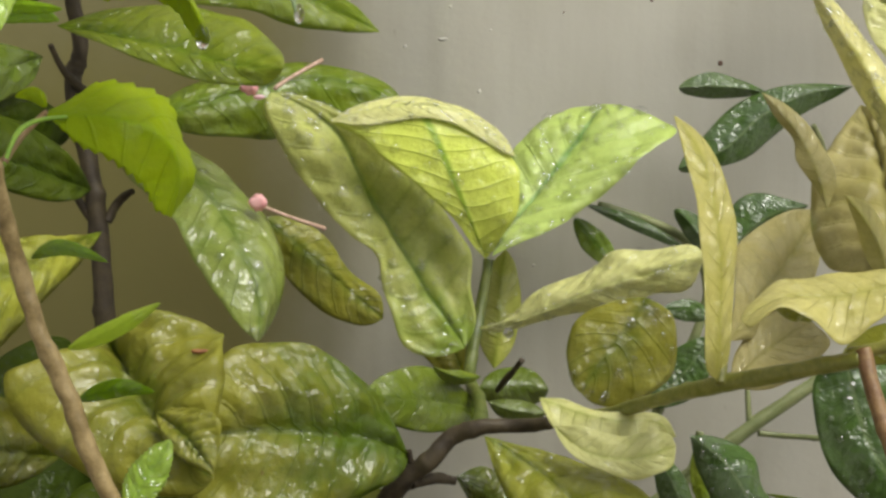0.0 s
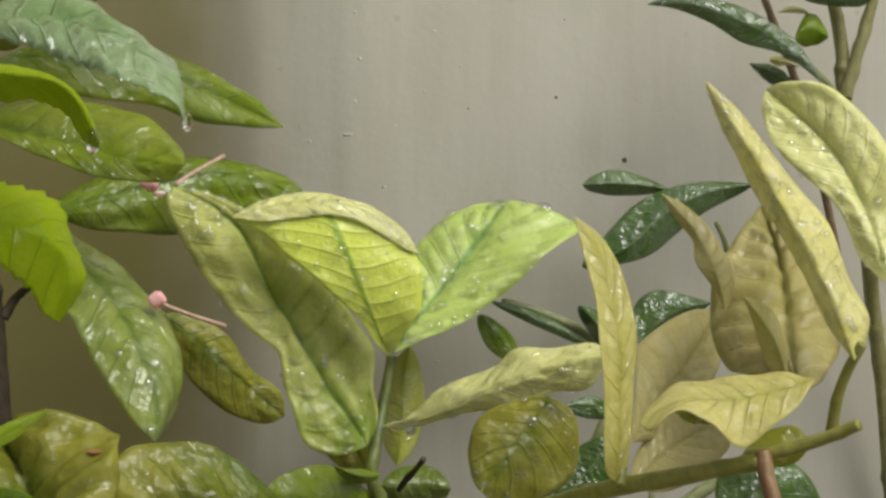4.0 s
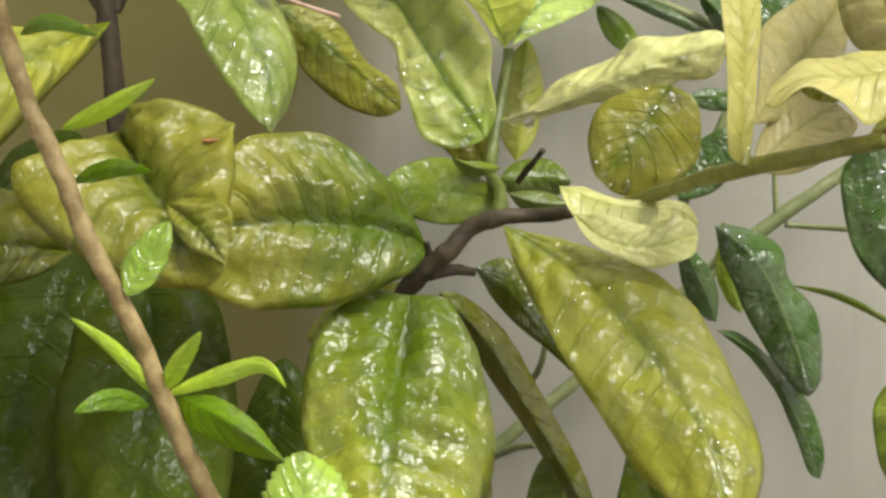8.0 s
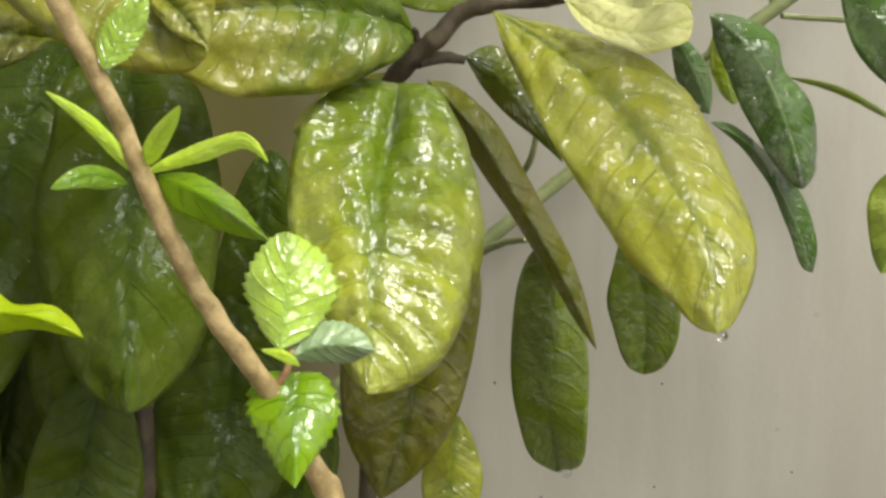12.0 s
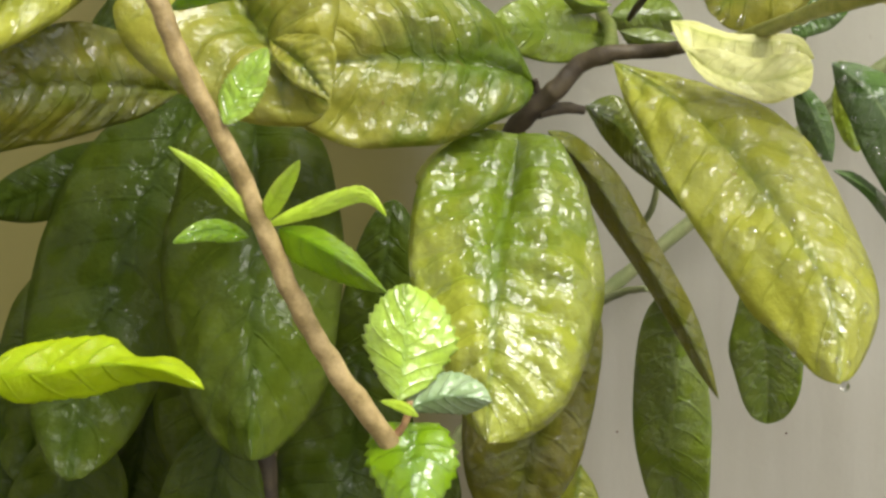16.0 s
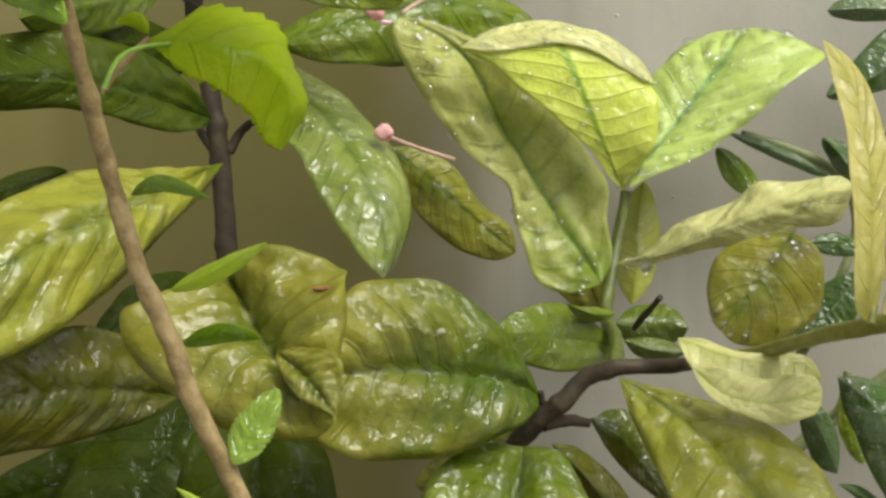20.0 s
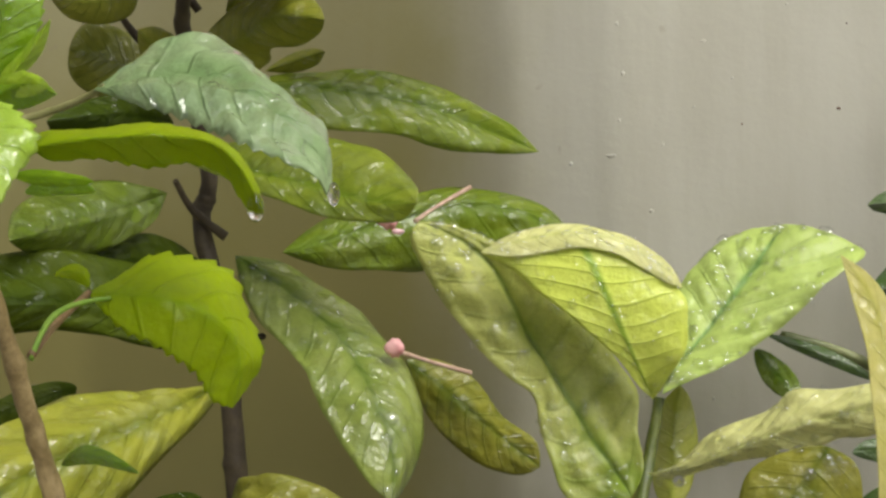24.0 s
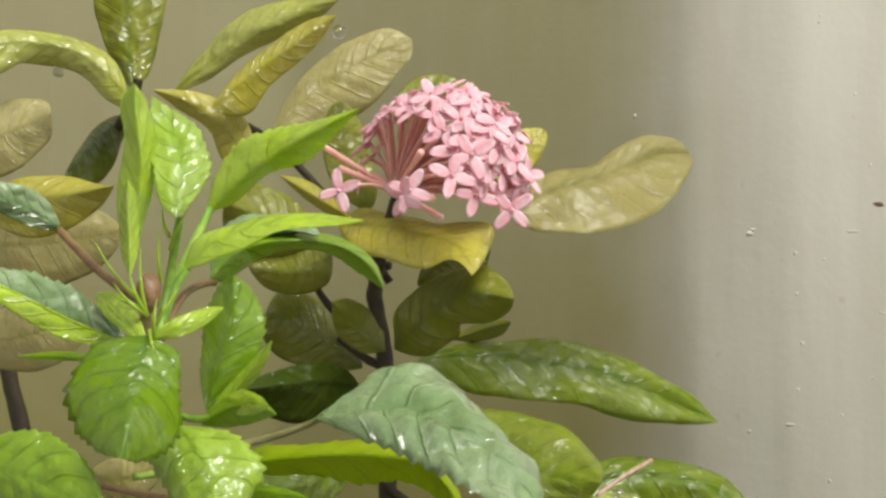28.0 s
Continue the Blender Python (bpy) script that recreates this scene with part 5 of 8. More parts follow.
blade(yellowing_ixora, [(0.0844, 1.0600, 0.9701), (0.1014, 1.0600, 0.9705), (0.1207, 1.0600, 0.9689)],
      [(0.0844, 1.0600, 0.9701), (0.0904, 1.0647, 0.9776), (0.1019, 1.0660, 0.9805), (0.1146, 1.0647, 0.9777), (0.1207, 1.0600, 0.9689)],
      [(0.0844, 1.0600, 0.9701), (0.0905, 1.0647, 0.9614), (0.1048, 1.0660, 0.9594), (0.1175, 1.0647, 0.9629), (0.1207, 1.0600, 0.9689)], LEAF["midgreen"], quilt=.8)
blade(yellowing_ixora, [(0.0419, 0.9400, 0.9432), (0.0277, 0.9250, 0.9513), (0.0079, 0.9100, 0.9552), (-0.0114, 0.9050, 0.9571), (-0.0306, 0.9000, 0.9573), (-0.0447, 0.8950, 0.9552), (-0.0611, 0.8900, 0.9471)],
      [(0.0419, 0.9400, 0.9432), (0.0341, 0.9328, 0.9617), (0.0202, 0.9238, 0.9795), (0.0065, 0.9163, 0.9895), (-0.0093, 0.9130, 0.9952), (-0.0238, 0.9088, 0.9957), (-0.0370, 0.9038, 0.9933), (-0.0522, 0.8978, 0.9778), (-0.0611, 0.8900, 0.9471)],
      [(0.0419, 0.9400, 0.9432), (0.0372, 0.9249, 0.9357), (0.0203, 0.9109, 0.9259), (-0.0016, 0.9032, 0.9191), (-0.0232, 0.8989, 0.9189), (-0.0446, 0.8952, 0.9228), (-0.0612, 0.8921, 0.9314), (-0.0611, 0.8900, 0.9471)], LEAF["dullgrad"], quilt=1.3, bulge=.45, veins=11)
blade(yellowing_ixora, [(0.0345, 0.9300, 0.9218), (0.0301, 0.9100, 0.8983), (0.0242, 0.8900, 0.8787), (0.0218, 0.8750, 0.8591), (0.0202, 0.8600, 0.8353), (0.0187, 0.8550, 0.8172), (0.0185, 0.8500, 0.7999)],
      [(0.0345, 0.9300, 0.9218), (0.0133, 0.9242, 0.9220), (-0.0029, 0.9151, 0.9105), (-0.0127, 0.9045, 0.8969), (-0.0151, 0.8958, 0.8809), (-0.0128, 0.8858, 0.8603), (-0.0058, 0.8745, 0.8403), (0.0046, 0.8684, 0.8171), (0.0120, 0.8609, 0.8045), (0.0185, 0.8500, 0.7999)],
      [(0.0345, 0.9300, 0.9218), (0.0504, 0.9223, 0.9217), (0.0597, 0.9121, 0.9052), (0.0663, 0.9009, 0.8842), (0.0696, 0.8919, 0.8632), (0.0674, 0.8819, 0.8452), (0.0619, 0.8709, 0.8278), (0.0520, 0.8655, 0.8121), (0.0351, 0.8590, 0.8005), (0.0185, 0.8500, 0.7999)], LEAF["yellowgrad"], quilt=2.0, bulge=.4, veins=12)
blade(yellowing_ixora, [(0.0470, 0.9300, 0.9232), (0.0689, 0.9420, 0.8997), (0.0851, 0.9540, 0.8724), (0.0992, 0.9660, 0.8495), (0.1151, 0.9780, 0.8205), (0.1305, 0.9900, 0.7877)],
      [(0.0470, 0.9300, 0.9232), (0.0589, 0.9425, 0.9201), (0.0779, 0.9536, 0.9037), (0.0930, 0.9640, 0.8790), (0.1044, 0.9736, 0.8577), (0.1202, 0.9825, 0.8265), (0.1305, 0.9900, 0.7877)],
      [(0.0470, 0.9300, 0.9232), (0.0565, 0.9474, 0.9070), (0.0726, 0.9609, 0.8796), (0.0892, 0.9720, 0.8541), (0.1033, 0.9809, 0.8310), (0.1203, 0.9874, 0.8022), (0.1305, 0.9900, 0.7877)], LEAF["brownish"], quilt=.4)
blade(yellowing_ixora, [(0.0649, 0.9500, 0.9323), (0.0802, 0.9567, 0.9240), (0.0937, 0.9633, 0.9078), (0.1117, 0.9700, 0.8812)],
      [(0.0649, 0.9500, 0.9323), (0.0779, 0.9597, 0.9362), (0.0914, 0.9660, 0.9284), (0.1048, 0.9697, 0.9072), (0.1117, 0.9700, 0.8812)],
      [(0.0649, 0.9500, 0.9323), (0.0727, 0.9597, 0.9187), (0.0861, 0.9660, 0.9038), (0.1022, 0.9697, 0.8901), (0.1117, 0.9700, 0.8812)], LEAF["olivegreen"], quilt=1.2)
blade(yellowing_ixora, [(0.0750, 0.9100, 0.9541), (0.0992, 0.8871, 0.9394), (0.1180, 0.8643, 0.9208), (0.1313, 0.8414, 0.9043), (0.1414, 0.8243, 0.8879), (0.1510, 0.8129, 0.8724), (0.1551, 0.8057, 0.8522), (0.1553, 0.8000, 0.8328)],
      [(0.0750, 0.9100, 0.9541), (0.0787, 0.8951, 0.9391), (0.0841, 0.8788, 0.9271), (0.0921, 0.8621, 0.9096), (0.1020, 0.8455, 0.8927), (0.1120, 0.8321, 0.8759), (0.1222, 0.8221, 0.8612), (0.1347, 0.8141, 0.8465), (0.1472, 0.8073, 0.8340), (0.1553, 0.8000, 0.8328)],
      [(0.0750, 0.9100, 0.9541), (0.0956, 0.9004, 0.9490), (0.1161, 0.8887, 0.9428), (0.1384, 0.8762, 0.9350), (0.1507, 0.8630, 0.9229), (0.1604, 0.8502, 0.9077), (0.1679, 0.8393, 0.8903), (0.1734, 0.8303, 0.8707), (0.1734, 0.8221, 0.8560), (0.1687, 0.8155, 0.8435), (0.1619, 0.8086, 0.8347), (0.1553, 0.8000, 0.8328)], LEAF["yellow"], quilt=1.4, bulge=.35, drops=.5, veins=12)
blade(yellowing_ixora, [(0.0997, 0.9050, 0.9715), (0.1164, 0.9025, 0.9652), (0.1329, 0.9000, 0.9618), (0.1513, 0.8950, 0.9610), (0.1590, 0.8900, 0.9549)],
      [(0.0997, 0.9050, 0.9715), (0.1095, 0.9058, 0.9710), (0.1239, 0.9049, 0.9663), (0.1403, 0.9019, 0.9656), (0.1539, 0.8968, 0.9640), (0.1590, 0.8900, 0.9549)],
      [(0.0997, 0.9050, 0.9715), (0.1029, 0.9002, 0.9616), (0.1182, 0.8971, 0.9494), (0.1345, 0.8941, 0.9497), (0.1507, 0.8912, 0.9519), (0.1590, 0.8900, 0.9549)], LEAF["cream"], wave=.12, quilt=.6, bulge=-.2)
blade(yellowing_ixora, [(0.1037, 0.8850, 0.9602), (0.1174, 0.8717, 0.9490), (0.1324, 0.8633, 0.9470), (0.1537, 0.8600, 0.9529)],
      [(0.1037, 0.8850, 0.9602), (0.1135, 0.8784, 0.9602), (0.1278, 0.8719, 0.9570), (0.1421, 0.8669, 0.9583), (0.1508, 0.8634, 0.9577), (0.1537, 0.8600, 0.9529)],
      [(0.1037, 0.8850, 0.9602), (0.1094, 0.8729, 0.9489), (0.1234, 0.8642, 0.9416), (0.1410, 0.8592, 0.9391), (0.1511, 0.8579, 0.9434), (0.1537, 0.8600, 0.9529)], LEAF["cream"], wave=.15, quilt=.8, bulge=.3)
blade(yellowing_ixora, [(0.0536, 1.0100, 0.8409), (0.0468, 1.0233, 0.7879), (0.0383, 1.0367, 0.7417), (0.0258, 1.0500, 0.6981)],
      [(0.0536, 1.0100, 0.8409), (0.0764, 1.0221, 0.8218), (0.0734, 1.0318, 0.7800), (0.0643, 1.0398, 0.7434), (0.0456, 1.0461, 0.7125), (0.0258, 1.0500, 0.6981)],
      [(0.0536, 1.0100, 0.8409), (0.0176, 1.0221, 0.8113), (0.0052, 1.0318, 0.7638), (0.0105, 1.0398, 0.7326), (0.0195, 1.0461, 0.7100), (0.0258, 1.0500, 0.6981)], LEAF["brownish"], quilt=.9, bulge=.2)
blade(yellowing_ixora, [(0.0689, 1.0900, 0.7329), (0.0652, 1.0900, 0.7066), (0.0634, 1.0900, 0.6629)],
      [(0.0689, 1.0900, 0.7329), (0.0782, 1.0954, 0.7143), (0.0812, 1.0954, 0.6861), (0.0634, 1.0900, 0.6629)],
      [(0.0689, 1.0900, 0.7329), (0.0539, 1.0954, 0.7116), (0.0495, 1.0954, 0.6867), (0.0634, 1.0900, 0.6629)], LEAF["ygreen"], quilt=.7)
leaf(yellowing_ixora, "ixora", [(0.0400, 1.0400, 0.9158), (0.0134, 1.0600, 0.9003), (-0.0159, 1.0800, 0.8858)], (-0.0053, 0.0046, 0.0110), (0.0050, 0.0004, -0.0105), LEAF["olive"])
blade(yellowing_ixora, [(0.0864, 1.0300, 0.9640), (0.0988, 1.0300, 0.9596), (0.1164, 1.0300, 0.9578)],
      [(0.0864, 1.0300, 0.9640), (0.0965, 1.0354, 0.9649), (0.1103, 1.0354, 0.9627), (0.1164, 1.0300, 0.9578)],
      [(0.0864, 1.0300, 0.9640), (0.0938, 1.0354, 0.9554), (0.1076, 1.0354, 0.9533), (0.1164, 1.0300, 0.9578)], LEAF["midgreen"], quilt=.8)
# ---- pale ixora ----
pale_ixora = thing("ixora_shrub", (0.3099, 0.7500, 0.0000), "ixora shrub with pale straw-yellow curled leaves on a red-brown stem", "shrub")
stem(pale_ixora, [(0.3099, 0.7500, -0.0300), (0.2924, 0.7500, 0.6595), (0.2574, 0.7500, 0.8343), (0.2282, 0.7500, 0.9300), (0.2184, 0.7500, 0.9575), (0.2122, 0.7550, 0.9785), (0.2091, 0.7600, 0.9965)], [0.00541, 0.00433, 0.00397, 0.00361, 0.00339, 0.00320, 0.00322], STEM["redstem"])
stem(pale_ixora, [(0.2049, 0.7650, 0.9943), (0.2241, 0.7550, 0.9994), (0.2413, 0.7400, 1.0075)], [0.00259, 0.00257, 0.00231], STEM["yellowstem"])
stem(pale_ixora, [(0.2084, 0.7600, 0.9929), (0.1863, 0.7800, 0.9873), (0.1607, 0.8100, 0.9806), (0.1464, 0.8650, 0.9724), (0.1330, 0.9300, 0.9629), (0.1235, 0.9600, 0.9602)], [0.00322, 0.00351, 0.00363, 0.00314, 0.00311, 0.00264], STEM["yellowstem"])
stem(pale_ixora, [(0.1615, 0.8000, 0.9816), (0.1636, 0.8050, 0.9905)], [0.00249, 0.00183], STEM["yellowstem"])
stem(pale_ixora, [(0.2424, 0.7800, 1.0031), (0.2430, 0.7700, 1.0208), (0.2490, 0.7600, 1.0382)], [0.00266, 0.00219, 0.00196], STEM["yellowstem"])
blade(pale_ixora, [(0.1602, 0.8000, 0.9832), (0.1616, 0.8000, 1.0102), (0.1619, 0.8020, 1.0349), (0.1602, 0.8080, 1.0555), (0.1555, 0.8140, 1.0759), (0.1460, 0.8200, 1.0914)],
      [(0.1602, 0.8000, 0.9832), (0.1557, 0.7951, 0.9867), (0.1548, 0.7941, 1.0124), (0.1544, 0.7970, 1.0348), (0.1531, 0.8028, 1.0529), (0.1497, 0.8101, 1.0714), (0.1460, 0.8200, 1.0914)],
      [(0.1602, 0.8000, 0.9832), (0.1643, 0.8022, 0.9876), (0.1680, 0.8042, 1.0124), (0.1706, 0.8068, 1.0351), (0.1691, 0.8111, 1.0534), (0.1625, 0.8148, 1.0742), (0.1550, 0.8179, 1.0854), (0.1460, 0.8200, 1.0914)], LEAF["tan"], quilt=.4, wave=.05, bulge=-.3)
blade(pale_ixora, [(0.1714, 0.8300, 0.9984), (0.1911, 0.8567, 1.0196), (0.2099, 0.8867, 1.0349), (0.2291, 0.9200, 1.0577)],
      [(0.1714, 0.8300, 0.9984), (0.1771, 0.8501, 1.0195), (0.1824, 0.8685, 1.0367), (0.1960, 0.8865, 1.0485), (0.2138, 0.9041, 1.0561), (0.2291, 0.9200, 1.0577)],
      [(0.1714, 0.8300, 0.9984), (0.1956, 0.8547, 1.0028), (0.2155, 0.8777, 1.0199), (0.2262, 0.8997, 1.0390), (0.2291, 0.9200, 1.0577)], LEAF["pale"], quilt=.9, bulge=.25)
blade(pale_ixora, [(0.2316, 0.7900, 1.0194), (0.2338, 0.8100, 1.0401), (0.2377, 0.8300, 1.0595), (0.2395, 0.8500, 1.0798), (0.2372, 0.8700, 1.1014)],
      [(0.2316, 0.7900, 1.0194), (0.2490, 0.8070, 1.0264), (0.2581, 0.8221, 1.0453), (0.2562, 0.8360, 1.0647), (0.2477, 0.8488, 1.0846), (0.2414, 0.8604, 1.0971), (0.2372, 0.8700, 1.1014)],
      [(0.2316, 0.7900, 1.0194), (0.2200, 0.8070, 1.0235), (0.2102, 0.8221, 1.0283), (0.2068, 0.8360, 1.0455), (0.2121, 0.8488, 1.0675), (0.2249, 0.8604, 1.0865), (0.2372, 0.8700, 1.1014)], LEAF["pale"], quilt=2.6, bulge=.35, wave=.1)
blade(pale_ixora, [(0.2048, 0.8000, 1.0521), (0.2034, 0.8133, 1.0694), (0.1986, 0.8233, 1.0844), (0.1849, 0.8300, 1.1021)],
      [(0.2048, 0.8000, 1.0521), (0.2038, 0.8121, 1.0606), (0.1972, 0.8211, 1.0731), (0.1976, 0.8271, 1.0824), (0.1902, 0.8301, 1.0924), (0.1849, 0.8300, 1.1021)],
      [(0.2048, 0.8000, 1.0521), (0.2115, 0.8121, 1.0648), (0.2108, 0.8211, 1.0762), (0.2028, 0.8271, 1.0894), (0.1937, 0.8301, 1.0980), (0.1849, 0.8300, 1.1021)], LEAF["pale"], quilt=.4, wave=.1)
blade(pale_ixora, [(0.2458, 0.7600, 1.0318), (0.2366, 0.7660, 1.0612), (0.2255, 0.7740, 1.0858), (0.2163, 0.7860, 1.1091), (0.2069, 0.7940, 1.1280), (0.1967, 0.8000, 1.1454)],
      [(0.2458, 0.7600, 1.0318), (0.2396, 0.7687, 1.0434), (0.2296, 0.7768, 1.0667), (0.2192, 0.7860, 1.0906), (0.2108, 0.7941, 1.1093), (0.2027, 0.7987, 1.1281), (0.1967, 0.8000, 1.1454)],
      [(0.2458, 0.7600, 1.0318), (0.2554, 0.7687, 1.0484), (0.2485, 0.7768, 1.0686), (0.2397, 0.7860, 1.0892), (0.2271, 0.7941, 1.1102), (0.2139, 0.7987, 1.1306), (0.1967, 0.8000, 1.1454)], LEAF["yellowbright"], wave=.18, drops=2, quilt=.9, bulge=.15)
blade(pale_ixora, [(0.2791, 0.8200, 1.0643), (0.2749, 0.8400, 1.0989), (0.2649, 0.8600, 1.1277), (0.2426, 0.8800, 1.1543)],
      [(0.2791, 0.8200, 1.0643), (0.2721, 0.8319, 1.0743), (0.2639, 0.8422, 1.0977), (0.2548, 0.8516, 1.1105), (0.2453, 0.8602, 1.1217), (0.2401, 0.8679, 1.1350), (0.2391, 0.8748, 1.1464), (0.2426, 0.8800, 1.1543)],
      [(0.2791, 0.8200, 1.0643), (0.2906, 0.8319, 1.0890), (0.2870, 0.8422, 1.1237), (0.2771, 0.8516, 1.1431), (0.2677, 0.8602, 1.1522), (0.2567, 0.8679, 1.1560), (0.2463, 0.8748, 1.1562), (0.2426, 0.8800, 1.1543)], LEAF["cream"], quilt=1.2, drops=1, bulge=.2)
blade(pale_ixora, [(0.2317, 0.7650, 1.0246), (0.2137, 0.7650, 1.0191), (0.1961, 0.7650, 1.0165), (0.1808, 0.7650, 1.0164), (0.1624, 0.7650, 1.0077)],
      [(0.2317, 0.7650, 1.0246), (0.2245, 0.7724, 1.0267), (0.2120, 0.7759, 1.0262), (0.1967, 0.7770, 1.0257), (0.1831, 0.7759, 1.0239), (0.1702, 0.7724, 1.0157), (0.1624, 0.7650, 1.0077)],
      [(0.2317, 0.7650, 1.0246), (0.2247, 0.7572, 1.0170), (0.2106, 0.7532, 1.0063), (0.1982, 0.7512, 1.0003), (0.1864, 0.7512, 1.0066), (0.1760, 0.7532, 1.0125), (0.1650, 0.7572, 1.0057), (0.1624, 0.7650, 1.0077)], LEAF["tan"], wave=.1, quilt=.6, bulge=.2)
leaf(pale_ixora, "ixora", [(0.1963, 0.7800, 1.0082), (0.1852, 0.7750, 1.0125), (0.1762, 0.7800, 1.0169)], (0.0015, 0.0012, 0.0032), (-0.0018, 0.0021, -0.0044), LEAF["ygreen"], wave=.4)
blade(pale_ixora, [(0.2359, 0.7850, 0.9994), (0.2212, 0.7850, 0.9967), (0.2072, 0.7850, 0.9944)],
      [(0.2359, 0.7850, 0.9994), (0.2294, 0.7904, 1.0064), (0.2158, 0.7904, 1.0019), (0.2072, 0.7850, 0.9944)],
      [(0.2359, 0.7850, 0.9994), (0.2294, 0.7904, 0.9910), (0.2181, 0.7904, 0.9899), (0.2072, 0.7850, 0.9944)], LEAF["ygreen"], quilt=.5)
blade(pale_ixora, [(0.1710, 0.8300, 0.9793), (0.1877, 0.8400, 0.9936), (0.2103, 0.8500, 1.0065)],
      [(0.1710, 0.8300, 0.9793), (0.1785, 0.8421, 0.9982), (0.1943, 0.8488, 1.0105), (0.2103, 0.8500, 1.0065)],
      [(0.1710, 0.8300, 0.9793), (0.1924, 0.8397, 0.9790), (0.2106, 0.8460, 0.9882), (0.2183, 0.8497, 0.9982), (0.2103, 0.8500, 1.0065)], LEAF["pale"], quilt=.7, bulge=.2)
blade(pale_ixora, [(0.1605, 0.9800, 1.0168), (0.1498, 0.9767, 1.0022), (0.1386, 0.9733, 0.9881), (0.1263, 0.9700, 0.9712)],
      [(0.1605, 0.9800, 1.0168), (0.1506, 0.9820, 1.0169), (0.1330, 0.9821, 1.0111), (0.1239, 0.9810, 1.0023), (0.1212, 0.9788, 0.9890), (0.1227, 0.9754, 0.9756), (0.1263, 0.9700, 0.9712)],
      [(0.1605, 0.9800, 1.0168), (0.1717, 0.9819, 1.0093), (0.1761, 0.9822, 0.9958), (0.1738, 0.9816, 0.9796), (0.1616, 0.9802, 0.9695), (0.1445, 0.9779, 0.9644), (0.1333, 0.9748, 0.9657), (0.1263, 0.9700, 0.9712)], LEAF["yellowdull"], quilt=.5, veins=7, drops=.6, bulge=.1)
blade(pale_ixora, [(0.2288, 0.7950, 1.0228), (0.2238, 0.7950, 1.0396), (0.2107, 0.7950, 1.0579)],
      [(0.2288, 0.7950, 1.0228), (0.2312, 0.8004, 1.0353), (0.2229, 0.8004, 1.0538), (0.2107, 0.7950, 1.0579)],
      [(0.2288, 0.7950, 1.0228), (0.2234, 0.8004, 1.0285), (0.2167, 0.8004, 1.0465), (0.2107, 0.7950, 1.0579)], LEAF["tan"], quilt=.4, bulge=-.3)
# ---- dark shrub ----
dark_shrub = thing("oleander_shrub", (-0.1249, 1.1600, 0.0000), "shrub with narrow dark blue-green wet leaves against the wall", "shrub")
stem(dark_shrub, [(-0.1249, 1.1600, -0.0300), (-0.0833, 1.1600, 0.5806), (-0.0001, 1.1600, 0.7270), (0.0693, 1.1600, 0.7991), (0.1011, 1.1600, 0.8259), (0.1359, 1.1600, 0.8541), (0.2474, 1.1500, 0.9447), (0.2857, 1.1500, 0.9713), (0.3175, 1.1500, 0.9948)], [0.00618, 0.00494, 0.00453, 0.00412, 0.00411, 0.00410, 0.00412, 0.00380, 0.00348], STEM["palestem"])
stem(dark_shrub, [(0.2458, 1.1500, 0.9447), (0.2448, 1.1500, 0.9590), (0.2442, 1.1500, 0.9701)], [0.00190, 0.00158, 0.00127], STEM["palestem"])
stem(dark_shrub, [(0.2507, 1.1500, 0.9406), (0.2666, 1.1500, 0.9391), (0.2851, 1.1400, 0.9382)], [0.00190, 0.00159, 0.00157], STEM["palestem"])
stem(dark_shrub, [(0.0849, 1.1550, 0.8099), (0.0964, 1.1400, 0.8178), (0.1072, 1.1200, 0.8222)], [0.00221, 0.00218, 0.00183], STEM["palestem"])
stem(dark_shrub, [(0.1019, 1.1500, 0.8478), (0.1111, 1.1300, 0.8657), (0.1133, 1.1200, 0.8820)], [0.00188, 0.00184, 0.00152], STEM["palestem"])
stem(dark_shrub, [(0.1854, 1.1400, 0.9410), (0.1933, 1.1400, 0.9582), (0.2153, 1.1400, 1.0034), (0.2199, 1.1400, 1.0252), (0.2121, 1.1400, 1.0447), (0.1561, 1.1300, 1.0691)], [0.00282, 0.00313, 0.00281, 0.00286, 0.00287, 0.00252], STEM["palestem"])
stem(dark_shrub, [(0.2804, 1.1400, 1.0709), (0.2871, 1.1400, 1.0967), (0.2783, 1.1300, 1.1152)], [0.00161, 0.00161, 0.00160], STEM["palestem"])
stem(dark_shrub, [(0.3415, 1.1100, 1.1686), (0.3371, 1.1000, 1.1863), (0.3168, 1.0900, 1.2018)], [0.00285, 0.00252, 0.00187], STEM["palestem"])
stem(dark_shrub, [(0.2118, 1.1200, 0.9434), (0.2041, 1.1200, 0.9203), (0.1948, 1.1200, 0.9173)], [0.00247, 0.00216, 0.00185], STEM["palestem"])
blade(dark_shrub, [(0.3271, 1.0800, 1.1870), (0.3157, 1.0860, 1.2037), (0.2984, 1.0920, 1.2175), (0.2777, 1.0980, 1.2282), (0.2568, 1.1040, 1.2355), (0.2347, 1.1100, 1.2354)],
      [(0.3271, 1.0800, 1.1870), (0.3138, 1.0901, 1.2128), (0.2936, 1.0978, 1.2295), (0.2696, 1.1038, 1.2386), (0.2481, 1.1081, 1.2402), (0.2347, 1.1100, 1.2354)],
      [(0.3271, 1.0800, 1.1870), (0.3073, 1.0901, 1.2051), (0.2871, 1.0978, 1.2128), (0.2695, 1.1038, 1.2246), (0.2513, 1.1081, 1.2326), (0.2347, 1.1100, 1.2354)], LEAF["teal"], drops=1.4, quilt=.5)
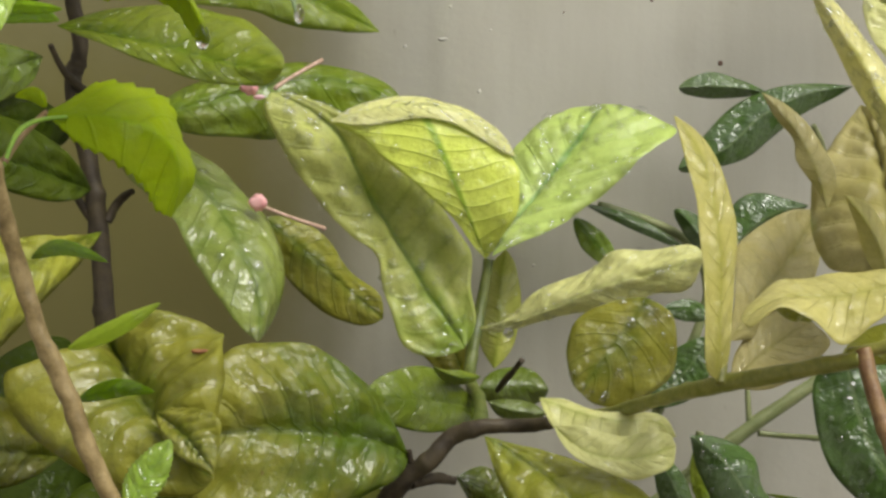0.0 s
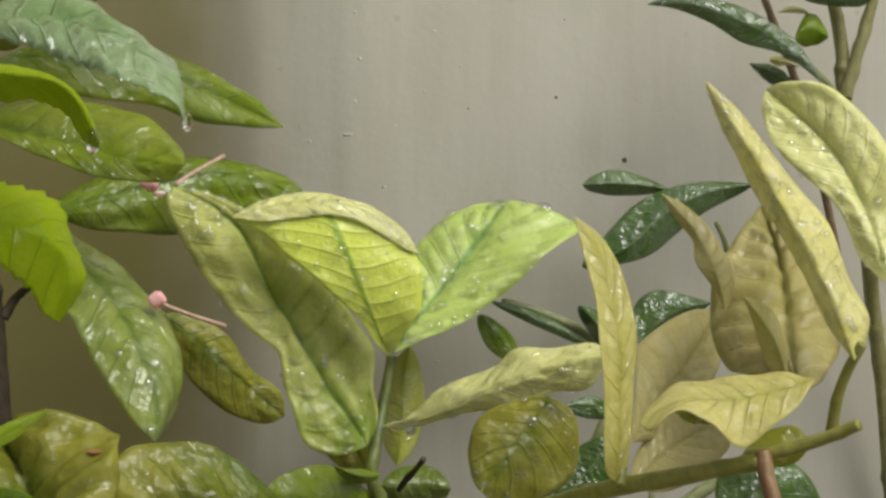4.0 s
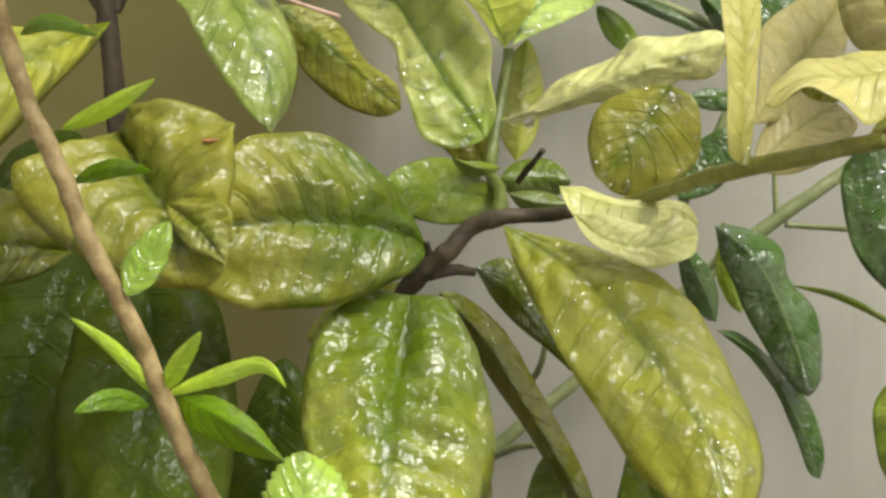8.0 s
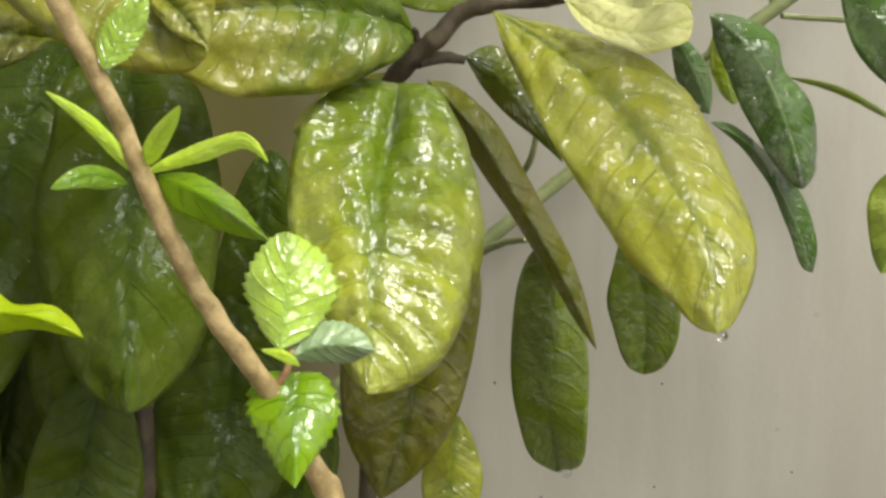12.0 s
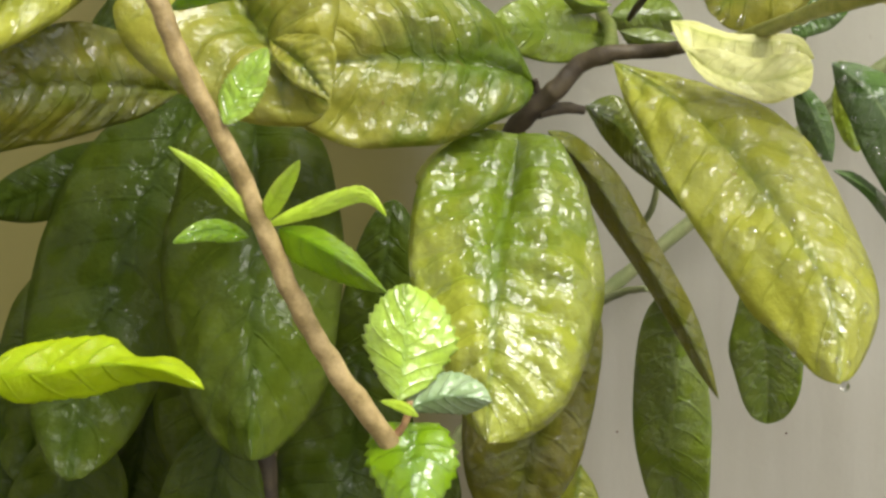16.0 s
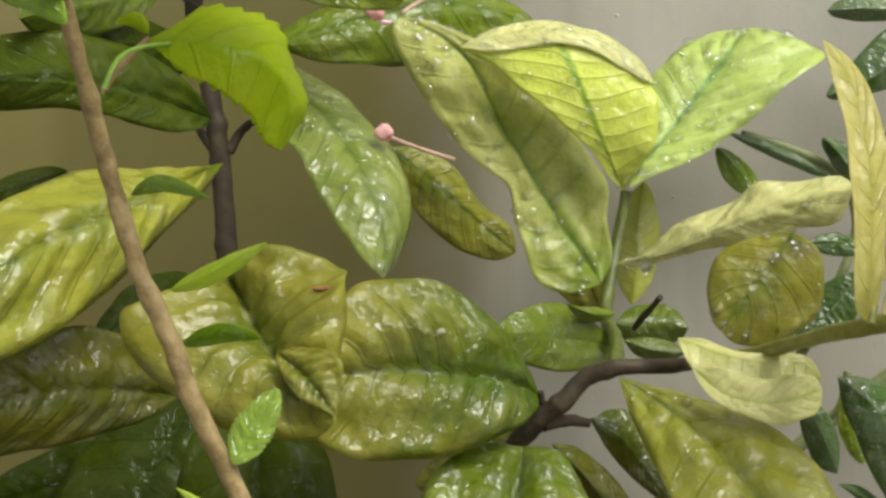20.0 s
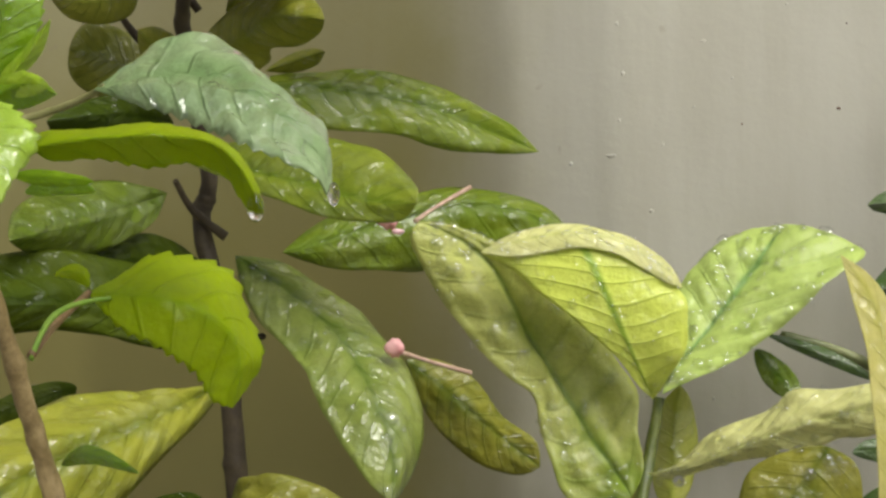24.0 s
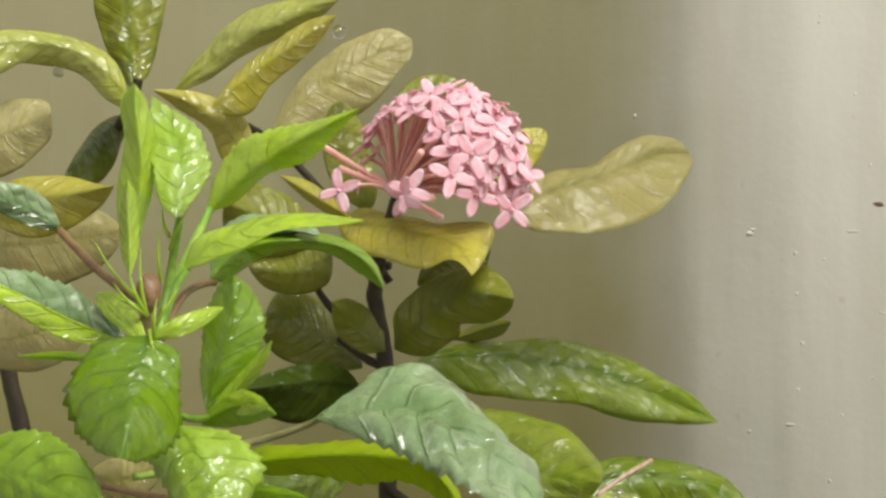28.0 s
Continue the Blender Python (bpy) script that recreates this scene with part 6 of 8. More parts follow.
blade(dark_shrub, [(0.2529, 1.1300, 1.1330), (0.2285, 1.1300, 1.1368), (0.2014, 1.1300, 1.1358)],
      [(0.2529, 1.1300, 1.1330), (0.2391, 1.1347, 1.1406), (0.2216, 1.1360, 1.1453), (0.2086, 1.1347, 1.1415), (0.2014, 1.1300, 1.1358)],
      [(0.2529, 1.1300, 1.1330), (0.2391, 1.1347, 1.1314), (0.2169, 1.1360, 1.1306), (0.2054, 1.1347, 1.1332), (0.2014, 1.1300, 1.1358)], LEAF["teal"], quilt=.4)
blade(dark_shrub, [(0.2982, 1.1200, 1.1363), (0.2711, 1.1200, 1.1316), (0.2457, 1.1200, 1.1187), (0.2267, 1.1200, 1.1013), (0.1995, 1.1200, 1.0894)],
      [(0.2982, 1.1200, 1.1363), (0.2783, 1.1237, 1.1380), (0.2500, 1.1254, 1.1344), (0.2278, 1.1260, 1.1222), (0.2134, 1.1254, 1.1063), (0.2027, 1.1237, 1.0950), (0.1995, 1.1200, 1.0894)],
      [(0.2982, 1.1200, 1.1363), (0.2911, 1.1233, 1.1315), (0.2723, 1.1251, 1.1220), (0.2533, 1.1259, 1.1076), (0.2374, 1.1259, 1.0949), (0.2181, 1.1251, 1.0899), (0.2026, 1.1233, 1.0878), (0.1995, 1.1200, 1.0894)], LEAF["teal"], quilt=.5, wave=.05)
blade(dark_shrub, [(0.2728, 1.1200, 1.0694), (0.2521, 1.1200, 1.0639), (0.2274, 1.1200, 1.0428)],
      [(0.2728, 1.1200, 1.0694), (0.2595, 1.1247, 1.0739), (0.2438, 1.1260, 1.0764), (0.2318, 1.1247, 1.0693), (0.2274, 1.1200, 1.0428)],
      [(0.2728, 1.1200, 1.0694), (0.2659, 1.1247, 1.0632), (0.2502, 1.1260, 1.0572), (0.2372, 1.1247, 1.0505), (0.2274, 1.1200, 1.0428)], LEAF["teal"], quilt=.5, wave=.08)
leaf(dark_shrub, "oleander", [(0.1991, 1.1300, 1.0671), (0.2103, 1.1300, 1.0571), (0.2231, 1.1300, 1.0414)], (-0.0049, 0.0023, -0.0046), (0.0052, 0.0005, 0.0048), LEAF["teal"])
leaf(dark_shrub, "oleander", [(0.1481, 1.1200, 1.0694), (0.1827, 1.1300, 1.0567), (0.2054, 1.1300, 1.0453)], (-0.0015, 0.0021, -0.0033), (0.0014, 0.0022, 0.0033), LEAF["teal"])
leaf(dark_shrub, "oleander", [(0.1428, 1.1300, 1.0620), (0.1525, 1.1300, 1.0505), (0.1662, 1.1300, 1.0355)], (-0.0055, 0.0021, -0.0048), (0.0054, 0.0023, 0.0048), LEAF["green"])
leaf(dark_shrub, "oleander", [(0.1885, 1.1100, 1.0096), (0.2022, 1.1100, 1.0110), (0.2160, 1.1100, 1.0064)], (-0.0007, 0.0015, -0.0062), (0.0008, 0.0022, 0.0059), LEAF["teal"])
leaf(dark_shrub, "oleander", [(0.2197, 1.1300, 0.9956), (0.2073, 1.1300, 0.9787), (0.1870, 1.1300, 0.9571)], (-0.0098, 0.0035, 0.0083), (0.0100, 0.0017, -0.0086), LEAF["teal"])
blade(dark_shrub, [(0.1902, 1.0300, 0.9467), (0.2094, 1.0360, 0.9326), (0.2238, 1.0420, 0.9110), (0.2340, 1.0480, 0.8877), (0.2415, 1.0540, 0.8668), (0.2445, 1.0600, 0.8558)],
      [(0.1902, 1.0300, 0.9467), (0.2043, 1.0399, 0.9456), (0.2272, 1.0470, 0.9338), (0.2318, 1.0527, 0.9187), (0.2475, 1.0570, 0.9010), (0.2520, 1.0598, 0.8718), (0.2494, 1.0613, 0.8606), (0.2445, 1.0600, 0.8558)],
      [(0.1902, 1.0300, 0.9467), (0.1959, 1.0387, 0.9284), (0.2059, 1.0454, 0.9081), (0.2189, 1.0510, 0.8847), (0.2332, 1.0554, 0.8638), (0.2398, 1.0587, 0.8575), (0.2445, 1.0600, 0.8558)], LEAF["teal"], quilt=.6, drops=1, wave=.06)
blade(dark_shrub, [(0.1944, 1.0500, 0.8919), (0.2173, 1.0575, 0.8782), (0.2324, 1.0650, 0.8568), (0.2447, 1.0725, 0.8350), (0.2552, 1.0800, 0.8088)],
      [(0.1944, 1.0500, 0.8919), (0.2090, 1.0601, 0.8891), (0.2258, 1.0678, 0.8756), (0.2476, 1.0738, 0.8511), (0.2569, 1.0781, 0.8250), (0.2552, 1.0800, 0.8088)],
      [(0.1944, 1.0500, 0.8919), (0.2150, 1.0601, 0.8751), (0.2279, 1.0678, 0.8589), (0.2399, 1.0738, 0.8343), (0.2509, 1.0781, 0.8107), (0.2552, 1.0800, 0.8088)], LEAF["teal"], quilt=.4, wave=.06)
blade(dark_shrub, [(0.1797, 1.0800, 0.9362), (0.1933, 1.0900, 0.9136), (0.2031, 1.1000, 0.8913)],
      [(0.1797, 1.0800, 0.9362), (0.1971, 1.0921, 0.9223), (0.2039, 1.0988, 0.9069), (0.2031, 1.1000, 0.8913)],
      [(0.1797, 1.0800, 0.9362), (0.1833, 1.0921, 0.9135), (0.1935, 1.0988, 0.8945), (0.2031, 1.1000, 0.8913)], LEAF["teal"], quilt=.4)
leaf(dark_shrub, "oleander", [(0.2070, 1.1100, 0.9331), (0.2133, 1.1100, 0.9150), (0.2182, 1.1100, 0.8954)], (-0.0074, 0.0023, -0.0024), (0.0076, 0.0023, 0.0017), LEAF["lime"])
blade(dark_shrub, [(0.2836, 1.0800, 0.9866), (0.2898, 1.0800, 0.9579), (0.3006, 1.0800, 0.9307), (0.3223, 1.0800, 0.9058)],
      [(0.2836, 1.0800, 0.9866), (0.3062, 1.0837, 0.9826), (0.3238, 1.0854, 0.9637), (0.3289, 1.0860, 0.9423), (0.3257, 1.0854, 0.9211), (0.3267, 1.0837, 0.9096), (0.3223, 1.0800, 0.9058)],
      [(0.2836, 1.0800, 0.9866), (0.2692, 1.0841, 0.9765), (0.2675, 1.0858, 0.9515), (0.2805, 1.0858, 0.9212), (0.3002, 1.0841, 0.9039), (0.3223, 1.0800, 0.9058)], LEAF["teal"], quilt=.7, drops=.6, wave=.08)
blade(dark_shrub, [(0.1103, 1.0500, 0.8327), (0.1174, 1.0620, 0.8028), (0.1174, 1.0740, 0.7707), (0.1149, 1.0880, 0.7402), (0.1196, 1.1040, 0.7145), (0.1243, 1.1200, 0.6925)],
      [(0.1103, 1.0500, 0.8327), (0.1228, 1.0637, 0.8143), (0.1330, 1.0754, 0.7882), (0.1383, 1.0870, 0.7493), (0.1389, 1.0988, 0.7186), (0.1348, 1.1104, 0.6975), (0.1243, 1.1200, 0.6925)],
      [(0.1103, 1.0500, 0.8327), (0.1023, 1.0637, 0.8205), (0.0974, 1.0754, 0.7948), (0.0971, 1.0870, 0.7622), (0.1007, 1.0988, 0.7287), (0.1109, 1.1104, 0.7017), (0.1243, 1.1200, 0.6925)], LEAF["midgreen"], quilt=.4, bulge=.15)
blade(dark_shrub, [(0.1448, 0.9900, 0.8509), (0.1523, 1.0033, 0.8239), (0.1572, 1.0167, 0.7961), (0.1594, 1.0300, 0.7666)],
      [(0.1448, 0.9900, 0.8509), (0.1674, 1.0021, 0.8211), (0.1752, 1.0118, 0.8024), (0.1725, 1.0198, 0.7809), (0.1665, 1.0261, 0.7693), (0.1594, 1.0300, 0.7666)],
      [(0.1448, 0.9900, 0.8509), (0.1397, 1.0021, 0.8271), (0.1386, 1.0118, 0.8058), (0.1436, 1.0198, 0.7871), (0.1508, 1.0261, 0.7710), (0.1594, 1.0300, 0.7666)], LEAF["midgreen"], quilt=.5, bulge=.15)
blade(dark_shrub, [(0.3019, 1.0400, 0.8680), (0.2943, 1.0400, 0.8479), (0.2812, 1.0400, 0.8147)],
      [(0.3019, 1.0400, 0.8680), (0.2840, 1.0441, 0.8648), (0.2746, 1.0458, 0.8503), (0.2771, 1.0458, 0.8299), (0.2796, 1.0441, 0.8185), (0.2812, 1.0400, 0.8147)],
      [(0.3019, 1.0400, 0.8680), (0.3188, 1.0447, 0.8527), (0.3139, 1.0460, 0.8322), (0.2964, 1.0447, 0.8175), (0.2812, 1.0400, 0.8147)], LEAF["lime"], quilt=.6, wave=.1)
leaf(dark_shrub, "oleander", [(0.2489, 1.1200, 0.9086), (0.2751, 1.1200, 0.9022), (0.3127, 1.1200, 0.8814)], (-0.0008, 0.0010, -0.0021), (0.0009, 0.0015, 0.0017), LEAF["lime"])
blade(dark_shrub, [(0.2173, 1.1200, 1.0427), (0.2072, 1.1200, 1.0583), (0.1980, 1.1200, 1.0672)],
      [(0.2173, 1.1200, 1.0427), (0.2151, 1.1254, 1.0560), (0.2062, 1.1254, 1.0660), (0.1980, 1.1200, 1.0672)],
      [(0.2173, 1.1200, 1.0427), (0.2088, 1.1254, 1.0481), (0.2018, 1.1254, 1.0591), (0.1980, 1.1200, 1.0672)], LEAF["teal"], quilt=.4)
# ---- thin shrub ----
thin_shrub = thing("garden_shrub", (0.4129, 1.1822, 0.0000), "small thin-stemmed shrub with rounded green leaves by the wall", "shrub")
stem(thin_shrub, [(0.4129, 1.1822, -0.0300), (0.4009, 1.1822, 0.8747), (0.3771, 1.1483, 1.0473), (0.3525, 1.1050, 1.1398), (0.3454, 1.1050, 1.1857), (0.3437, 1.1050, 1.2177), (0.3377, 1.1050, 1.2465), (0.3326, 1.1050, 1.2625), (0.3255, 1.1050, 1.2784), (0.3158, 1.1050, 1.3106)], [0.0048, 0.0046, 0.0043, 0.0042, 0.0040, 0.0038, 0.0037, 0.0034, 0.0031, 0.0028], STEM["olivestem"])
stem(thin_shrub, [(0.3512, 1.1400, 1.0976), (0.3220, 1.1150, 1.1913), (0.3133, 1.1150, 1.2143), (0.3043, 1.1150, 1.2376), (0.2955, 1.1150, 1.2584), (0.2874, 1.1150, 1.2826), (0.2799, 1.1150, 1.3032)], [0.0026, 0.0023, 0.0022, 0.0022, 0.0021, 0.0020, 0.0018], STEM["brownstem"])
stem(thin_shrub, [(0.3448, 1.1000, 1.1834), (0.3515, 1.1000, 1.2075), (0.3595, 1.1000, 1.2334), (0.3663, 1.1000, 1.2690)], [0.0038, 0.0036, 0.0033, 0.0030], STEM["olivestem"])
blade(thin_shrub, [(0.3242, 1.0900, 1.2483), (0.3162, 1.0900, 1.2484), (0.3034, 1.0900, 1.2489), (0.2932, 1.0900, 1.2489)],
      [(0.3242, 1.0900, 1.2483), (0.3221, 1.0937, 1.2560), (0.3162, 1.0954, 1.2600), (0.3080, 1.0960, 1.2615), (0.3001, 1.0954, 1.2582), (0.2955, 1.0937, 1.2532), (0.2932, 1.0900, 1.2489)],
      [(0.3242, 1.0900, 1.2483), (0.3214, 1.0937, 1.2439), (0.3161, 1.0954, 1.2418), (0.3082, 1.0960, 1.2416), (0.3001, 1.0954, 1.2435), (0.2951, 1.0937, 1.2465), (0.2932, 1.0900, 1.2489)], LEAF["roundlime"], quilt=.15, bulge=.4)
blade(thin_shrub, [(0.3580, 1.0850, 1.2408), (0.3419, 1.0850, 1.2403), (0.3260, 1.0850, 1.2411), (0.3106, 1.0850, 1.2406)],
      [(0.3580, 1.0850, 1.2408), (0.3499, 1.0897, 1.2478), (0.3374, 1.0910, 1.2496), (0.3242, 1.0897, 1.2464), (0.3106, 1.0850, 1.2406)],
      [(0.3580, 1.0850, 1.2408), (0.3528, 1.0891, 1.2344), (0.3404, 1.0908, 1.2331), (0.3276, 1.0908, 1.2340), (0.3175, 1.0891, 1.2372), (0.3106, 1.0850, 1.2406)], LEAF["teal"], quilt=.3, drops=1.5, bulge=.3)
blade(thin_shrub, [(0.3324, 1.0900, 1.2156), (0.3266, 1.0900, 1.2192), (0.3209, 1.0900, 1.2209), (0.3135, 1.0900, 1.2144)],
      [(0.3324, 1.0900, 1.2156), (0.3319, 1.0969, 1.2237), (0.3282, 1.0997, 1.2292), (0.3237, 1.0997, 1.2303), (0.3190, 1.0969, 1.2252), (0.3135, 1.0900, 1.2144)],
      [(0.3324, 1.0900, 1.2156), (0.3293, 1.0947, 1.2131), (0.3226, 1.0960, 1.2112), (0.3174, 1.0947, 1.2121), (0.3135, 1.0900, 1.2144)], LEAF["roundlime"], quilt=.2, bulge=.5)
blade(thin_shrub, [(0.3236, 1.0950, 1.2289), (0.3192, 1.0950, 1.2313), (0.3134, 1.0950, 1.2317), (0.3050, 1.0950, 1.2296)],
      [(0.3236, 1.0950, 1.2289), (0.3200, 1.1004, 1.2307), (0.3142, 1.1004, 1.2308), (0.3050, 1.0950, 1.2296)],
      [(0.3236, 1.0950, 1.2289), (0.3207, 1.1004, 1.2336), (0.3142, 1.1004, 1.2343), (0.3050, 1.0950, 1.2296)], LEAF["strawgreen"], quilt=.1)
blade(thin_shrub, [(0.3199, 1.1100, 1.1909), (0.3102, 1.1100, 1.1967), (0.3022, 1.1100, 1.2003), (0.2928, 1.1100, 1.2033)],
      [(0.3199, 1.1100, 1.1909), (0.3167, 1.1147, 1.1972), (0.3086, 1.1160, 1.2037), (0.3002, 1.1147, 1.2042), (0.2928, 1.1100, 1.2033)],
      [(0.3199, 1.1100, 1.1909), (0.3148, 1.1147, 1.1911), (0.3054, 1.1160, 1.1936), (0.2985, 1.1147, 1.1993), (0.2928, 1.1100, 1.2033)], LEAF["teal"], quilt=.3, drops=.6)
blade(thin_shrub, [(0.3188, 1.1000, 1.2002), (0.3108, 1.1000, 1.2032), (0.3015, 1.1000, 1.2036)],
      [(0.3188, 1.1000, 1.2002), (0.3123, 1.1054, 1.2060), (0.3065, 1.1054, 1.2071), (0.3015, 1.1000, 1.2036)],
      [(0.3188, 1.1000, 1.2002), (0.3129, 1.1054, 1.2022), (0.3071, 1.1054, 1.2020), (0.3015, 1.1000, 1.2036)], LEAF["yellowbright"], quilt=.2, wave=.2)
blade(thin_shrub, [(0.3244, 1.0900, 1.2713), (0.3163, 1.0900, 1.2733), (0.3022, 1.0900, 1.2763)],
      [(0.3244, 1.0900, 1.2713), (0.3209, 1.0947, 1.2831), (0.3116, 1.0960, 1.2857), (0.3058, 1.0947, 1.2820), (0.3022, 1.0900, 1.2763)],
      [(0.3244, 1.0900, 1.2713), (0.3209, 1.0947, 1.2687), (0.3132, 1.0960, 1.2677), (0.3057, 1.0947, 1.2717), (0.3022, 1.0900, 1.2763)], LEAF["roundlime"], quilt=.15, bulge=.4)
blade(thin_shrub, [(0.3568, 1.1120, 1.2543), (0.3486, 1.1120, 1.2553), (0.3411, 1.1120, 1.2538)],
      [(0.3568, 1.1120, 1.2543), (0.3537, 1.1174, 1.2637), (0.3470, 1.1174, 1.2629), (0.3411, 1.1120, 1.2538)],
      [(0.3568, 1.1120, 1.2543), (0.3536, 1.1174, 1.2507), (0.3460, 1.1174, 1.2504), (0.3411, 1.1120, 1.2538)], LEAF["roundlime"], quilt=.2, bulge=.3)
blade(thin_shrub, [(0.2942, 1.1100, 1.2571), (0.2884, 1.1100, 1.2569), (0.2838, 1.1100, 1.2554)],
      [(0.2942, 1.1100, 1.2571), (0.2917, 1.1154, 1.2607), (0.2875, 1.1154, 1.2599), (0.2838, 1.1100, 1.2554)],
      [(0.2942, 1.1100, 1.2571), (0.2930, 1.1154, 1.2549), (0.2874, 1.1154, 1.2508), (0.2838, 1.1100, 1.2554)], LEAF["roundlime"], quilt=.2)
leaf(thin_shrub, "round", [(0.2090, 1.0700, 1.2751), (0.2065, 1.0700, 1.2626), (0.2046, 1.0700, 1.2527)], (-0.0026, 0.0010, 0.0006), (0.0028, 0.0006, -0.0004), LEAF["lime"])
# ---- hibiscus ----
hibiscus = thing("hibiscus_shrub", (0.1335, 0.6577, 0.0000), "hibiscus shoot with a tan stem and bright serrated green leaves", "shrub")
stem(hibiscus, [(0.1335, 0.6577, -0.0300), (0.1080, 0.6577, 0.5557), (0.0570, 0.6317, 0.7212), (0.0144, 0.6100, 0.8091), (0.0046, 0.6050, 0.8263), (-0.0112, 0.6000, 0.8567), (-0.0264, 0.5900, 0.8821), (-0.0351, 0.5850, 0.8992), (-0.0431, 0.5800, 0.9198), (-0.0529, 0.5750, 0.9459), (-0.0650, 0.5700, 0.9720), (-0.0706, 0.5700, 0.9872), (-0.0783, 0.5700, 1.0038), (-0.0841, 0.5700, 1.0219), (-0.0881, 0.5650, 1.0383), (-0.0923, 0.5550, 1.0600), (-0.0946, 0.5450, 1.0750), (-0.0952, 0.5350, 1.0841), (-0.1029, 0.5300, 1.1097), (-0.1039, 0.5200, 1.1296), (-0.1036, 0.5150, 1.1428)], [0.00590, 0.00472, 0.00432, 0.00393, 0.00356, 0.00334, 0.00311, 0.00291, 0.00287, 0.00282, 0.00277, 0.00280, 0.00264, 0.00264, 0.00248, 0.00229, 0.00224, 0.00196, 0.00176, 0.00187, 0.00200], STEM["hibstem"])
stem(hibiscus, [(-0.0890, 0.5700, 1.0529), (-0.0870, 0.5850, 1.0609), (-0.0812, 0.6000, 1.0701)], [0.00106, 0.00109, 0.00096], STEM["redstem"])
stem(hibiscus, [(-0.0890, 0.5700, 1.0522), (-0.0854, 0.5800, 1.0636), (-0.0745, 0.5950, 1.0684)], [0.00076, 0.00077, 0.00063], STEM["hibgreen"])
stem(hibiscus, [(-0.1027, 0.5300, 1.1055), (-0.0821, 0.5350, 1.1083), (-0.0661, 0.5320, 1.1131), (-0.0617, 0.5300, 1.1152)], [0.00098, 0.00097, 0.00082, 0.00066], STEM["olivestem"])
stem(hibiscus, [(-0.1150, 0.5500, 1.1002), (-0.0959, 0.5650, 1.1054), (-0.0886, 0.5700, 1.1084)], [0.00098, 0.00085, 0.00071], STEM["hibgreen"])
stem(hibiscus, [(-0.1034, 0.5150, 1.1400), (-0.1155, 0.5250, 1.1470), (-0.1383, 0.5500, 1.1645)], [0.00123, 0.00112, 0.00104], STEM["redstem"])
stem(hibiscus, [(-0.1019, 0.5200, 1.1337), (-0.1023, 0.5300, 1.1450), (-0.1023, 0.5500, 1.1598), (-0.1004, 0.5600, 1.1724)], [0.00124, 0.00127, 0.00132, 0.00105], STEM["hibgreen"])
stem(hibiscus, [(-0.1019, 0.5200, 1.1324), (-0.1011, 0.5250, 1.1485), (-0.0979, 0.5200, 1.1625)], [0.00110, 0.00112, 0.00097], STEM["hibgreen"])
stem(hibiscus, [(-0.1025, 0.5250, 1.1330), (-0.1020, 0.5400, 1.1450), (-0.1011, 0.5700, 1.1539)], [0.00097, 0.00101, 0.00091], STEM["redstem"])
stem(hibiscus, [(-0.1026, 0.5250, 1.1344), (-0.1009, 0.5300, 1.1464), (-0.1006, 0.5400, 1.1525)], [0.00097, 0.00099, 0.00086], STEM["hibgreen"])
stem(hibiscus, [(-0.1011, 0.5150, 1.1304), (-0.1016, 0.5100, 1.1304), (-0.1006, 0.5000, 1.1286)], [0.00082, 0.00068, 0.00066], STEM["redstem"])
stem(hibiscus, [(-0.0431, 0.5800, 0.9198), (-0.0452, 0.5800, 0.9237), (-0.0456, 0.5800, 0.9261)], [0.00140, 0.00124, 0.00093], STEM["redstem"])
stem(hibiscus, [(-0.0112, 0.6000, 0.8583), (-0.0070, 0.6000, 0.8633), (-0.0053, 0.6000, 0.8699)], [0.00131, 0.00114, 0.00098], STEM["redstem"])
stem(hibiscus, [(-0.1038, 0.5300, 1.1167), (-0.1017, 0.5500, 1.1156), (-0.1011, 0.5700, 1.1174)], [0.00098, 0.00102, 0.00090], STEM["hibgreen"])
stem(hibiscus, [(-0.1101, 0.5400, 1.0897), (-0.1029, 0.5400, 1.0843), (-0.0936, 0.5350, 1.0773)], [0.00082, 0.00082, 0.00094], STEM["redstem"])
stem(hibiscus, [(-0.0972, 0.5300, 1.0940), (-0.1114, 0.5400, 1.0957), (-0.1247, 0.5500, 1.0982)], [0.00096, 0.00084, 0.00072], STEM["redstem"])
stem(hibiscus, [(-0.0995, 0.5350, 1.0832), (-0.1111, 0.5450, 1.0889), (-0.1201, 0.5500, 1.0947)], [0.00083, 0.00085, 0.00072], STEM["redstem"])
blade(hibiscus, [(-0.0947, 0.5050, 1.1596), (-0.0950, 0.5083, 1.1693), (-0.0979, 0.5133, 1.1802), (-0.1066, 0.5200, 1.1932)],
      [(-0.0947, 0.5050, 1.1596), (-0.0917, 0.5111, 1.1657), (-0.0890, 0.5151, 1.1749), (-0.0936, 0.5181, 1.1841), (-0.1011, 0.5201, 1.1899), (-0.1066, 0.5200, 1.1932)],
      [(-0.0947, 0.5050, 1.1596), (-0.0989, 0.5059, 1.1630), (-0.1023, 0.5088, 1.1736), (-0.1048, 0.5134, 1.1845), (-0.1066, 0.5200, 1.1932)], LEAF["hibglossy"], serr=1, quilt=1.2, bulge=.2)
